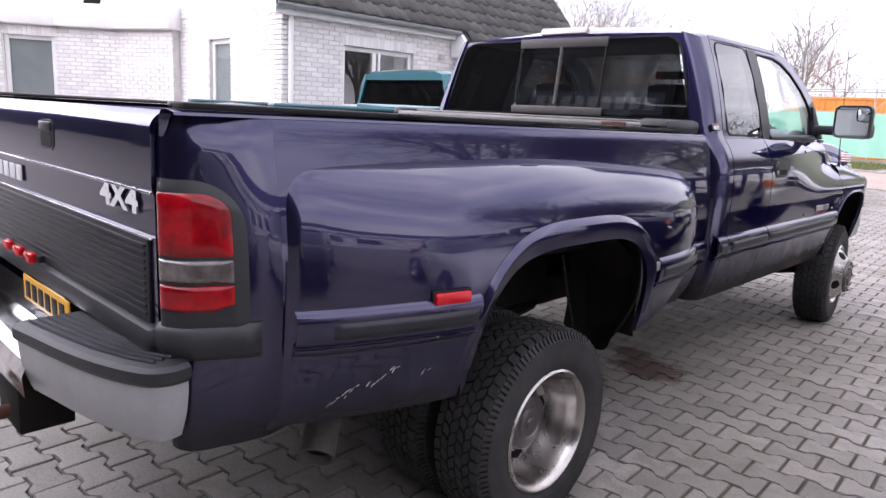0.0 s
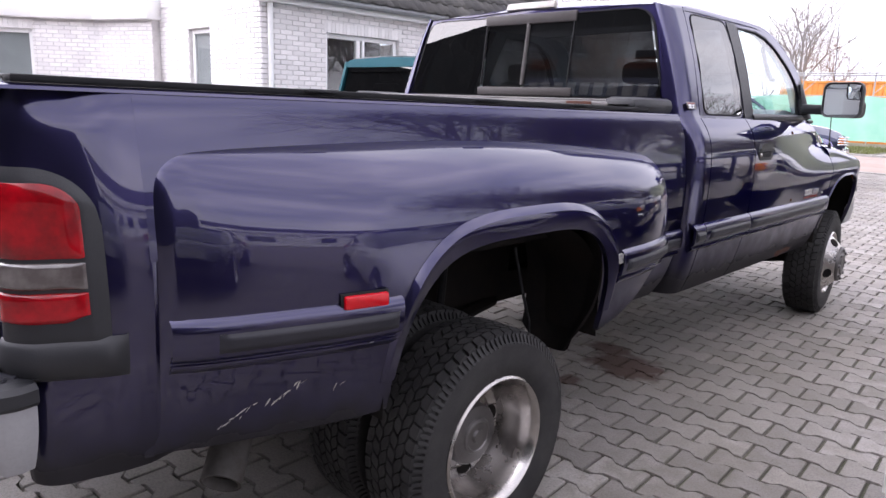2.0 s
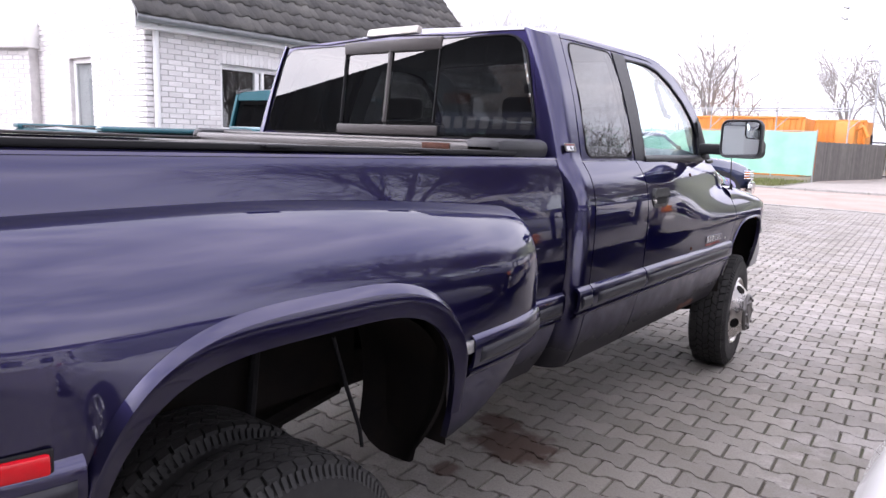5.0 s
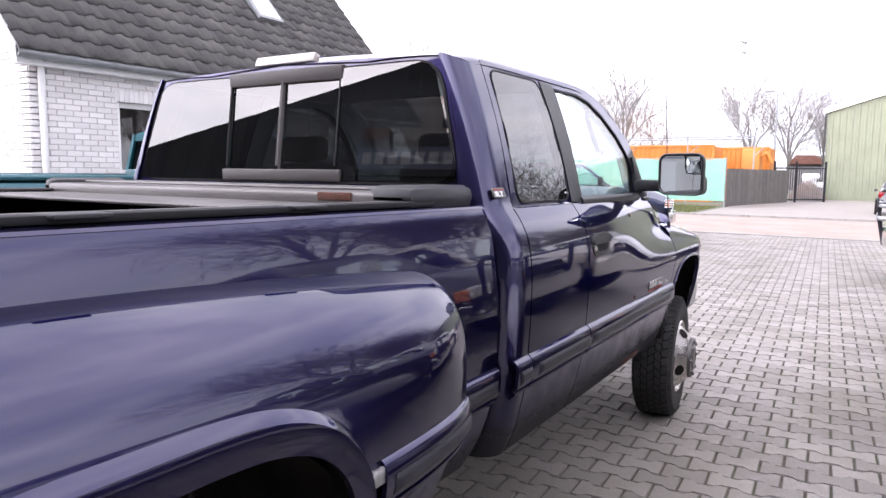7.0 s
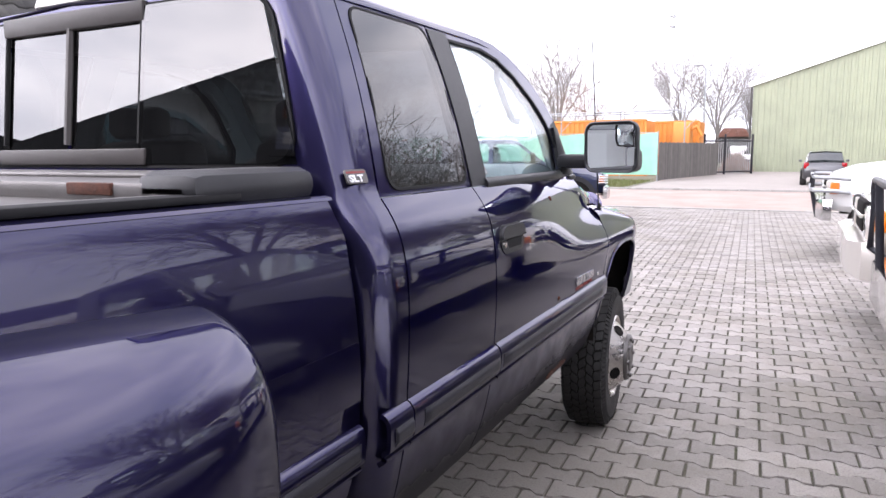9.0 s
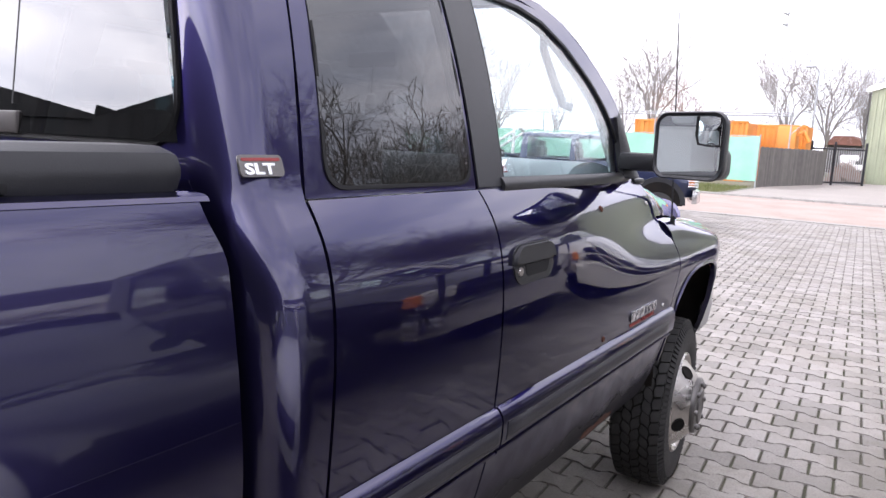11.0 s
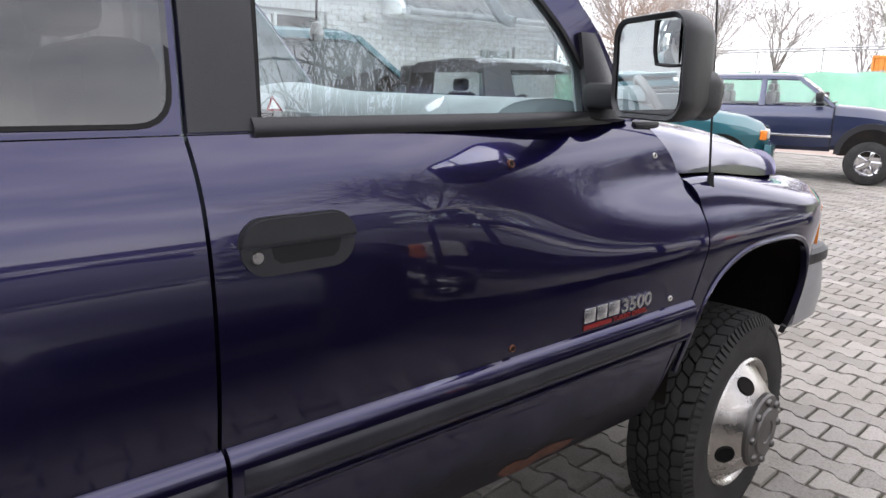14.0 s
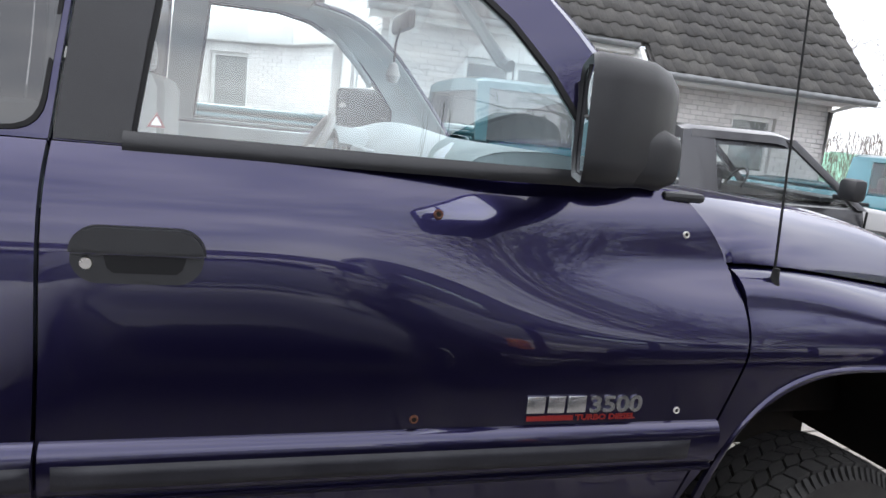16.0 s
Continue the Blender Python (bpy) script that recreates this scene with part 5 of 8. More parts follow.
    for nm, za, zb, mt, lb in (("red_lens", 1.098, 1.251, REDLENS, "red upper lens"), ("reverse_lens", 1.037, 1.094, SMOKELENS, "smoked clear reversing lens"), ("red_lens", 0.968, 1.033, REDLENS, "red lower lens")):
        def lens(u, v, za=za, zb=zb):
            r = min(1.0, min(min(u, 1 - u) / 0.15, min(v, 1 - v) / 0.18))
            z = lerp(za, zb, v)
            if za > 1.05:
                z -= 0.060 * (1 - math.sqrt(1 - min(1.0, max(0.0, (u - 0.5) / 0.5)) ** 2.6)) * v ** 2
            if za < 1.0:
                z += 0.016 * smooth(0.75, 1, u) * (1 - v)
            return post(lerp(0.09, 0.700 + 0.06 * (1.2 - z), u), z, 0.011 + 0.010 * math.sqrt(r))
        part(nm, sheet(mirrored(lens, s), 36, 20, 0.01), mt, lamp, lb)
    part("corner_guard", sheet(mirrored(lambda u, v: post(lerp(0.0, 0.88, u), lerp(0.845, 0.935, v), 0.004 + 0.020 * math.sin(math.pi * v) ** 0.6 * min(1, (1 - u) / 0.1)), s), 20, 10, 0.01), PLASTIC, bed_side)

part("bed_floor", box((-0.85, -1.18, 0.95), (0.85, 1.46, 0.99)), VOID, truck)
part("bed_front_wall", box((-0.90, 1.425, 0.95), (0.90, 1.46, 1.39), 0.008), NAVY, truck)
# rolled load cover in its box behind the cab
cover_box = part("cover_canister", box((-0.925, 1.10, 1.392), (0.925, 1.43, 1.452), 0.012), ALU, truck, "grey aluminium roll cover canister")
part("canister_ridge", box((-0.92, 1.24, 1.448), (0.905, 1.41, 1.463), 0.006), ALU, cover_box)
part("canister_end", box((0.78, 1.10, 1.40), (0.945, 1.45, 1.472), 0.03), PLASTIC, cover_box, "dark end cap")
part("canister_end", box((-0.945, 1.10, 1.40), (-0.86, 1.45, 1.472), 0.03), PLASTIC, cover_box, "dark end cap")
part("canister_latch", box((0.60, 1.094, 1.425), (0.73, 1.11, 1.449), 0.004), RUST, cover_box, "brown rusted latch")
part("rolled_cover", box((-0.86, 0.78, 1.405), (0.86, 1.12, 1.416), 0.003), ALU, cover_box, "slatted aluminium cover edge")

# tailgate
def gate_fn(u, v):
    x = lerp(-0.862, 0.862, u)
    z = lerp(0.885, 1.43, v)
    y = -1.212 - 0.006 * smooth(1.23, 1.25, z)
    if z > 1.39:
        k = (z - 1.39) / 0.04
        y += 0.032 * k ** 2
    return (x, y, z)
gate = part("tailgate", sheet(gate_fn, 30, 50, 0.03), NAVY, truck, "navy tailgate with a dark ribbed panel")
part("gate_top", box((-0.862, -1.172, 1.40), (0.862, -1.135, 1.43), 0.008), NAVY, gate)
part("gate_line", box((-0.855, -1.2205, 1.237), (0.855, -1.213, 1.243), 0.002), CHROME, gate)
part("gate_panel", box((-0.83, -1.220, 0.905), (0.83, -1.211, 1.130), 0.003), PLASTIC, gate, "dark ribbed applique")
part("gate_line", box((-0.855, -1.2225, 1.129), (0.855, -1.213, 1.134), 0.002), CHROME, gate)
for k in range(10):
    part("rib", box((-0.82, -1.226, 0.940 + k * 0.0185), (0.82, -1.216, 0.949 + k * 0.0185), 0.003), GREYTRIM, gate)
part("gate_foot", box((-0.87, -1.245, 0.855), (0.87, -1.19, 0.92), 0.018), PLASTIC, gate)
gh = part("gate_handle", prism(rounded(-0.062, -0.045, 0.062, 0.045, 0.022), 0.006, Matrix.Translation((0.13, -1.2145, 1.335)) @ Matrix.Rotation(radians(90), 4, "X"), 0.004), PLASTIC, gate, "black recessed gate handle")
part("handle_flap", box((0.078, -1.227, 1.345), (0.182, -1.219, 1.373), 0.004), GREYTRIM, gh)
# flat dark plate paints the shade inside the gate handle's recess
part("handle_cup", prism(rounded(-0.05, -0.036, 0.05, 0.008, 0.014), 0.002, Matrix.Translation((0.13, -1.2205, 1.335)) @ Matrix.Rotation(radians(90), 4, "X"), 0.001), RUBBER, gh)
flat_text("4X4", 0.086, WHITEMARK, gate, Matrix.Translation((0.545, -1.2195, 1.184)) @ Matrix.Rotation(radians(90), 4, "X"), depth=0.0004, bold=0.003, label="silver stencil letters", squeeze=1.62)
for k in range(5):
    part("badge_bar", box((-0.52 + k * 0.075, -1.2205, 1.163), (-0.462 + k * 0.075, -1.2165, 1.216), 0.002), WHITEMARK, gate)
lb = part("marker_bar", box((-0.26, -1.256, 0.936), (0.10, -1.236, 0.958), 0.004), RUBBER, gate, "black bar with three red lamps")
for x in (-0.20, -0.08, 0.04):
    part("bar_lamp", box((x - 0.032, -1.276, 0.930), (x + 0.032, -1.250, 0.962), 0.007), BRIGHTRED, lb, "small red lamp")

# step bumper
STEP = [(0, 0.955, -1.185), (0.10, 0.962, -1.228), (0.22, 0.935, -1.278), (0.5, 0.76, -1.345), (1.0, 0.42, -1.405)]


def step_plan(t, o):
    x, y = curve([(a, b) for a, b, c in STEP], t), curve([(a, c) for a, b, c in STEP], t)
    x2, y2 = curve([(a, b) for a, b, c in STEP], min(1, t + 0.02)), curve([(a, c) for a, b, c in STEP], min(1, t + 0.02))
    if t > 0.98:
        x0, y0 = curve([(a, b) for a, b, c in STEP], t - 0.02), curve([(a, c) for a, b, c in STEP], t - 0.02)
        x2, y2 = x + (x - x0), y + (y - y0)
    n = Vector((-(y2 - y), (x2 - x))).normalized()
    if n.x * (x - 0.45) + n.y * (y + 1.0) < 0:
        n = -n
    return x + n.x * o, y + n.y * o


for s in (1, -1):
    def face(u, v):
        z = lerp(0.655, 0.812, 1 - v)
        x, y = step_plan(u, -0.03 * ((0.80 - z) / 0.14) ** 2 if z < 0.8 else 0)
        return (x, y, z)
    bumper = part("rear_bumper", sheet(mirrored(lambda u, v: face(u, v), s), 30, 10, 0.02), GREYPAINT, truck, "grey painted step bumper")

    def pad(u, v):
        k = [(0.806, 0.004), (0.816, 0.012), (0.842, 0.012), (0.853, 0.002), (0.856, -0.02), (0.857, -0.10), (0.857, -0.16)]
        q = v * (len(k) - 1)
        i = min(int(q), len(k) - 2)
        z, o = lerp(k[i][0], k[i + 1][0], q - i), lerp(k[i][1], k[i + 1][1], q - i)
        x, y = step_plan(u, o if o > -0.03 else 0)
        if o <= -0.03:
            y += -o * 1.0
            x -= 0.25 * -o * (1 - u)
        return (x, min(y, -1.13), z)
    pad_ob = part("step_pad", sheet(mirrored(lambda u, v: pad(1 - u, v), s), 30, 18, 0.0), PLASTIC, bumper, "black ribbed rubber step pad")
    for k in range(5):
        bm = bmesh.new()
        o = 0.025 + 0.022 * k
        pts = []
        for t in [0.22, 0.35, 0.5, 0.65, 0.8, 0.97]:
            x, y = step_plan(t, 0)
            pts.append((s * (x - 0.25 * o * (1 - t)), y + o, 0.858))
        tube_into(bm, pts, 0.0055, 6)
        part("pad_rib", bm, GREYTRIM, pad_ob)
def dish(u, v):
    x = lerp(-0.43, 0.43, u)
    k = [(-1.40, 0.64), (-1.405, 0.70), (-1.39, 0.735), (-1.36, 0.745), (-1.26, 0.748), (-1.24, 0.83)]
    q = v * (len(k) - 1)
    i = min(int(q), len(k) - 2)
    return (x, lerp(k[i][0], k[i + 1][0], q - i), lerp(k[i][1], k[i + 1][1], q - i))
part("bumper_center", sheet(dish, 20, 20, 0.0), CHROME, truck, "dull chrome dropped bumper centre")
plate = part("number_plate", box((-0.10, -1.252, 0.775), (0.34, -1.246, 0.865), 0.003), PLATEYEL, truck, "yellow number plate with dark bars")
for k in range(6):
    part("plate_bar", box((-0.07 + k * 0.066, -1.2545, 0.793), (-0.025 + k * 0.066, -1.2515, 0.848), 0.001), RUBBER, plate)
hitch = part("tow_bracket", box((-0.04, -1.36, 0.42), (0.18, -1.20, 0.68), 0.008), VOID, truck, "black tow bracket with rusty ball")
part("hitch_neck", tube([(0.08, -1.36, 0.47), (0.08, -1.42, 0.47), (0.08, -1.455, 0.49), (0.08, -1.46, 0.55)], 0.022, 12), RUST, hitch)
part("hitch_ball", revolve([(0, 0.028)] + [(0.027 * math.sin(a * math.pi / 10), 0.027 * math.cos(a * math.pi / 10)) for a in range(1, 9)] + [(0.018, -0.03)], 20, Matrix.Translation((0.08, -1.46, 0.575))), RUST, hitch, "rusty tow ball")
# scuffs on the lower fender and rust on the sill
rng = random.Random(5)
for (y0, z0, n, sp) in ((-0.70, 0.745, 9, 0.035), (-0.80, 0.700, 8, 0.03), (-0.565, 0.742, 2, 0.014)):
    bm = bmesh.new()
    for i in range(n):
        y = y0 + (i / n - 0.5) * sp * 2.4 + rng.uniform(-0.006, 0.006)
        z = z0 + (i / n - 0.5) * sp * 1.5 + rng.uniform(-0.008, 0.008)
        l, w, a = rng.uniform(0.006, 0.014), rng.uniform(0.0008, 0.002), rng.uniform(0.3, 1.3)
        ring4 = ((-l, -w * 0.3), (-l * 0.2, -w), (l, 0.0), (l * 0.3, w), (-l * 0.5, w * 0.8))
        pts = [(y + p * math.cos(a) - q * math.sin(a), z + p * math.sin(a) + q * math.cos(a)) for p, q in ring4]
        bm.faces.new([bm.verts.new((fender_x(yy, zz) + 0.0012, yy, zz)) for yy, zz in pts])
    part("paint_scuff", bm, SCRATCH, truck, "chipped bare paint scuff")
for i in range(5):
    bm = bmesh.new()
    y = 2.88 + 0.036 * i + rng.uniform(-0.02, 0.02)
    r = rng.uniform(0.018, 0.034)
    z = 0.575 + rng.uniform(0.0, 0.022) * (1 - abs(y - 2.95) / 0.3)
    bm.faces.new([bm.verts.new((side_x(y, z + r * 0.5 * math.sin(a)) + 0.0015 + 0.0001 * i, y + 1.8 * r * math.cos(a) * rng.uniform(0.7, 1.3), z + 0.55 * r * math.sin(a))) for a in (0, 0.6, 1.2, 1.8, 2.4, 3.0, 3.6, 4.2, 4.8, 5.4)])
    part("rust_patch", bm, RUST, truck, "rusted lower door edge")


# ---- wheels ----
def tyre_mesh(width, r, lugs, rows):
    """Tyre carcass along x with tread blocks; the outer side faces +x."""
    h = width / 2
    turn = Matrix.Rotation(radians(90), 4, "Y")
    side = [(0.215, -h + 0.022), (0.235, -h + 0.006), (0.285, -h), (0.335, -h + 0.004), (r - 0.035, -h + 0.016), (r - 0.018, -h + 0.028), (r - 0.014, -h + 0.045),
            (r - 0.014, 0.0), (r - 0.014, h - 0.045), (r - 0.018, h - 0.028), (r - 0.035, h - 0.016), (0.335, h - 0.004), (0.285, h), (0.235, h - 0.006), (0.215, h - 0.022)]
    carcass = revolve(side, 72, turn)
    tread = bmesh.new()
    pitch = (width - 0.044) / rows
    ring_step = 2 * math.pi / lugs
    for row in range(rows):
        c = (row - (rows - 1) / 2) * pitch
        edge = row in (0, rows - 1)
        for k in range(lugs):
            a = ring_step * (k + 0.5 * (row % 2))
            g, ga = 0.0030, 0.0040 / r
            wide, slim, ha = 0.57 * pitch - g, 0.42 * pitch - g, 0.5 * ring_step - ga * (1.0 + 0.35 * math.sin(7.0 * k + 3 * row))
            twist = 0.16 * ring_step * (1 if row % 2 else -1)
            hexa = [(wide, twist * 0.2), (slim, ha + twist), (-slim, ha - twist), (-wide, -twist * 0.2), (-slim, -ha - twist), (slim, -ha + twist)]
            if row == 0:
                hexa[2:5] = [(-0.5 * pitch, ha), (-0.5 * pitch, 0.0), (-0.5 * pitch, -ha)]
            if row == rows - 1:
                hexa[0], hexa[1], hexa[5] = (0.5 * pitch, 0.0), (0.5 * pitch, ha), (0.5 * pitch, -ha)
            top, low = [], []
            for dx, dt in hexa:
                x, t = c + dx, a + dt
                rr = r - (0.012 * ((abs(x) - (h - 0.05)) / 0.05) ** 2 if abs(x) > h - 0.05 else 0)
                top.append(tread.verts.new((x, rr * math.cos(t), rr * math.sin(t))))
                low.append(tread.verts.new((x, (r - 0.026) * math.cos(t), (r - 0.026) * math.sin(t))))
            tread.faces.new(top)
            for i in range(6):
                tread.faces.new((top[i], low[i], low[(i + 1) % 6], top[(i + 1) % 6]))
        if edge:
            sg = -1 if row == 0 else 1
            for k in range(lugs * 2):
                a = 2 * math.pi * k / (lugs * 2)
                da = math.pi / (lugs * 2) * 0.55
                q = []
                for x, rr in ((h - 0.022, r - 0.012), (h - 0.004, r - 0.042)):
                    for t in (a - da, a + da):
                        q.append(tread.verts.new((sg * (x + 0.003), rr * math.cos(t), rr * math.sin(t))))
                        q.append(tread.verts.new((sg * (x - 0.012), (rr - 0.004) * math.cos(t), (rr - 0.004) * math.sin(t))))
                tread.faces.new((q[0], q[2], q[6], q[4]))
                tread.faces.new((q[0], q[4], q[5], q[1]))
                tread.faces.new((q[2], q[3], q[7], q[6]))
    return carcass, tread


def wheel(name, at, label, dished, width=0.235, lugs=54, rows=6, flip=False, r=0.39):
    h = width / 2
    turn = Matrix.Rotation(radians(90), 4, "Y")
    carcass, tread = tyre_mesh(width, r, lugs, rows)
    root = part(name, carcass, TYRE, truck, label)
    root.matrix_basis = at @ (Matrix.Rotation(math.pi, 4, "Z") if flip else Matrix.Identity(4))
    part("tread", tread, TYRE, root, smooth=False)
    # black band between the tread blocks: groove shade put into the colour
    part("groove_band", revolve([(r - 0.0125, -h + 0.03), (r - 0.0085, 0.0), (r - 0.0125, h - 0.03)], 72, turn), VOID, root)
    if dished:
        prof = [(0.223, h - 0.020), (0.226, h - 0.010), (0.219, h - 0.004), (0.210, h - 0.010), (0.200, h - 0.035), (0.192, h - 0.075), (0.186, h - 0.105), (0.165, h - 0.150), (0.140, h - 0.162), (0.105, h - 0.155), (0.098, h - 0.148), (0.092, h - 0.118), (0.075, h - 0.108), (0.0, h - 0.104)]
        hz, hr_, hx = 0.150, 0.152, h - 0.157
        slope = 20
    else:
        prof = [(0.223, h - 0.020), (0.226, h - 0.010), (0.219, h - 0.003), (0.210, h - 0.010), (0.203, h - 0.022), (0.196, h - 0.016), (0.165, h + 0.016), (0.135, h + 0.046), (0.118, h + 0.060), (0.108, h + 0.065), (0.095, h + 0.063), (0.0, h + 0.062)]
        hz, hr_, hx = 0.150, 0.164, h + 0.017
        slope = -45
    rim = part("rim", revolve(prof, 72, turn), STEEL if not dished else DISH, root, "polished steel wheel")
    for k in range(4):
        a = radians((6 if dished else 18) + 90 * k)
        base = Matrix.Rotation(a, 4, "X") @ Matrix.Translation((hx, 0, hr_)) @ Matrix.Rotation(radians(slope), 4, "Y") @ Matrix.Rotation(radians(90), 4, "Y")
        ell = Matrix.Diagonal((0.96, 1.0, 1, 1))
        # no opening is cut: a black disc on the rim paints its shade
        part("vent_hole", revolve([(0.0, 0.002), (0.028, 0.002), (0.031, 0.0045), (0.035, -0.002)], 22, base @ ell), VOID, rim)
    if dished:
        part("hub_cap", revolve([(0.104, h - 0.152), (0.102, h - 0.110), (0.096, h - 0.102), (0.062, h - 0.096), (0.058, h - 0.089), (0.050, h - 0.086), (0.046, h - 0.090), (0.024, h - 0.091), (0.020, h - 0.084), (0, h - 0.083)], 40, turn), ALU, rim, "dull grey hub cap")
    else:
        part("hub_cap", revolve([(0.126, h + 0.050), (0.125, h + 0.066), (0.119, h + 0.073), (0.080, h + 0.076), (0.074, h + 0.083), (0.040, h + 0.086), (0.036, h + 0.082), (0, h + 0.083)], 48, turn), ALU, rim, "brushed steel hub cap")
    for k in range(0 if dished else 8):
        a = 2 * math.pi * k / 8
        rr, hh = 0.101, h + 0.073
        part("wheel_nut", revolve([(0.0135, 0.0), (0.0132, 0.006), (0.011, 0.011), (0.006, 0.014), (0, 0.015)], 10, Matrix.Translation((hh, rr * math.cos(a), rr * math.sin(a))) @ turn), ALU, rim)
    part("back_disc", revolve([(0.222, -h + 0.02), (0.19, -h + 0.03), (0.0, -h + 0.05)], 30, turn), VOID, rim)
    return root


for s in (1, -1):
    flip = s < 0
    wheel("rear_wheel", Matrix.Translation((s * 1.058, 0.026, 0.370)), "outer rear wheel with a deep dish", True, flip=flip, r=0.372)
    wheel("rear_wheel", Matrix.Translation((s * 0.765, 0.026, 0.370)), "inner rear wheel", True, flip=flip, r=0.372)
    wheel("front_wheel", Matrix.Translation((s * 0.918, 3.93, 0.376)) @ Matrix.Rotation(radians(5.0), 4, "Z"), "front wheel with a domed hub", False, flip=flip, lugs=46, rows=5, r=0.378)

# ---- ground, road, yard edge ----
bm = bmesh.new()
box_into(bm, (-400, -400, -0.4), (400, 400, -0.016))
tagged(obj("ground", bm, JOINT), "sandy ground under the paving", "ground", kind="structure")
bm = bmesh.new()
for a, b in (((-40, -40), (40, -6.0)), ((-40, -6.0), (-6.6, 18.6)), ((7.0, -6.0), (40, 18.6))):
    box_into(bm, (a[0], a[1], -0.10), (b[0], b[1], 0.0))
tagged(obj("pavement", bm, FARPAVE, smooth=False), "grey concrete paved yard", "pavement", kind="structure")
bm = bmesh.new()
box_into(bm, (-80, 18.9, -0.10), (80, 27.0, -0.012))
tagged(obj("road", bm, CLINKER, smooth=False), "pale red clinker street", "road", kind="structure")
bm = bmesh.new()
for y in (18.62, 27.02):
    x = -60.0
    while x < 60:
        box_into(bm, (x, y, -0.10), (x + 0.97, y + 0.26, 0.015 if y < 20 else 0.06))
        x += 1.0
tagged(obj("kerb", bm, KERB, smooth=False), "pale concrete kerb along the street", "kerb", kind="structure")
bm = bmesh.new()
box_into(bm, (-4.2, 27.3, -0.1), (40, 52, 0.0))
tagged(obj("driveway", bm, FARPAVE, smooth=False), "concrete driveway to the gate", "driveway", kind="structure")
bm = bmesh.new()
box_into(bm, (-80, 27.3, -0.1), (-4.2, 120, 0.02))
box_into(bm, (-4.2, 52, -0.1), (80, 160, 0.0))
tagged(obj("verge", bm, SOIL, smooth=False), "bare earth and thin grass", "ground", kind="structure")
rng = random.Random(11)
verts, faces = [], []
for i in range(9000):
    x, y = rng.uniform(-16, -4.3), rng.uniform(27.4, 34.0)
    h = rng.uniform(0.05, 0.16)
    a = rng.uniform(0, 6.28)
    w = 0.02
    n = len(verts)
    verts += [(x - w * math.cos(a), y - w * math.sin(a), 0.02), (x + w * math.cos(a), y + w * math.sin(a), 0.02), (x + rng.uniform(-.05, .05), y + rng.uniform(-.05, .05), 0.02 + h)]
    faces.append((n, n + 1, n + 2))
me = bpy.data.meshes.new("grass")
me.from_pydata(verts, [], faces)
me.materials.append(GRASSM)
tagged(new("grass", me), "winter grass strip by the street", "grass", kind="stuff")

# interlocking dog-bone pavers
PX, PY, ROT = 0.218, 0.1425, radians(3.3)


def paver_outline(g=0.0065):
    a, b, c = PX / 2 - g, PY / 2 + 0.0145 - g, PY / 2 - 0.0145 - g
    e, f = a * 0.64, a * 0.34
    return [(-a, -b), (-e, -b), (-f, -c), (f, -c), (e, -b), (a, -b), (a, b), (e, b), (f, c), (-f, c), (-e, b), (-a, b)]


def paver_geometry():
    o = paver_outline()
    i = [(x * 0.972, y * 0.972) for x, y in o]
    vs = [(x, y, -0.03) for x, y in o] + [(x, y, -0.004) for x, y in o] + [(x, y, 0.0) for x, y in i]
    n = len(o)
    fs = [tuple(range(2 * n, 3 * n))]
    for k in range(n):
        l = (k + 1) % n
        fs += [(k, l, n + l, n + k), (n + k, n + l, 2 * n + l, 2 * n + k)]
    return vs, fs


PV, PF = paver_geometry()
paver_me = bpy.data.meshes.new("paver")
paver_me.from_pydata(PV, [], PF)
paver_me.materials.append(PAVER)
paving = thing("paving", "grey interlocking concrete pavers with sandy joints", "paving", kind="structure")
verts, faces, singles = [], [], []
rng = random.Random(3)
ca, sa = math.cos(ROT), math.sin(ROT)
for r in range(-48, 134):
    for c in range(-36, 37):
        u, v = (c + 0.178 + 0.5 * (r % 2)) * PX, (r - 0.081) * PY
        x, y = u * ca - v * sa, u * sa + v * ca
        if not (-6.55 < x < 6.95 and -5.9 < y < 18.55):
            continue
        dz = rng.uniform(-0.0035, 0.0015)
        ta, tb, tr = rng.uniform(-0.012, 0.012), rng.uniform(-0.012, 0.012), ROT + rng.uniform(-0.012, 0.012)
        if 1.30 < x < 2.75 and -1.2 < y < 8.4:
            singles.append((x, y, dz, ta, tb, tr))
            continue
        n = len(verts)
        cr, sr = math.cos(tr), math.sin(tr)
        verts += [(x + px * cr - py * sr, y + px * sr + py * cr, pz + dz + px * ta + py * tb) for px, py, pz in PV]
        faces += [tuple(n + k for k in f) for f in PF]
me = bpy.data.meshes.new("pavers")
me.from_pydata(verts, [], faces)
me.materials.append(PAVERS)
rest = new("pavers", me)
rest.parent = paving
tagged(rest, kind="stuff")
for k, (x, y, dz, ta, tb, tr) in enumerate(singles[:300]):
    ob = new("paver", paver_me)
    ob.parent = paving
    ob.matrix_basis = Matrix.Translation((x, y, dz)) @ Matrix.Rotation(tr, 4, "Z") @ Matrix.Rotation(ta, 4, "Y") @ Matrix.Rotation(tb, 4, "X")
if len(singles) > 300:
    bm = bmesh.new()
    verts, faces = [], []
    for x, y, dz, ta, tb, tr in singles[300:]:
        n = len(verts)
        cr, sr = math.cos(tr), math.sin(tr)
        verts += [(x + px * cr - py * sr, y + px * sr + py * cr, pz + dz) for px, py, pz in PV]
        faces += [tuple(n + k for k in f) for f in PF]
    me = bpy.data.meshes.new("pavers")
    me.from_pydata(verts, [], faces)
    me.materials.append(PAVERS)
    ob = new("pavers", me)
    ob.parent = paving
    tagged(ob, kind="stuff")


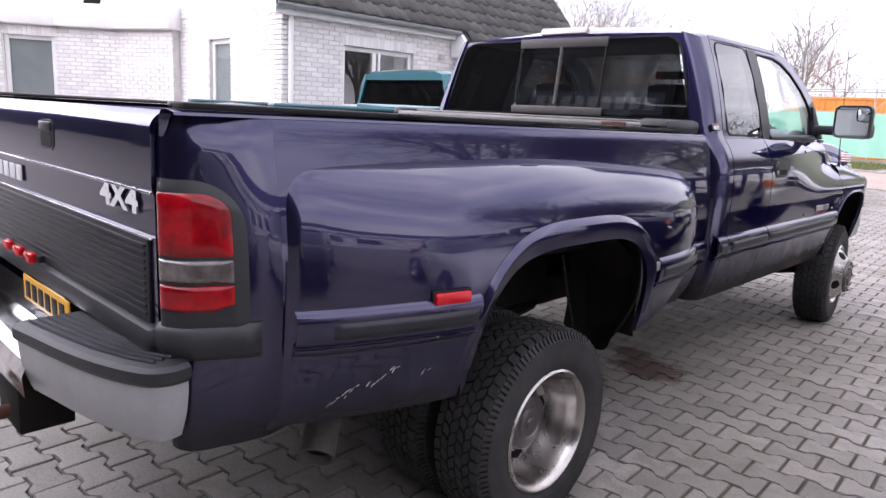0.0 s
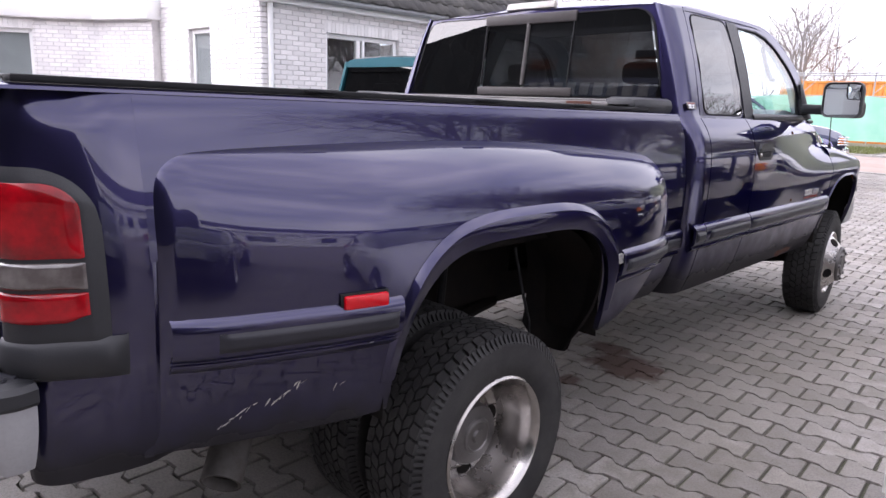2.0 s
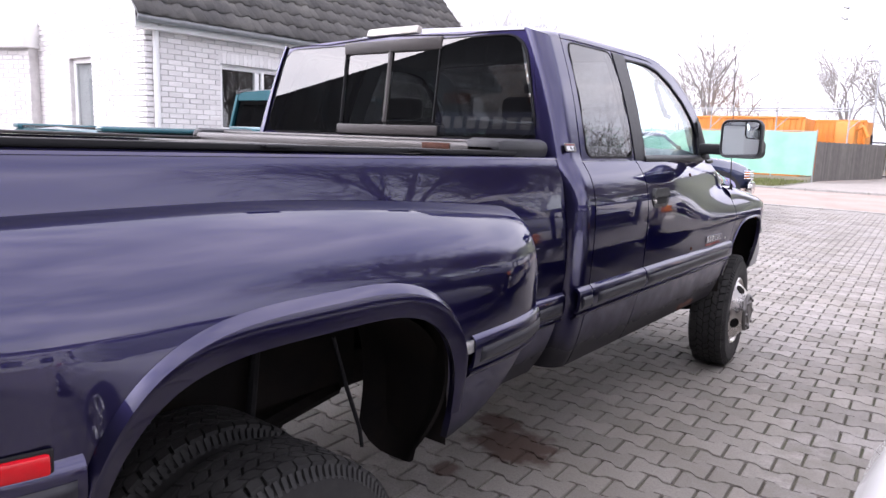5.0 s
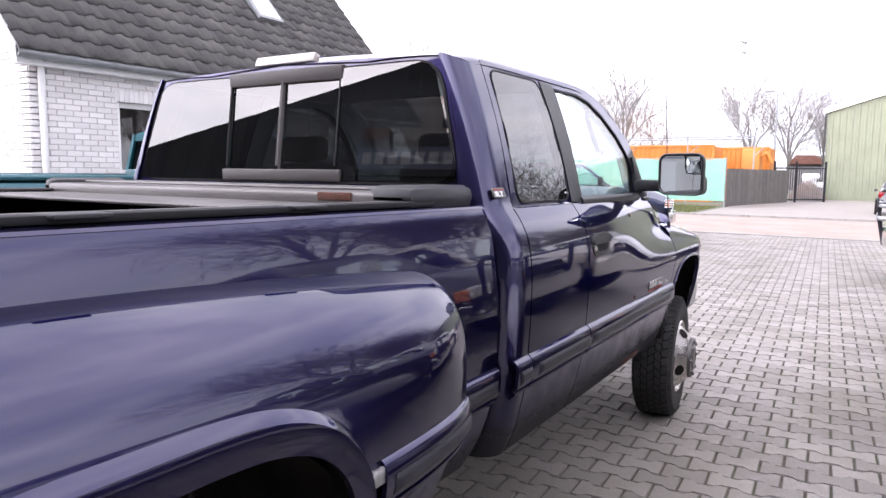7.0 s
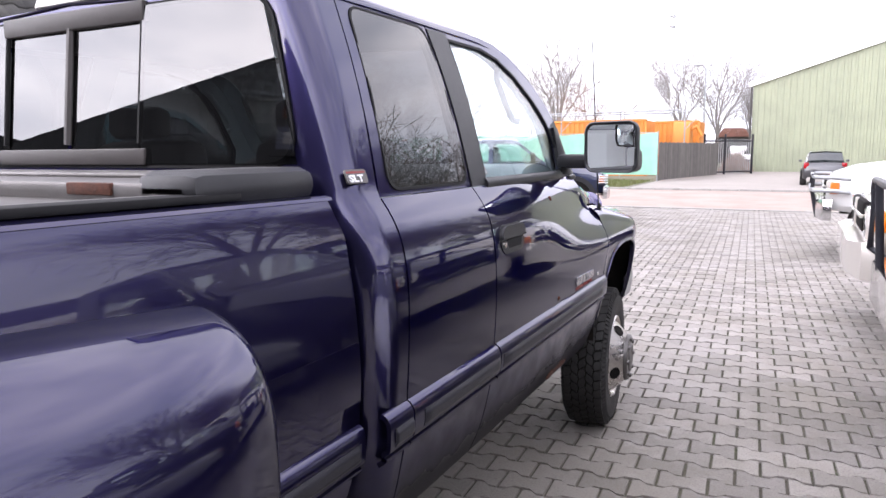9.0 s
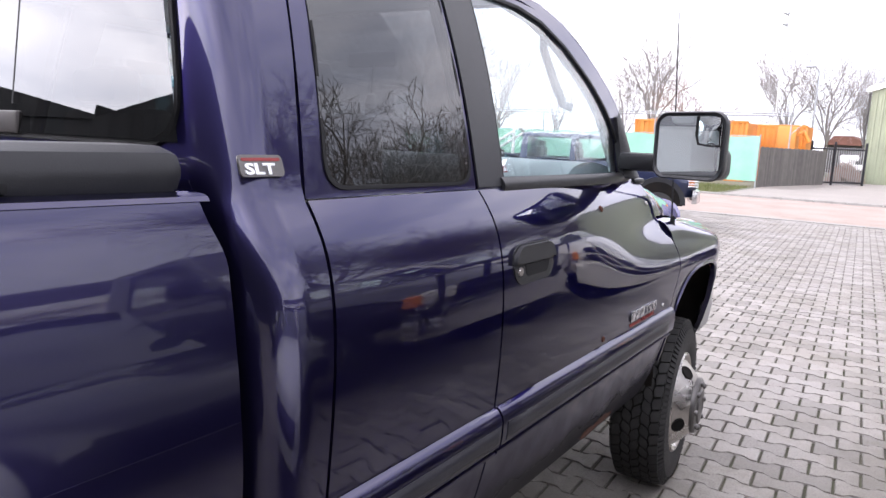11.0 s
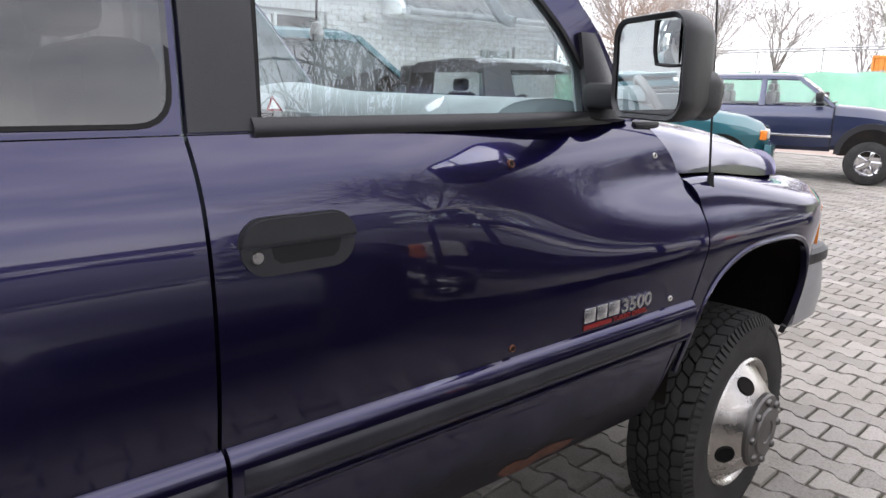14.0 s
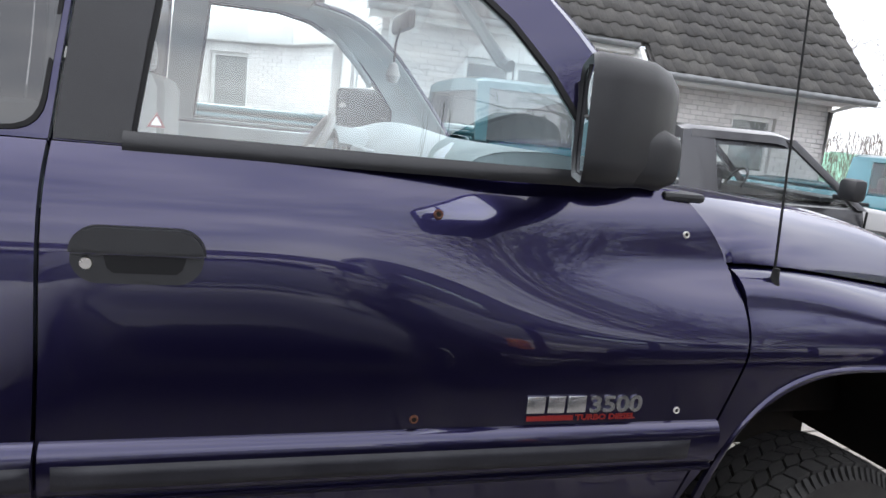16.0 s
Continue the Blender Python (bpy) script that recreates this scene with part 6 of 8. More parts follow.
# ---- trees ----
def tree_mesh(seed, height, spread, levels=5, twig=0.012):
    r = random.Random(seed)
    trunk_bm, verts, faces = bmesh.new(), [], []

    def limb(p, q, r0, r1, n=3):
        d = (q - p)
        if d.length < 1e-6:
            return
        d.normalize()
        a = d.orthogonal().normalized()
        b = d.cross(a)
        k0 = len(verts)
        for c, rr in ((p, r0), (q, r1)):
            for k in range(n):
                t = 2 * math.pi * k / n
                verts.append(tuple(c + rr * (math.cos(t) * a + math.sin(t) * b)))
        for k in range(n):
            faces.append((k0 + k, k0 + (k + 1) % n, k0 + n + (k + 1) % n, k0 + n + k))

    def grow(p, d, length, rad, level):
        steps = 3 if level < 3 else 2
        q = p
        for i in range(steps):
            d = (d + Vector((r.gauss(0, .13), r.gauss(0, .13), r.gauss(0.04, .1)))).normalized()
            nxt = q + d * (length / steps)
            limb(q, nxt, rad * (1 - 0.35 * i / steps), rad * (1 - 0.35 * (i + 1) / steps))
            q = nxt
            if level < levels and i < steps - 1 and level > 0:
                side = (d.orthogonal() @ Matrix.Rotation(r.uniform(0, 6.28), 3, d)).normalized()
                grow(q, (d * 0.7 + side * r.uniform(0.5, 0.9)).normalized(), length * r.uniform(0.45, 0.65), max(twig * 0.5, rad * 0.40), level + 1)
        if level < levels:
            n = r.choice((2, 3, 3)) if level < 4 else 2
            for k in range(n):
                side = (d.orthogonal() @ Matrix.Rotation(2 * math.pi * k / n + r.uniform(-.5, .5), 3, d)).normalized()
                grow(q, (d * r.uniform(0.7, 1.0) + side * spread * r.uniform(0.6, 1.1)).normalized(), length * r.uniform(0.62, 0.82), max(twig * 0.5, rad * 0.52), level + 1)

    h0 = height * 0.24
    tr = height * 0.0125
    tube_into(trunk_bm, [(0, 0, -0.1), (0, 0, h0 * 0.1), (tr * 0.3, 0, h0 * 0.6), (0, 0, h0)], [tr * 1.5, tr * 1.1, tr, tr * 0.85], 10)
    for k in range(6):
        a = 2 * math.pi * k / 6 + r.uniform(-.4, .4)
        out = spread * r.uniform(0.5, 1.15)
        grow(Vector((0, 0, h0 * r.uniform(0.8, 1.0))), Vector((math.cos(a) * out, math.sin(a) * out, 1)).normalized(), height * 0.22, tr * 0.58, 1)
    grow(Vector((0, 0, h0)), Vector((0, 0, 1)), height * 0.24, tr * 0.75, 1)
    crown = bpy.data.meshes.new("crown")
    crown.from_pydata(verts, [], faces)
    return trunk_bm, crown


def tree(seed, height, spread, at, label, mat=BARK, levels=5, twig=0.012):
    root = thing("tree", label, "tree", "bare trees around the yard", at=at)
    t, c = tree_mesh(seed, height, spread, levels, twig)
    part("trunk", t, BARK, root)
    c.materials.append(mat)
    ob = new("crown", c)
    ob.parent = root
    return root


T1 = tree(1, 14.8, 0.55, Matrix.Translation((-17.5, 60, 0)), "tall bare winter tree", HAZEDBARK, levels=6, twig=0.012)
T2 = tree(2, 9.6, 0.7, Matrix.Translation((-14.0, 58, 0)), "smaller tree with brown twigs", REDBARK, twig=0.015)
T3 = tree(3, 12.4, 0.55, Matrix.Translation((-7.2, 62, 0)), "tall bare winter tree", HAZEDBARK, levels=6, twig=0.012)
T4 = tree(4, 11.2, 0.66, Matrix.Translation((11.0, 11.8, 0)), "spreading bare winter tree", levels=6, twig=0.018)
spin = lambda x, y, a, k=1.0: Matrix.Translation((x, y, 0)) @ Matrix.Rotation(a, 4, "Z") @ Matrix.Diagonal((k, k, k, 1))
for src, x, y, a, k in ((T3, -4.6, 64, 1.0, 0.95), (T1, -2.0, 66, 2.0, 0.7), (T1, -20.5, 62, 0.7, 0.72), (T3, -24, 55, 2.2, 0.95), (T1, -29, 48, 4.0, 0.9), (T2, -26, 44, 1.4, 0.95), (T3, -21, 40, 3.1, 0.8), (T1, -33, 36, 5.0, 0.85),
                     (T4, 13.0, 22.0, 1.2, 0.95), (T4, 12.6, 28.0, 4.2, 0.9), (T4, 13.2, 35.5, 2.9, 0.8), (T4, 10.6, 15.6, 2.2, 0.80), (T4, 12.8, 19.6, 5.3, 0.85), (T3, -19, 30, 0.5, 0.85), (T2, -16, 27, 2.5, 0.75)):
    c = copy_thing(src, Matrix.Identity(4))
    c.matrix_basis = spin(x, y, a, k)

# ---- white brick house ----
house = thing("house", "white painted brick house with a dark tiled roof", "house")
BL, BH, BJ = 0.212, 0.066, 0.010


def brick_geometry(l, h):
    e = 0.004
    return [(0, 0, 0), (l, 0, 0), (l, 0, h), (0, 0, h), (e, 0.012, e), (l - e, 0.012, e), (l - e, 0.012, h - e), (e, 0.012, h - e)], [(4, 5, 6, 7), (0, 1, 5, 4), (1, 2, 6, 5), (2, 3, 7, 6), (3, 0, 4, 7)]


def brick_wall(name, origin, along, length, z0, z1, openings, parent, singles=0, top=None, seed=1):
    """Courses of bricks on a backing wall. along: unit direction; the outside is to its right. openings: (a0, a1, z0, z1). top(a): height limit."""
    along = Vector((along[0], along[1], 0)).normalized()
    out = Vector((along.y, -along.x, 0))
    origin = Vector(origin)
    m = Matrix(((along.x, out.x, 0, origin.x), (along.y, out.y, 0, origin.y), (0, 0, 1, 0), (0, 0, 0, 1)))
    bm = bmesh.new()
    cuts = sorted({0.0, length} | {a for o in openings for a in o[:2] if 0 < a < length})
    for a0, a1 in zip(cuts, cuts[1:]):
        mid = (a0 + a1) / 2
        spans, zz = [], z0
        for o in sorted((o for o in openings if o[0] - 1e-6 <= mid <= o[1] + 1e-6), key=lambda o: o[2]):
            spans.append((zz, o[2]))
            zz = o[3]
        spans.append((zz, z1))
        for s0, s1 in spans:
            if s1 - s0 < 0.01:
                continue
            if top and s1 == z1:
                vs = [bm.verts.new(p) for p in ((a0, -0.22, s0), (a1, -0.22, s0), (a1, 0, s0), (a0, 0, s0), (a0, -0.22, top(a0)), (a1, -0.22, top(a1)), (a1, 0, top(a1)), (a0, 0, top(a0)))]
                for q in ((0, 1, 2, 3), (4, 7, 6, 5), (0, 4, 5, 1), (3, 2, 6, 7), (0, 3, 7, 4), (1, 5, 6, 2)):
                    bm.faces.new([vs[i] for i in q])
            else:
                box_into(bm, (a0, -0.22, s0), (a1, 0, s1))
    bmesh.ops.transform(bm, matrix=m, verts=bm.verts[:])
    wall = part(name, bm, MORTAR, parent, smooth=False)
    verts, faces, done = [], [], 0
    shared = {}
    row = 0
    z = z0 + 0.004
    rng = random.Random(seed)
    while z + BH < z1 + (3 if top else 0):
        a = -(BL + BJ) * (0.5 if row % 2 else 0.0)
        while a < length:
            s0, s1 = max(a, 0.0), min(a + BL, length)
            a += BL + BJ
            if s1 - s0 < 0.03:
                continue
            pieces = [(s0, s1)]
            for o in openings:
                if z + BH > o[2] + 0.004 and z < o[3] - 0.004:
                    nxt = []
                    for p0, p1 in pieces:
                        if p1 <= o[0] or p0 >= o[1]:
                            nxt.append((p0, p1))
                        else:
                            nxt += [q for q in ((p0, o[0]), (o[1], p1)) if q[1] - q[0] > 0.03]
                    pieces = nxt
            for p0, p1 in pieces:
                if top and z + BH > min(top(p0), top(p1)) - 0.01:
                    continue
                if not top and z + BH > z1:
                    continue
                full = abs(p1 - p0 - BL) < 1e-4
                if full and done < singles:
                    done += 1
                    if "me" not in shared:
                        bv, bf = brick_geometry(BL, BH)
                        me = bpy.data.meshes.new("brick")
                        me.from_pydata(bv, [], bf)
                        me.materials.append(WHITEBRICK1)
                        shared["me"] = me
                    ob = new("brick", shared["me"])
                    ob.parent = wall
                    ob.matrix_basis = m @ Matrix.Translation((p0, rng.uniform(-0.002, 0.002), z))
                    continue
                bv, bf = brick_geometry(p1 - p0, BH)
                n = len(verts)
                dy = rng.uniform(-0.002, 0.002)
                verts += [tuple(m @ Vector((x + p0, y + dy, q + z))) for x, y, q in bv]
                faces += [tuple(n + k for k in f) for f in bf]
        z += BH + BJ
        row += 1
    me = bpy.data.meshes.new("bricks")
    me.from_pydata(verts, [], faces)
    me.materials.append(WHITEBRICK)
    ob = new("bricks", me)
    ob.parent = wall
    tagged(ob, kind="stuff")
    return wall, m


def window(parent, m, a0, a1, z0, z1, mullions=(), name="window", label="white framed window", blind=None, depth=0.08):
    """A framed window set back in a wall's own axes."""
    root = part(name, box((a0, -depth - 0.06, z0), (a1, -depth - 0.05, z0 + 0.01), 0, m), WHITEPAINT, parent, label)
    f = 0.075
    for x0, x1, y0, y1 in ((a0, a0 + f, z0, z1), (a1 - f, a1, z0, z1), (a0 + f, a1 - f, z0, z0 + f), (a0 + f, a1 - f, z1 - f, z1)):
        part("frame_bar", box((x0, -depth - 0.05, y0), (x1, -depth + 0.02, y1), 0.006, m), WHITEPAINT, root)
    for x in mullions:
        part("mullion", box((x - 0.04, -depth - 0.05, z0 + f), (x + 0.04, -depth + 0.025, z1 - f), 0.006, m), WHITEPAINT, root)
    bm = bmesh.new()
    bm.faces.new([bm.verts.new(m @ Vector(p)) for p in ((a0 + f, -depth, z0 + f), (a1 - f, -depth, z0 + f), (a1 - f, -depth, z1 - f), (a0 + f, -depth, z1 - f))])
    g = part("pane", bm, HOUSEGLASS, root, smooth=False)
    face_out(g, m.to_3x3() @ Vector((0, 1, 0)))
    g.visible_shadow = False
    # boards behind the pane carry the room's shade in their colour
    part("room_behind", box((a0 - 0.5, -1.2, z0 - 0.5), (a1 + 0.5, -1.1, z1 + 0.42), 0, m), ROOMSHADE, root)
    part("room_ceiling", box((a0 - 0.5, -1.1, z1 + 0.38), (a1 + 0.5, -0.23, z1 + 0.42), 0, m), ROOMSHADE, root)
    if blind:
        part("blind", box((a0 + f, -depth - 0.035, blind), (a1 - f, -depth - 0.03, z1 - f), 0, m), CURTAIN, root, "grey blind")
    return root


def lintel(parent, m, a0, a1, z, h=0.17):
    """Soldier course over an opening."""
    n = max(1, int((a1 - a0) / 0.076))
    for k in range(n):
        x = a0 + (a1 - a0) * k / n
        part("soldier_brick", box((x + 0.004, 0.0, z + 0.004), (x + (a1 - a0) / n - 0.004, 0.015, z + h - 0.004), 0, m), WHITEBRICK1, parent, smooth=False)


# long front wall beside the yard (faces the trucks)
F_OPEN = [(5.50 - 4.30, 7.10 - 4.30, 1.42, 2.46), (10.10 - 4.30, 10.96 - 4.30, 1.2, 2.14)]
front_len = 12.05 - 4.30
wf, mf = brick_wall("wall", (-7.23, 4.30, 0), (0, 1), front_len, 0.0, 2.92, F_OPEN, house, singles=300, seed=4)
# the outside is to the right of +y, towards +x
win1 = window(house, mf, 1.20, 2.80, 1.42, 2.46, mullions=(1.92,), label="white framed window with dark panes")
part("casement", box((1.99, -0.075, 1.49), (2.04, -0.03, 2.40), 0.006, mf), WHITEPAINT, win1)
part("casement", box((2.70, -0.075, 1.49), (2.745, -0.03, 2.40), 0.006, mf), WHITEPAINT, win1)
part("window_ledge", box((1.15, -0.10, 1.37), (2.85, 0.06, 1.42), 0.008, mf), WHITEPAINT, house)
lintel(house, mf, 1.15, 2.85, 2.46)
win2 = window(house, mf, 5.80, 6.66, 1.2, 2.14, label="small white framed window", blind=1.3)
lintel(house, mf, 5.75, 6.70, 2.14, 0.15)
# gable wall
apex_x, eave_x = -11.2, -7.23


def gable_top(a):
    return 2.92 + min(a, 2 * (eave_x - apex_x) - a) * 1.16


wg, mg = brick_wall("wall", (-15.17, 4.30, 0), (1, 0), 2 * (eave_x - apex_x), 0.0, 2.92, [(5.58, 6.35, 0.9, 2.50)], house, top=None, seed=5)
tri = bmesh.new()
L = 2 * (eave_x - apex_x)
vs = [tri.verts.new(mg @ Vector(p)) for p in ((0, 0, 2.92), (L, 0, 2.92), (L / 2, 0, gable_top(L / 2)), (0, -0.22, 2.92), (L, -0.22, 2.92), (L / 2, -0.22, gable_top(L / 2)))]
for q in ((0, 1, 2), (3, 5, 4), (0, 2, 5, 3), (1, 4, 5, 2)):
    tri.faces.new([vs[i] for i in q])
gable = part("gable", tri, MORTAR, house, smooth=False)
verts, faces = [], []
z, row = 2.925, 0
while z + BH < gable_top(L / 2):
    a = -(BL + BJ) * (0.5 if row % 2 else 0)
    while a < L:
        p0, p1 = a, a + BL
        a += BL + BJ
        if min(gable_top(p0), gable_top(p1)) < z + BH or p0 < 0 or p1 > L:
            continue
        bv, bf = brick_geometry(BL, BH)
        n = len(verts)
        verts += [tuple(mg @ Vector((x + p0, y, q + z))) for x, y, q in bv]
        faces += [tuple(n + k for k in f) for f in bf]
    z += BH + BJ
    row += 1
me = bpy.data.meshes.new("bricks")
me.from_pydata(verts, [], faces)
me.materials.append(WHITEBRICK)
ob = new("bricks", me)
ob.parent = gable
tagged(ob, kind="stuff")
window(house, mg, 5.58, 6.35, 0.9, 2.50, label="tall narrow window with a grey blind", blind=1.0)
brick_wall("wall", (-7.23, 12.05, 0), (-1, 0), 7.94, 0.0, 2.92, [], house, seed=8)
# drainpipe, gutter and fascia
part("drainpipe", tube([(-7.16, 4.42, 0.0), (-7.16, 4.42, 2.80), (-7.05, 4.42, 2.90)], 0.042, 12), WHITEPAINT, house, "white drainpipe")
part("drainpipe", tube([(-7.16, 11.98, 0.0), (-7.16, 11.98, 2.36), (-6.62, 11.98, 2.50)], 0.042, 12), WHITEPAINT, house, "white drainpipe")
for y0, y1, x, z in ((4.05, 8.06, -6.98, 2.93), (8.12, 12.25, -6.60, 2.53)):
    bm = bmesh.new()
    tube_into(bm, [(x, y0, z), (x, y1, z)], 0.060, 12)
    part("gutter", bm, ZINC, house, "grey zinc gutter")
part("fascia", box((-7.21, 4.08, 2.80), (-7.06, 8.06, 2.94), 0.006), WHITEPAINT, house)
part("fascia", box((-7.21, 8.12, 2.46), (-6.68, 12.2, 2.56), 0.006), WHITEPAINT, house)
part("verge_board", prism([(0, 0), (0, 0.16), (5.2, 0.16 + 5.2 * 1.16), (5.2, 5.2 * 1.16)], 0.05, Matrix(((-1, 0, 0, -6.98), (0, 0, -1, 4.08), (0, 1, 0, 2.86), (0, 0, 0, 1)))), WHITEPAINT, house)
# roof planes with pantiles
roof = part("roof", prism([(0, 0), (4.25, 4.25 * 1.16), (8.5, 0), (8.5, -0.05), (4.25, 4.25 * 1.16 - 0.12), (0, -0.05)], 8.26, Matrix(((-1, 0, 0, -6.95), (0, 0, 1, 4.04), (0, 1, 0, 2.96), (0, 0, 0, 1)))), FENCEBLACK, house, "dark weathered roof tiles", smooth=False)
TW, TL = 0.295, 0.335
slope_len = math.hypot(4.25, 4.25 * 1.16)
sd = Vector((-4.25, 0, 4.25 * 1.16)).normalized()
sn = Vector((1.16, 0, 1.0)).normalized()


def tile_geometry():
    n = 8
    vs, fs = [], []
    for j, (d, lift) in enumerate(((-0.045, 0.034), (-0.040, 0.046), (TL, 0.012))):
        for i in range(n + 1):
            u = i / n
            wave = 0.044 * max(0, math.sin(u * math.pi * 1.55)) ** 1.2 if u < 0.645 else 0.006 * math.sin((u - 0.645) / 0.355 * math.pi)
            vs.append((u * (TW + 0.012), d, (wave if j else wave * 0.4 - 0.012) + lift))
    for j in range(2):
        for i in range(n):
            fs.append((j * (n + 1) + i, j * (n + 1) + i + 1, (j + 1) * (n + 1) + i + 1, (j + 1) * (n + 1) + i))
    return vs, fs


TV, TF = tile_geometry()
tile_me = bpy.data.meshes.new("roof_tile")
tile_me.from_pydata(TV, [], TF)
for p in tile_me.polygons:
    p.use_smooth = True
tile_me.materials.append(TILE1)
verts, faces, count = [], [], 0
rng = random.Random(9)
rows_n = int(slope_len / (TL - 0.045))
for r in range(-2, rows_n):
    for c in range(int(8.26 / TW)):
        if r < 0 and 4.04 + c * TW < 8.10:
            continue
        o = Vector((-6.95, 4.04 + c * TW, 2.96)) + sd * (r * (TL - 0.045 if r >= 0 else 0.265) + 0.02) + sn * (0.004 + rng.uniform(-0.003, 0.003))
        m = Matrix(((0, sd.x, sn.x, o.x), (1, sd.y, sn.y, o.y), (0, sd.z, sn.z, o.z), (0, 0, 0, 1)))
        if count < 300 and r < 12:
            count += 1
            ob = new("roof_tile", tile_me)
            ob.parent = roof
            ob.matrix_basis = m
            continue
        n = len(verts)
        verts += [tuple(m @ Vector(v)) for v in TV]
        faces += [tuple(n + k for k in f) for f in TF]
me = bpy.data.meshes.new("roof_tiles")
me.from_pydata(verts, [], faces)
for p in me.polygons:
    p.use_smooth = True
me.materials.append(TILE)
ob = new("roof_tiles", me)
ob.parent = roof
tagged(ob, kind="stuff")
# roof window
rw = Matrix(((0, sd.x, sn.x, 0), (1, sd.y, sn.y, 0), (0, sd.z, sn.z, 0), (0, 0, 0, 1)))
ow = Vector((-6.95, 8.95, 2.96)) + sd * 1.75 + sn * 0.05
rwm = Matrix.Translation(ow) @ rw
skylight = part("roof_window", box((0, 0, 0), (0.62, 1.0, 0.09), 0.01, rwm), ZINC, roof, "grey framed roof window")
part("roof_pane", box((0.07, 0.07, 0.088), (0.55, 0.93, 0.095), 0, rwm), MIRROR, skylight, smooth=False)
# the eave steps down over the second half of the front wall
part("lower_eave", prism([(0, 0), (0.36, -0.4176), (0.36, -0.46), (0, -0.0424)], 4.16, Matrix(((1, 0, 0, -6.95), (0, 0, 1, 8.14), (0, 1, 0, 2.96), (0, 0, 0, 1)))), FENCEBLACK, house, smooth=False)
part("eave_box", prism([(-7.19, 2.48), (-6.66, 2.48), (-6.66, 2.56), (-6.95, 2.90), (-7.19, 2.90)], 0.08, Matrix(((1, 0, 0, 0), (0, 0, 1, 8.05), (0, 1, 0, 0), (0, 0, 0, 1)))), WHITEPAINT, house, "white boxed eave end", smooth=False)
part("wall_lamp", box((-7.20, 7.72, 2.40), (-7.12, 7.82, 2.50), 0.01), CLEARLENS, house, "small outdoor wall lamp")
# flat-roofed wing
pl = [(-10.66, 4.12), (-11.9, 3.63), (-12.7, 2.76), (-13.2, 1.93), (-14.4, -0.4)]
for k in range(len(pl) - 1):
    a, b = Vector((*pl[k + 1], 0)), Vector((*pl[k], 0))
    d = b - a
    ops = []
    if k == 2:
        ops = [(0.03, 0.92, 0.9, 2.5)]
    w, wm = brick_wall("wall", tuple(a), (d.x, d.y), d.length, 0.0, 2.70, ops, house, seed=20 + k)
    if k == 2:
        window(house, wm, 0.03, 0.92, 0.9, 2.5, label="white framed door window with grey blind", blind=1.0)
        lintel(house, wm, 0.03, 0.94, 2.5)
    part("fascia_band", box((-0.06, -0.20, 2.70), (d.length + 0.06, 0.16, 3.14), 0.02, wm), WHITEPAINT, house, "white fascia of the flat roof")

# ---- other parked vehicles ----
TEAL = paint("teal_metallic_paint", (0.012, 0.105, 0.13), metal=0.4)
BLUE = paint("dark_blue_paint", (0.011, 0.018, 0.058), metal=0.4)
DGREY = paint("charcoal_paint", (0.028, 0.028, 0.033), metal=0.3)
WHITE = paint("white_paint", (0.72, 0.72, 0.71), metal=0.0, rough=0.4, dust=(0.6, 0.6, 0.58))
SILVER = paint("champagne_silver_paint", (0.5, 0.47, 0.43), metal=0.3, dust=(0.4, 0.38, 0.35))
BLACKP = paint("black_paint", (0.012, 0.012, 0.014), metal=0.2)


def loft(stations, close=True):
    """Skins a row of half cross-sections, each a list of (x, z) with its y, mirrored left to right."""
    bm = bmesh.new()
    rows = []
    for y, sec in stations:
        right = [bm.verts.new((x, y, z)) for x, z in sec]
        left = [bm.verts.new((-x, y, z)) for x, z in reversed(sec) if x > 1e-6]
        rows.append(right + left)
    for a, b in zip(rows, rows[1:]):
        for i in range(len(a) - 1):
            bm.faces.new((a[i], a[i + 1], b[i + 1], b[i]))
    if close:
        bm.faces.new(rows[0])
        bm.faces.new(rows[-1][::-1])
    return bm


def quick_wheel(parent, x, y, s, r=0.39, rim=CHROME, spokes=5):
    turn = Matrix.Rotation(radians(90 if s > 0 else -90), 4, "Y")
    m = Matrix.Translation((x, y, r)) @ turn
    h = 0.12
    root = part("wheel", revolve([(0.21, -h), (0.30, -h - 0.005), (r - 0.02, -h + 0.02), (r, -h + 0.05), (r, h - 0.05), (r - 0.02, h - 0.02), (0.30, h + 0.005), (0.225, h - 0.004), (0.215, h - 0.02)], 40, m), TYRE, parent)
    ri = part("rim", revolve([(0.222, h - 0.012), (0.215, h), (0.205, h - 0.01), (0.19, h - 0.06), (0.06, h - 0.07), (0.0, h - 0.07)], 36, m), rim, root)
    for k in range(spokes):
        a = 2 * math.pi * k / spokes
        part("spoke", box((-0.032, 0.03, h - 0.05), (0.032, 0.205, h - 0.012), 0.012, m @ Matrix.Rotation(a, 4, "Z")), rim, ri)
    part("hub_cap", revolve([(0.06, h - 0.05), (0.055, h - 0.005), (0, h)], 20, m), rim, ri)
    return root


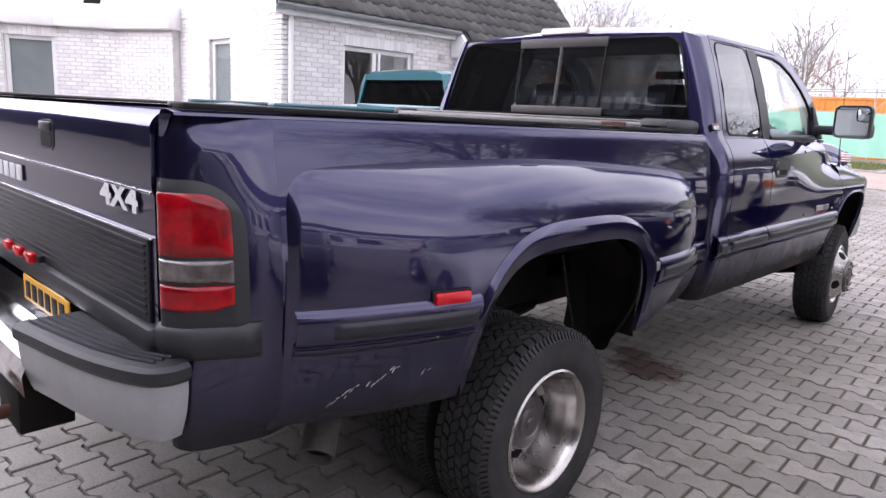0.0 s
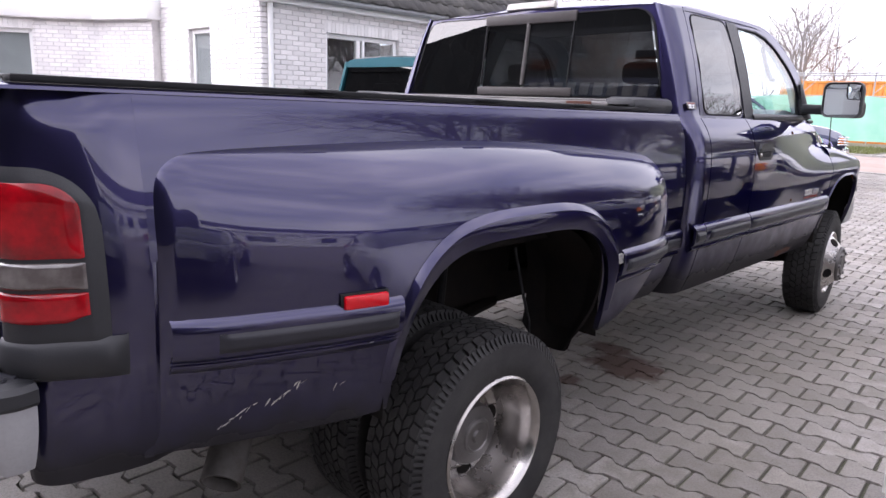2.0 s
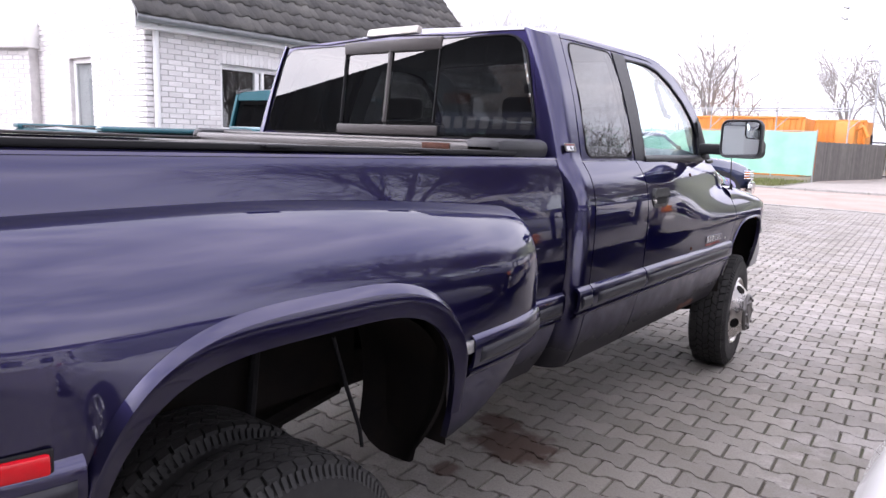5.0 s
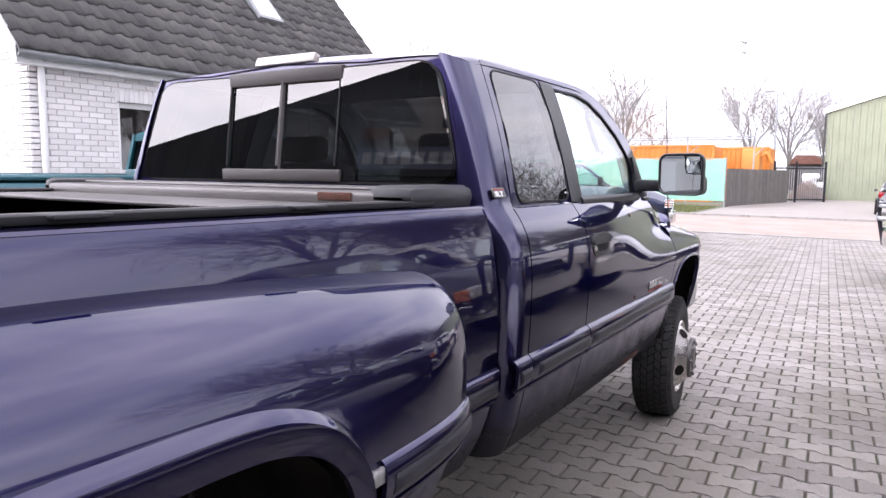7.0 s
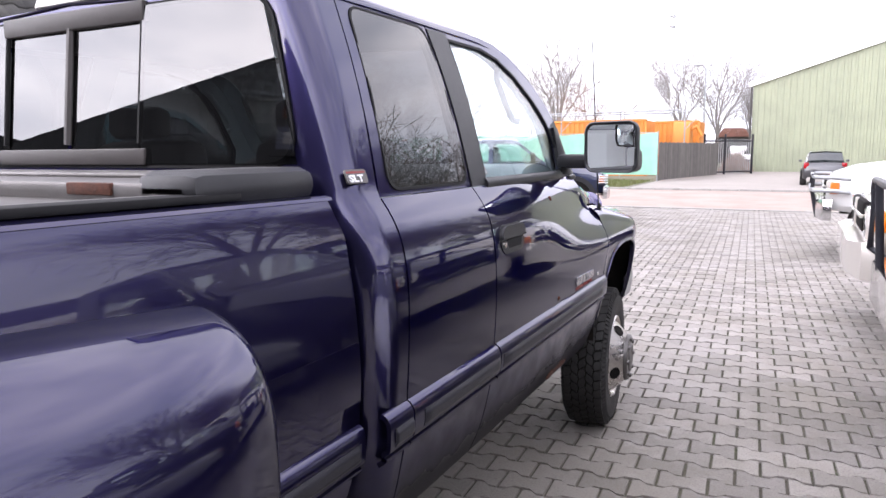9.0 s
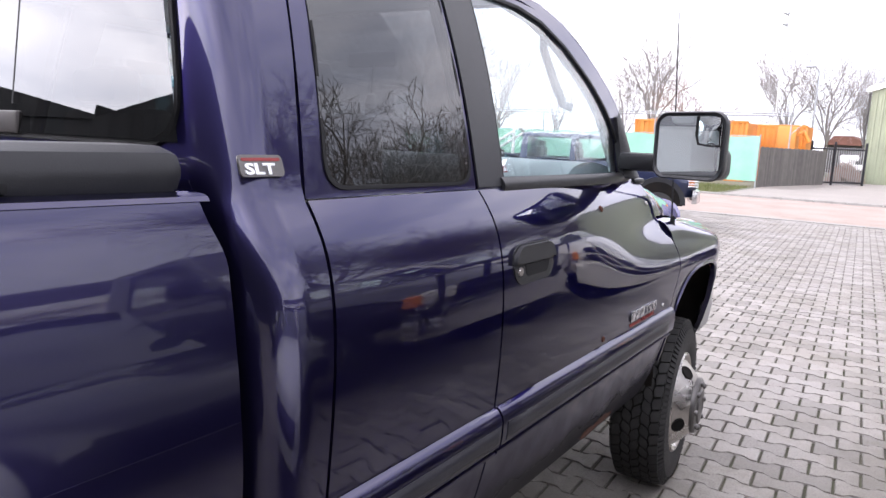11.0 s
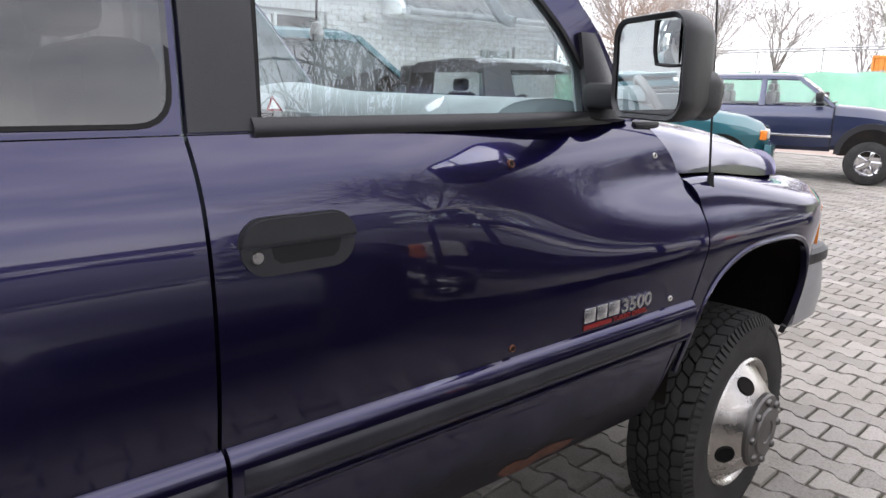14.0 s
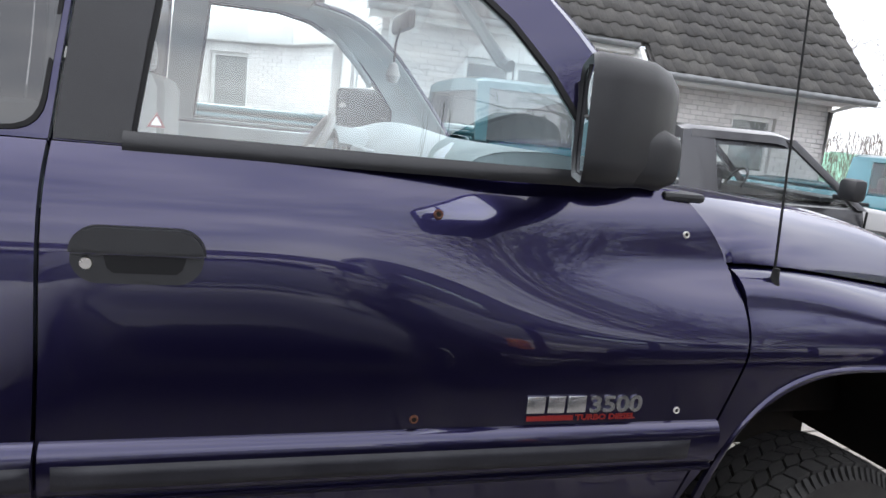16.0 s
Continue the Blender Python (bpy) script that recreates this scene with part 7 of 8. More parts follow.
def pickup(label, at, body, lower=None, crew=False, bed=2.0, group="parked pickups", rim=CHROME, extras=(), post=(0.34, 0.27), tinted=None):
    """A plain full-size pickup. Its own axes: y ahead, origin on the ground under the cab's back."""
    root = thing("parked_pickup", label, "pickup truck", group, at=at)
    cab = 2.35 if crew else 1.62
    nose = cab + 1.42
    fa = cab + 0.62
    ra = -bed * 0.55

    def sec(w, zb, zt, inset=0.06):
        return [(w - 0.10, zb), (w - 0.02, zb + 0.08), (w, zb + 0.25), (w + 0.008, 0.98), (w - 0.01, zt - 0.16), (w - inset, zt - 0.03), (w - inset - 0.06, zt), (0, zt + 0.015)]
    part("body", loft([(-0.01, sec(0.96, 0.55, 1.36)), (cab * 0.5, sec(0.98, 0.55, 1.36)), (cab, sec(0.97, 0.55, 1.37))]), body, root)
    part("hood", loft([(cab + 0.002, sec(0.955, 0.58, 1.36, 0.16)), (cab + 0.5, sec(0.965, 0.62, 1.33, 0.2)), (cab + 1.0, sec(0.94, 0.66, 1.26, 0.24)), (nose - 0.16, sec(0.88, 0.68, 1.16, 0.2)), (nose - 0.05, sec(0.78, 0.70, 1.02, 0.1))]), body, root)
    bed_ob = part("bed", loft([(-0.03, sec(0.96, 0.58, 1.36)), (-bed * 0.5, sec(0.98, 0.58, 1.37)), (-bed + 0.06, sec(0.97, 0.58, 1.38)), (-bed, sec(0.93, 0.60, 1.36))]), body, root)
    part("bed_liner", box((-0.82, -bed + 0.06, 1.372), (0.82, -0.08, 1.398), 0.01), VOID, bed_ob)
    for s in (1, -1):
        part("bed_rail", box((0.80, -bed + 0.02, 1.37), (0.93, -0.04, 1.415), 0.015, Matrix.Diagonal((s, 1, 1, 1))), body, bed_ob)

    # cabin: roof shell on pillars with see-through glass and seats behind it
    rf, sill = cab - 0.62, 1.372

    def roof_sec(w, z):
        return [(w + 0.012, z - 0.085), (w - 0.004, z - 0.022), (w - 0.05, z), (w - 0.14, z + 0.018), (0, z + 0.035)]
    gh = part("cabin", loft([(0.035, roof_sec(0.74, 1.872)), (0.10, roof_sec(0.785, 1.892)), (cab * 0.5, roof_sec(0.80, 1.902)), (rf - 0.12, roof_sec(0.785, 1.895)), (rf, roof_sec(0.755, 1.868))]), body, root)

    def side_at(z):
        return lerp(0.925, 0.775, (z - sill) / (1.86 - sill))

    def pillar(y0, y1, w0, w1, s, name="pillar"):
        bm = bmesh.new()
        rows = []
        for k in range(5):
            z = lerp(sill - 0.03, 1.862, k / 4)
            y, w, x = lerp(y0, y1, k / 4), lerp(w0, w1, k / 4), side_at(z)
            rows.append([bm.verts.new((s * (x + dx), y + dy, z)) for dx, dy in ((0, 0), (0.006, w * 0.5), (0, w), (-0.045, w), (-0.045, 0))])
        for p, q in zip(rows, rows[1:]):
            for i in range(5):
                bm.faces.new((p[i], p[(i + 1) % 5], q[(i + 1) % 5], q[i]))
        part(name, bm, body, gh)
    for s in (1, -1):
        pillar(0.0, 0.03, post[0] if not crew else 0.16, post[1] if not crew else 0.12, s)
        pillar(cab - 0.06, rf - 0.09, 0.085, 0.095, s)
        if crew:
            pillar(cab * 0.46, cab * 0.46, 0.11, 0.10, s)
        bm = bmesh.new()
        back, head = 0.05, rf - 0.02
        bm.faces.new([bm.verts.new((s * (side_at(z) - 0.018), y, z)) for y, z in ((back, sill - 0.02), (back + 0.03, 1.862), (head, 1.862), (cab, sill - 0.02))])
        g = part("side_window", bm, tinted or CARGLASS, gh, "pale tinted side window", smooth=False)
        face_out(g, (s, 0, 0.3))
        g.visible_shadow = False
    for nm, pts, way in (("rear_window", ((-0.86, 0.03, sill - 0.01), (0.86, 0.03, sill - 0.01), (0.73, 0.06, 1.862), (-0.73, 0.06, 1.862)), (0, -1, 0.1)),
                         ("windscreen", ((-0.86, cab + 0.03, sill - 0.01), (0.86, cab + 0.03, sill - 0.01), (0.74, rf - 0.005, 1.868), (-0.74, rf - 0.005, 1.868)), (0, 1, 1))):
        bm = bmesh.new()
        bm.faces.new([bm.verts.new(p) for p in pts])
        g = part(nm, bm, tinted or CARGLASS, gh, "clear reflecting glass", smooth=False)
        face_out(g, way)
        g.visible_shadow = False
    part("rear_panel", box((-0.90, 0.0, 1.33), (0.90, 0.035, 1.465), 0.012), body, gh)
    part("cab_floor", box((-0.86, 0.05, 1.376), (0.86, cab - 0.02, 1.384)), VOID, gh)
    for x in (-0.40, 0.40):
        for y in ((0.30, 1.15) if crew else (0.38,)):
            st = part("seat", box((x - 0.24, y, 1.30), (x + 0.24, y + 0.14, 1.60), 0.05), GREYTRIM, gh)
            part("headrest", box((x - 0.12, y + 0.02, 1.61), (x + 0.12, y + 0.11, 1.74), 0.035), GREYTRIM, st)
    part("dash_top", box((-0.82, cab - 0.34, 1.35), (0.82, cab - 0.02, 1.425), 0.03), PLASTIC, gh)
    bm = bmesh.new()
    revolve_into(bm, [(0.17 + 0.014 * math.cos(a * math.pi / 3), 0.014 * math.sin(a * math.pi / 3)) for a in range(6)], 24, Matrix.Translation((-0.40, cab - 0.46, 1.42)) @ Matrix.Rotation(radians(62), 4, "X"), True)
    part("steering_wheel", bm, PLASTIC, gh)
    for s in (1, -1):
        k = Matrix.Diagonal((s, 1, 1, 1))
        mir = part("side_mirror", box((0.98, cab - 0.32, 1.42), (1.20, cab - 0.20, 1.60), 0.04, k), PLASTIC, root)
        part("mirror_arm", box((0.90, cab - 0.29, 1.42), (1.02, cab - 0.24, 1.46), 0.01, k), PLASTIC, mir)
        part("headlight", box((0.58, nose - 0.13, 0.92), (0.87, nose - 0.045, 1.08), 0.03, k), CLEARLENS, root, "clear headlight")
        part("turn_signal", box((0.83, nose - 0.20, 0.90), (0.915, nose - 0.09, 1.06), 0.02, k), AMBER, root, "amber turn signal")
        part("door_line", box((0.975, cab - 0.02, 0.66), (0.986, cab - 0.005, 1.34), 0, k), RUBBER, root)
        part("door_line", box((0.975, 0.10, 0.66), (0.988, 0.115, 1.34), 0, k), RUBBER, root)
        hd = part("door_handle", box((0.98, 0.22, 1.17), (1.0, 0.40, 1.22), 0.008, k), PLASTIC, root)
        for y in (fa, ra):
            # body is uncut: a flat black half disc paints the shade in the arch
            part("wheel_arch", prism([(0.50 * math.cos(a * math.pi / 14), 0.50 * math.sin(a * math.pi / 14) * 0.98) for a in range(15)], 0.03, Matrix(((0, 0, s, s * 0.965), (1, 0, 0, y), (0, 1, 0, 0.50), (0, 0, 0, 1)))), VOID, root, smooth=False)
            quick_wheel(root, s * 0.90, y, s, rim=rim)
    part("front_bumper", loft([(nose - 0.12, [(0.98, 0.56), (0.99, 0.62), (0.99, 0.78), (0.97, 0.84), (0, 0.85)]), (nose - 0.02, [(0.93, 0.56), (0.95, 0.62), (0.95, 0.78), (0.93, 0.83), (0, 0.84)]), (nose + 0.06, [(0.70, 0.58), (0.72, 0.63), (0.72, 0.78), (0.70, 0.82), (0, 0.83)])]), lower or CHROME, root, "front bumper")
    gr = part("grille", box((-0.52, nose - 0.10, 0.86), (0.52, nose - 0.035, 1.10), 0.03), VOID, root)
    part("grille_bar", box((-0.52, nose - 0.05, 0.97), (0.52, nose - 0.02, 1.0), 0.008), body, gr)
    part("grille_bar", box((-0.025, nose - 0.05, 0.86), (0.025, nose - 0.02, 1.10), 0.008), body, gr)
    part("rear_bumper", box((-0.92, -bed - 0.12, 0.58), (0.92, -bed + 0.01, 0.74), 0.03), lower or CHROME, root)
    if "roll_bar" in extras:
        for s in (1, -1):
            bm = bmesh.new()
            tube_into(bm, [(s * 0.78, -0.18, 1.38), (s * 0.76, -0.18, 1.92), (s * 0.5, -0.18, 1.98), (0, -0.18, 1.98)], 0.038, 10)
            tube_into(bm, [(s * 0.76, -0.18, 1.90), (s * 0.78, -0.95, 1.40)], 0.032, 10)
            part("roll_bar", bm, WHITE, root, "white roll bar")
    if "roof_lights" in extras:
        for x in (-0.5, -0.25, 0, 0.25, 0.5):
            part("roof_marker", box((x - 0.05, cab - 0.72, 1.925), (x + 0.05, cab - 0.62, 1.955), 0.01), AMBER, root, "amber roof marker")
    if "light_guard" in extras:
        for s in (1, -1):
            g = part("lamp_guard", box((0.60, nose - 0.06, 0.86), (0.93, nose - 0.03, 0.90), 0.01, Matrix.Diagonal((s, 1, 1, 1))), CHROME, root, "chrome headlight guard")
            for k in range(4):
                part("guard_bar", box((0.58, nose - 0.04, 0.90 + k * 0.055), (0.95, nose - 0.01, 0.925 + k * 0.055), 0.008, Matrix.Diagonal((s, 1, 1, 1))), CHROME, g)
                part("guard_bar", box((0.92, nose - 0.22, 0.90 + k * 0.055), (0.955, nose - 0.02, 0.925 + k * 0.055), 0.008, Matrix.Diagonal((s, 1, 1, 1))), CHROME, g)
            part("fender_flare", prism([(0.56 * math.cos(a * math.pi / 14), 0.56 * math.sin(a * math.pi / 14)) for a in range(15)] + [(0.46 * math.cos(a * math.pi / 14), 0.46 * math.sin(a * math.pi / 14)) for a in range(14, -1, -1)], 0.05, Matrix(((0, 0, s, s * 0.955), (1, 0, 0, fa), (0, 1, 0, 0.52), (0, 0, 0, 1)))), PLASTIC, root, smooth=False)
    if "bull_bar" in extras:
        bm = bmesh.new()
        for s in (1, -1):
            tube_into(bm, [(s * 0.86, nose - 0.06, 0.70), (s * 0.87, nose - 0.05, 0.80), (s * 0.90, nose + 0.06, 0.88), (s * 0.90, nose + 0.06, 1.27), (s * 0.85, nose + 0.06, 1.325), (0, nose + 0.08, 1.33)], 0.024, 10)
            tube_into(bm, [(s * 0.45, nose + 0.04, 0.80), (s * 0.45, nose + 0.075, 1.33)], 0.024, 10)
        part("bull_bar", bm, GREYTRIM, root, "grey tubular bull bar")
        for s in (1, -1):
            for z in (0.64, 0.70):
                part("clamp", box((0.80, nose - 0.04, z), (0.90, nose + 0.03, z + 0.035), 0.01, Matrix.Diagonal((s, 1, 1, 1))), CHROME, root, "chrome bar clamp")
    if "wrap_bar" in extras:
        for z, out in ((1.12, 0.10), (0.95, 0.12)):
            bm = bmesh.new()
            tube_into(bm, [(-0.97, nose - 0.32, z - 0.02), (-0.97, nose - 0.10, z), (-0.90, nose + out * 0.7, z), (-0.6, nose + out, z), (0.6, nose + out, z), (0.90, nose + out * 0.7, z), (0.97, nose - 0.10, z), (0.97, nose - 0.32, z - 0.02)], 0.028, 10)
            part("bull_bar", bm, GALV, root, "pale wrap-round bull bar")
        for s in (1, -1):
            part("bar_upright", tube([(s * 0.62, nose + 0.04, 0.58), (s * 0.62, nose + 0.11, 0.95), (s * 0.62, nose + 0.10, 1.16)], 0.028, 10), GREYTRIM, root)
    if "chrome_strip" in extras:
        for s in (1, -1):
            part("side_strip", box((0.985, 0.05, 0.80), (0.998, cab, 0.84), 0.004, Matrix.Diagonal((s, 1, 1, 1))), CHROME, root, "bright side strip")
    return root


CARGLASS = glass("pale_car_glass", (0.93, 0.98, 0.98), 0.93, 1.6)
BLACKGLASS = material("car_glass_dark", (0.02, 0.025, 0.027), 0.02, coat=1.0)
put = lambda x, y, a=0.0, k=1.0: Matrix.Translation((x, y, 0)) @ Matrix.Rotation(radians(a), 4, "Z") @ Matrix.Diagonal((k, k, k, 1))
pickup("teal pickup parked alongside with a long bed", put(-4.72, 4.55, 0, 1.03), TEAL, bed=2.5, post=(0.11, 0.12), tinted=PRIVACY)
pickup("charcoal grey pickup with a matching bumper", put(-2.75, 5.65, -12, 0.88), DGREY, GREYTRIM, bed=2.0)
pickup("teal pickup with amber roof markers", put(-5.25, 10.73, -59, 0.875), TEAL, TEAL, bed=1.7, extras=("roof_lights",))
pickup("dark blue crew cab pickup with a white roll bar", put(-5.1, 13.95, -70, 0.91), BLUE, CHROME, crew=True, bed=1.7, extras=("roll_bar", "chrome_strip", "light_guard"))
# row parked nose-in on the other side of the passage
pickup("black pickup with a chrome bull bar", put(5.35, 4.53, 90, 0.98), BLACKP, CHROME, bed=2.0, extras=("bull_bar",))
pickup("champagne silver pickup with amber lamps", put(5.32, 6.85, 90, 1.0), SILVER, SILVER, bed=2.0)
pickup("white pickup with a chrome bull bar", put(5.19, 11.45, 90, 1.0), WHITE, CHROME, bed=2.0, extras=("wrap_bar",))


def hatchback(label, at, body, name="parked_car", nose_label="rounded front"):
    root = thing(name, label, "car", "parked cars", at=at)

    def sec(w, zb, zt):
        return [(w - 0.12, zb), (w - 0.02, zb + 0.08), (w, zb + 0.25), (w - 0.01, zt - 0.2), (w - 0.08, zt - 0.04), (w - 0.2, zt), (0, zt + 0.02)]
    part("body", loft([(-2.05, sec(0.74, 0.36, 0.85)), (-1.95, sec(0.82, 0.26, 0.95)), (-1.2, sec(0.86, 0.22, 1.0)), (0.3, sec(0.87, 0.22, 0.98)), (1.1, sec(0.86, 0.22, 0.93)), (1.7, sec(0.84, 0.26, 0.88)), (1.95, sec(0.78, 0.28, 0.82)), (2.08, sec(0.68, 0.32, 0.74)), (2.14, sec(0.5, 0.36, 0.66))]), body, root, angle=50)
    cab = part("cabin", loft([(-1.85, [(0.72, 0.94), (0.70, 1.0), (0.66, 1.05), (0, 1.08)]), (-1.45, [(0.78, 0.95), (0.70, 1.2), (0.60, 1.40), (0, 1.44)]), (-0.3, [(0.80, 0.95), (0.72, 1.2), (0.62, 1.46), (0, 1.50)]), (0.35, [(0.79, 0.94), (0.70, 1.18), (0.60, 1.38), (0, 1.42)]), (1.1, [(0.74, 0.92), (0.70, 0.93), (0.62, 0.945), (0, 0.95)])]), BLACKGLASS, root)
    part("car_roof", loft([(-1.5, [(0.62, 1.40), (0, 1.445)]), (-0.3, [(0.64, 1.465), (0, 1.51)]), (0.36, [(0.60, 1.40), (0, 1.43)])], close=False), body, cab)
    for s in (1, -1):
        k = Matrix.Diagonal((s, 1, 1, 1))
        part("headlight", box((0.42, 1.72, 0.62), (0.72, 1.97, 0.74), 0.04, k), CLEARLENS, root, "clear headlight")
        part("tail_lamp", box((0.60, -2.04, 0.72), (0.80, -1.9, 0.98), 0.03, k), REDLENS, root, "red tail lamp")
        part("side_mirror", box((0.86, 0.55, 0.96), (1.0, 0.68, 1.06), 0.03, k), body, root)
        for y in (1.25, -1.25):
            # flat black half disc in place of the shaded arch opening
            part("wheel_arch", prism([(0.36 * math.cos(a * math.pi / 12), 0.36 * math.sin(a * math.pi / 12)) for a in range(13)], 0.02, Matrix(((0, 0, s, s * 0.855), (1, 0, 0, y), (0, 1, 0, 0.30), (0, 0, 0, 1)))), VOID, root, smooth=False)
            quick_wheel(root, s * 0.79, y, s, r=0.31)
    part("bumper_seam", box((-0.62, 1.985, 0.50), (0.62, 2.06, 0.515), 0.004), RUBBER, root)
    part("number_plate", box((-0.26, 2.08, 0.40), (0.26, 2.125, 0.50), 0.004), PLATEYEL, root, "yellow number plate")
    return root


hatchback("white hatchback with a rounded bumper", put(4.26, 0.95, 90), WHITE)
# added out of view: a dark body for the lower doors to reflect
hatchback("black hatchback added unseen to darken the door reflections", put(4.70, 2.63, 90), BLACKP)
hatchback("dark estate car with red lamps by the hall", put(2.75, 33.5, 0, 0.95), DGREY)
hatchback("silver grey saloon behind the pickups", put(7.6, 22.5, 90, 1.0), DGREY)
# unseen car, added so the rear fender mirrors less bright paving
hatchback("black car added unseen to darken the fender reflections", put(6.2, -2.4, 90), BLACKP)

# ---- across the street ----
hall = thing("hall", "green ribbed steel hall with a white roof edge", "hall")


def ribbed(name, x0, x1, y, z0, top, pitch, depth, mat, parent, flip=1, thick=0.2):
    bm = bmesh.new()
    x = x0
    pts = []
    while x < x1:
        for dx, d in ((0, 0), (0.55, 0), (0.62, 1), (0.93, 1)):
            if x + dx * pitch <= x1:
                pts.append((x + dx * pitch, d * depth))
        x += pitch
    pts.append((x1, 0))
    lo = [bm.verts.new((a, y - flip * d, z0)) for a, d in pts]
    hi = [bm.verts.new((a, y - flip * d, top(a))) for a, d in pts]
    for i in range(len(pts) - 1):
        bm.faces.new((lo[i], lo[i + 1], hi[i + 1], hi[i]))
    return part(name, bm, mat, parent, smooth=False)


hall_top = lambda x: 5.5 + (min(x, 26.0 - x) + 1.1) * 0.32
ribbed("front_wall", -1.1, 27.0, 50.0, 0.0, hall_top, 0.36, 0.05, GREENSHEET, hall)
part("side_wall", box((-1.1, 50.06, 0), (-1.0, 85, 5.5)), GREENSHEET, hall)
part("end_wall", box((26.9, 50.06, 0), (27.0, 85, 5.5)), GREENSHEET, hall)
part("roof_edge", prism([(-1.35, 5.42), (-1.35, 5.72), (12.45, 10.1), (27.3, 5.4), (27.3, 5.1), (12.45, 9.8)], 0.3, Matrix(((1, 0, 0, 0), (0, 0, -1, 50.1), (0, 1, 0, 0), (0, 0, 0, 1)))), WHITEPAINT, hall, "white roof edge trim", smooth=False)
part("roof", prism([(-1.35, 5.7), (12.45, 10.08), (27.3, 5.38), (27.3, 5.45), (12.45, 10.16), (-1.35, 5.78)], 35, Matrix(((1, 0, 0, 0), (0, 0, 1, 50.0), (0, 1, 0, 0), (0, 0, 0, 1)))), GALV, hall, smooth=False)
part("downpipe", tube([(-1.18, 49.9, 0), (-1.18, 49.9, 5.4)], 0.06, 8), FENCEBLACK, hall)

wind_fence = thing("net_fence", "wire fence hung with green netting", "fence")
part("netting", sheet(lambda u, v: (lerp(-30, -4.15, u), 34.0 + 0.03 * math.sin(u * 160) + 0.04 * math.sin(u * 53), lerp(0.30, 2.24, v) + 0.02 * math.sin(u * 90) * v), 220, 4), GREENMESH, wind_fence, "pale green wind netting")
for k in range(11):
    x = -30 + k * 2.585
    part("post", tube([(x, 34.1, 0), (x, 34.1, 2.35)], 0.035, 8), GALV, wind_fence)
part("top_rail", tube([(-30, 34.1, 2.28), (-4.15, 34.1, 2.28)], 0.02, 6), GALV, wind_fence)

board_fence = thing("board_fence", "dark stained board fence beside the gate", "fence")
a, b = Vector((-4.1, 34.2)), Vector((-2.35, 42.5))
n = 58
for k in range(n):
    p = a.lerp(b, k / n)
    d = (b - a).normalized()
    part("board", box((0, -0.012, 0.05), (0.125, 0.012, 1.82 + 0.02 * math.sin(k * 1.7)), 0, Matrix.Translation((p.x, p.y, 0)) @ Matrix.Rotation(math.atan2(d.y, d.x), 4, "Z")), FENCEWOOD, board_fence, smooth=False)
gate_f = thing("steel_gate", "grey steel bar gate across the driveway", "gate")
for z in (0.15, 1.95):
    part("gate_rail", tube([(-3.1, 42.9, z), (-0.75, 45.9, z)], 0.045, 6), GREYTRIM, gate_f)
for k in range(25):
    x, y = lerp(-3.1, -0.75, k / 24), lerp(42.9, 45.9, k / 24)
    part("bar", tube([(x, y, 0.0), (x, y, 2.05)], 0.020, 5), GALV, gate_f)
for k in (0, 0.42, 1):
    x, y = lerp(-3.1, -0.75, k), lerp(42.9, 45.9, k)
    part("gate_post", tube([(x, y - 0.05, 0.0), (x, y - 0.05, 2.35)], 0.065, 8), GREYTRIM, gate_f)
cont_l = ((-11.9, 40.0), (-9.6, 44.0))
for k, (x, y) in enumerate(cont_l):
    c = thing("container", "orange steel container with ribbed sides", "container", "orange containers behind the fence")
    l = 6.06
    ribbed("front_wall", x, x + l, y, 0.0, lambda q: 3.05, 0.28, 0.04, ORANGE, c)
    part("body", box((x, y + 0.01, 0.0), (x + l, y + 2.4, 3.1), 0.02), ORANGE, c)
    for xx in (x, x + l - 0.1):
        part("corner_post", box((xx, y - 0.06, 0.0), (xx + 0.1, y + 0.05, 3.15), 0.01), ORANGE, c)
    part("top_beam", box((x, y - 0.06, 3.05), (x + l, y + 0.05, 3.18), 0.01), ORANGE, c)
rack = thing("pipe_rack", "pale tubular steel rack over the containers", "rack")
for z in (3.4, 3.52):
    part("rail", tube([(-27, 38.6, z), (-3.6, 38.6, z)], 0.035, 8), GALV, rack)
for k in range(8):
    x = -27 + k * 3.34
    part("post", tube([(x, 38.6, 0), (x, 38.6, 3.52)], 0.035, 8), GALV, rack)
    part("brace", tube([(x, 38.6, 2.5), (x + 0.9, 38.6, 3.4)], 0.02, 6), GALV, rack)
digger = thing("excavator_arm", "yellow orange machine among the containers", "machine")
part("boom", tube([(-4.2, 42.0, 1.2), (-3.9, 42.0, 2.5), (-3.5, 42.2, 2.75), (-3.2, 42.2, 2.2)], 0.13, 8), ORANGE, digger)
part("cabin", box((-4.7, 41.6, 0.3), (-3.75, 42.8, 3.0), 0.1), ORANGE, digger)
part("tracks", box((-4.8, 41.4, 0), (-3.0, 43.0, 0.6), 0.1), VOID, digger)
mast = thing("light_mast", "tall pale mast with two floodlights", "light mast")
part("pole", tube([(-7.9, 60, 0), (-7.85, 60, 8), (-7.8, 60, 12.2)], [0.10, 0.08, 0.05], 10), WHITEPAINT, mast)
for z in (11.3, 12.1):
    part("floodlight", box((-0.28, -0.2, -0.13), (0.28, 0.2, 0.13), 0.08, Matrix.Translation((-7.95, 59.8, z)) @ Matrix.Rotation(radians(25), 4, "Y")), GALV, mast)
lp = thing("street_lamp", "grey street lamp with a short arm", "street lamp")
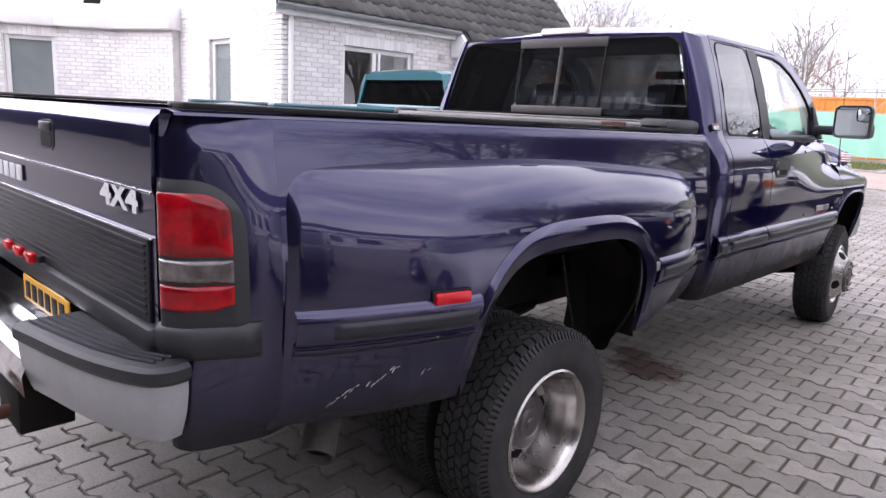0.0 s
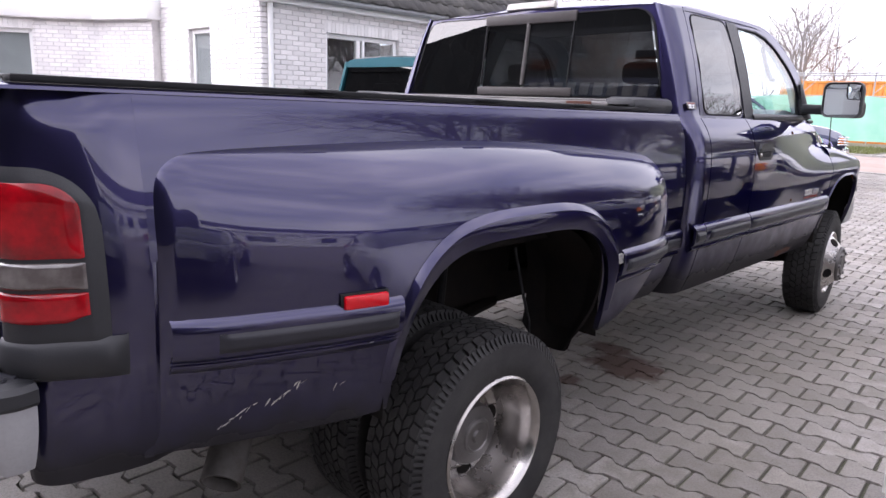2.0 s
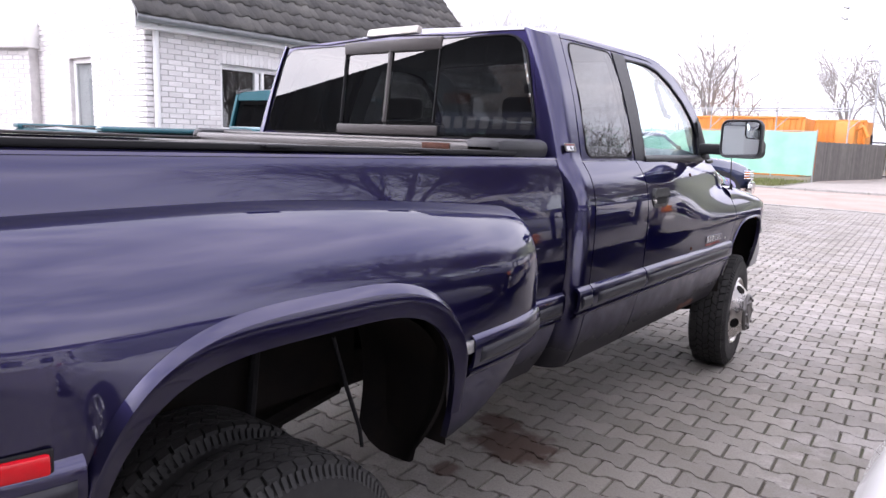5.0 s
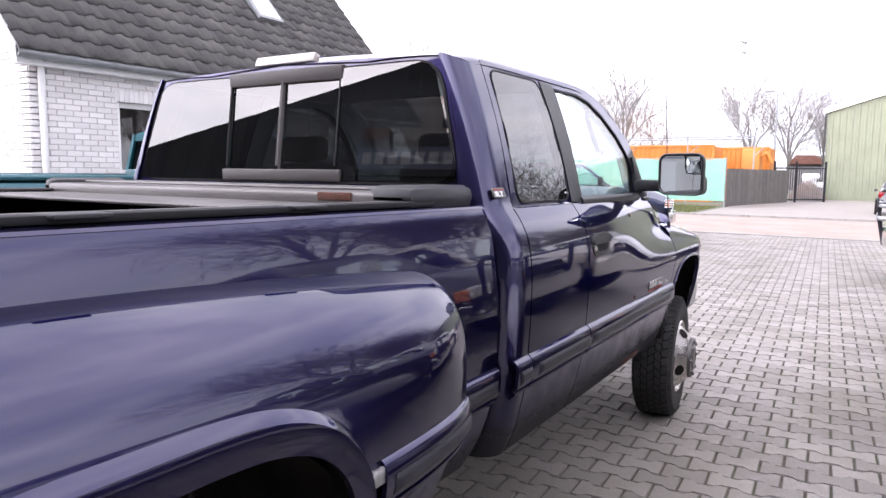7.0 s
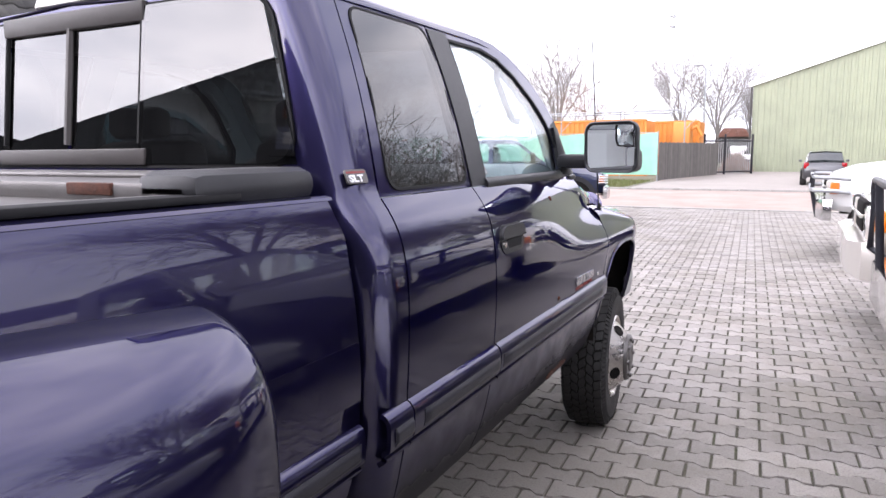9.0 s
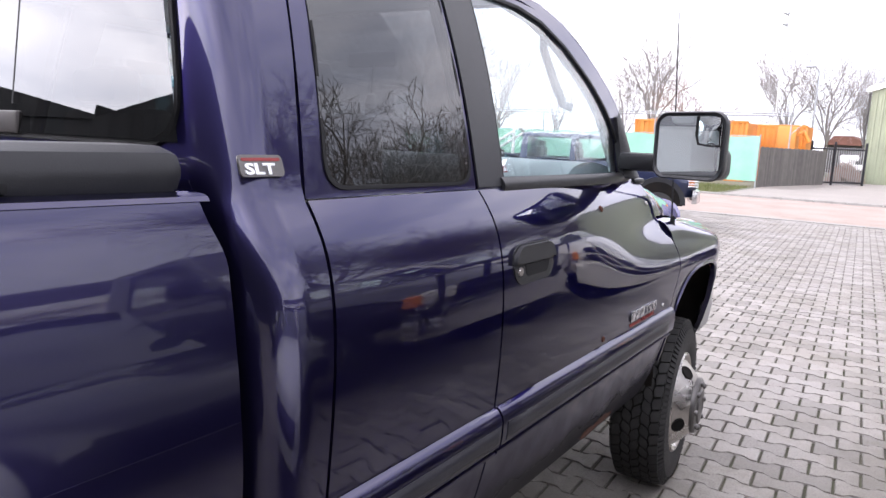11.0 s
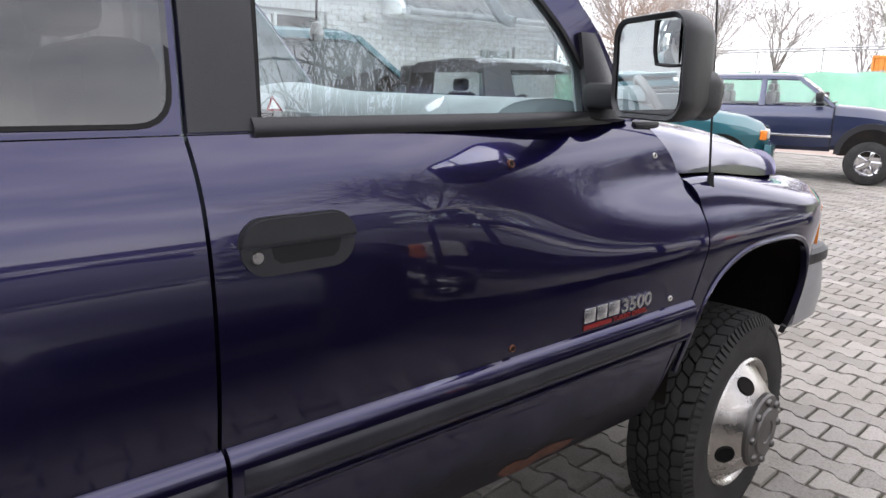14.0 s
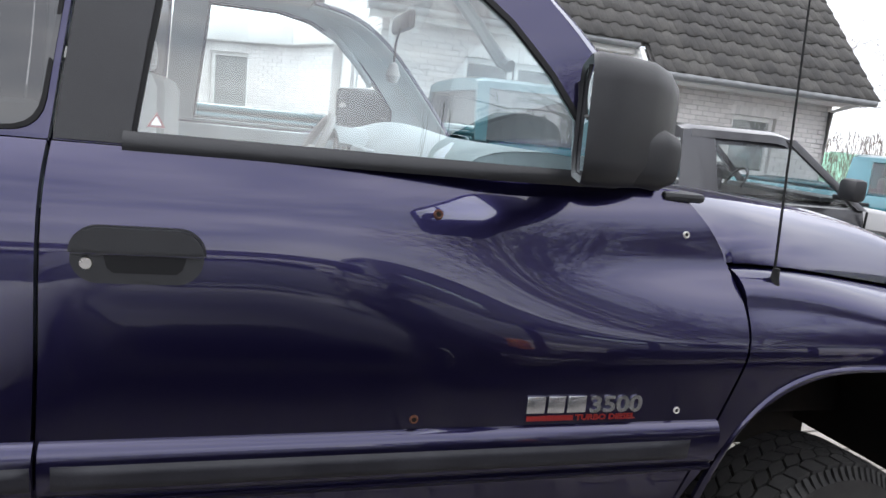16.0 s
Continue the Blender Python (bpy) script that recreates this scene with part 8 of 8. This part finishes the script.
part("pole", tube([(-5.0, 58, 0), (-5.0, 58, 7.6), (-5.3, 58, 7.9)], [0.09, 0.06, 0.05], 8), GALV, lp)
part("lamp_head", box((-5.9, 57.8, 7.82), (-5.2, 58.2, 7.98), 0.05), GALV, lp)
cot = thing("far_house", "small far house with a red brown roof", "house")
part("wall", box((-5.9, 78, 0), (-3.0, 84, 2.75)), FENCEBLACK, cot, smooth=False)
part("roof", prism([(-6.1, 2.7), (-2.8, 2.7), (-2.8, 2.9), (-3.6, 3.6), (-5.4, 3.6)], 6.6, Matrix(((1, 0, 0, 0), (0, 0, 1, 77.7), (0, 1, 0, 0), (0, 0, 0, 1)))), REDROOF, cot, smooth=False)
bags = thing("white_sacks", "heap of white sacks behind the gate", "sacks")
rng = random.Random(8)
for k in range(12):
    part("sack", box((-0.26, -0.22, 0), (0.26, 0.22, 0.34), 0.11, Matrix.Translation((-1.62 + rng.uniform(-.42, .42), 49.0 + rng.uniform(-.3, .3), 0.8 + 0.27 * (k // 4))) @ Matrix.Rotation(rng.uniform(0, 3), 4, "Z")), WHITEPAINT, bags)
part("pallet_stack", box((-2.25, 48.5, 0), (-1.05, 49.5, 0.8), 0.02), FENCEWOOD, bags)
heap = thing("brush_heap", "brown heap of dry brushwood behind the gate", "heap")
verts, faces = [], []
for k in range(2600):
    u, v = rng.uniform(-1, 1), rng.uniform(-1, 1)
    top = 1.25 * max(0.0, 1 - abs(u) ** 2.2) * (1 - 0.5 * v * v)
    p = Vector((-1.75 + 0.85 * u, 47.3 + 0.7 * v, top * rng.uniform(0.2, 1.0)))
    a = rng.uniform(0, 6.28)
    d = Vector((math.cos(a), math.sin(a), rng.uniform(-.4, .8))) * rng.uniform(0.15, 0.4)
    w = Vector((0, 0, 0.022))
    n = len(verts)
    verts += [tuple(p - w), tuple(p + w), tuple(p + d)]
    faces.append((n, n + 1, n + 2))
me = bpy.data.meshes.new("brushwood")
me.from_pydata(verts, [], faces)
me.materials.append(REDBARK)
ob = new("brushwood", me)
ob.parent = heap

# hedge and bushes at the far side of the yard
rng = random.Random(21)
verts, faces = [], []
for k in range(5200):
    x, y = rng.uniform(-34, -12), 0
    y = 30.5 + (x + 34) * -0.35 + rng.gauss(0, 0.6)
    h = rng.uniform(0.2, 2.6)
    a, t = rng.uniform(0, 6.28), rng.uniform(0.2, 0.9)
    d = Vector((math.cos(a) * t, math.sin(a) * t, 1)).normalized() * rng.uniform(0.4, 0.9)
    p = Vector((x, y, h))
    w = Vector((math.sin(a), -math.cos(a), 0)) * 0.012
    n = len(verts)
    verts += [tuple(p - w), tuple(p + w), tuple(p + d)]
    faces.append((n, n + 1, n + 2))
me = bpy.data.meshes.new("bushes")
me.from_pydata(verts, [], faces)
me.materials.append(BARK)
tagged(new("bushes", me), "bare brown bushes at the yard edge", "bushes", kind="stuff")

# ---- behind and beside the camera ----
work = thing("workshop", "dark ribbed workshop hall behind the yard", "hall")
w_top = lambda x: 4.2 + 0.2 * (x + 19)
ribbed("front_wall", -19.0, 4.0, -9.0, 0.0, w_top, 1.1, 0.015, DARKHALL, work, flip=-1)
part("side_wall", box((-19, -30, 0), (-18.9, -9.02, 4.6)), DARKHALL, work)
ribbed("front_wall_low", 4.0, 24.0, -9.0, 0.0, lambda x: 8.8 - 0.2 * (x - 4), 1.1, 0.015, DARKHALL, work, flip=-1)
part("low_wing", box((-42.0, -24.0, 0), (-19.05, -9.6, 4.3), 0.02), DARKHALL, work)
part("wing_roof", prism([(-42.4, 4.3), (-30.5, 5.9), (-18.9, 4.3)], 14.6, Matrix(((1, 0, 0, 0), (0, 0, 1, -24.1), (0, 1, 0, 0), (0, 0, 0, 1)))), DARKHALL, work, smooth=False)
sign = part("sign_board", box((-8.6, -8.92, 3.9), (-4.6, -8.86, 5.7), 0.02), GREYTRIM, work, "dark sign board with colour bands")
part("sign_band", box((-8.4, -8.858, 4.05), (-4.8, -8.85, 4.55)), BLUE, sign, smooth=False)
for x0, x1 in ((-8.3, -7.5), (-5.9, -4.9)):
    part("sign_band", box((x0, -8.858, 4.75), (x1, -8.85, 5.0)), RUST, sign, "brown stripe", smooth=False)
for k in range(9):
    part("letter_bar", box((-8.2 + k * 0.37, -8.848, 4.16), (-7.95 + k * 0.37, -8.842, 4.44)), GREYPAINT, sign, "pale letter bar", smooth=False)
for k in range(5):
    part("letter_bar", box((-7.6 + k * 0.40, -8.858, 5.14), (-7.32 + k * 0.40, -8.85, 5.50)), GREYTRIM, sign, "dark letter bar", smooth=False)
office = thing("office_building", "low white office with a dark flat roof", "building")
part("wall", box((29.0, -10, 0), (35.0, 26, 3.0)), WHITEPAINT, office, smooth=False)
part("fascia", box((28.6, -10.4, 3.0), (35.4, 26.4, 3.5), 0.03), WHITEPAINT, office)
part("roof", box((28.8, -10.2, 3.5), (35.2, 26.2, 4.6), 0.1), FENCEBLACK, office)
for k in range(7):
    y = -8 + 4.2 * k
    wnd = part("window", box((28.97, y, 0.9), (29.03, y + 2.2, 2.3), 0.01), WHITEPAINT, office, "office window")
    part("pane", box((28.955, y + 0.08, 0.98), (28.968, y + 2.12, 2.22)), BLACKGLASS, wnd, smooth=False)
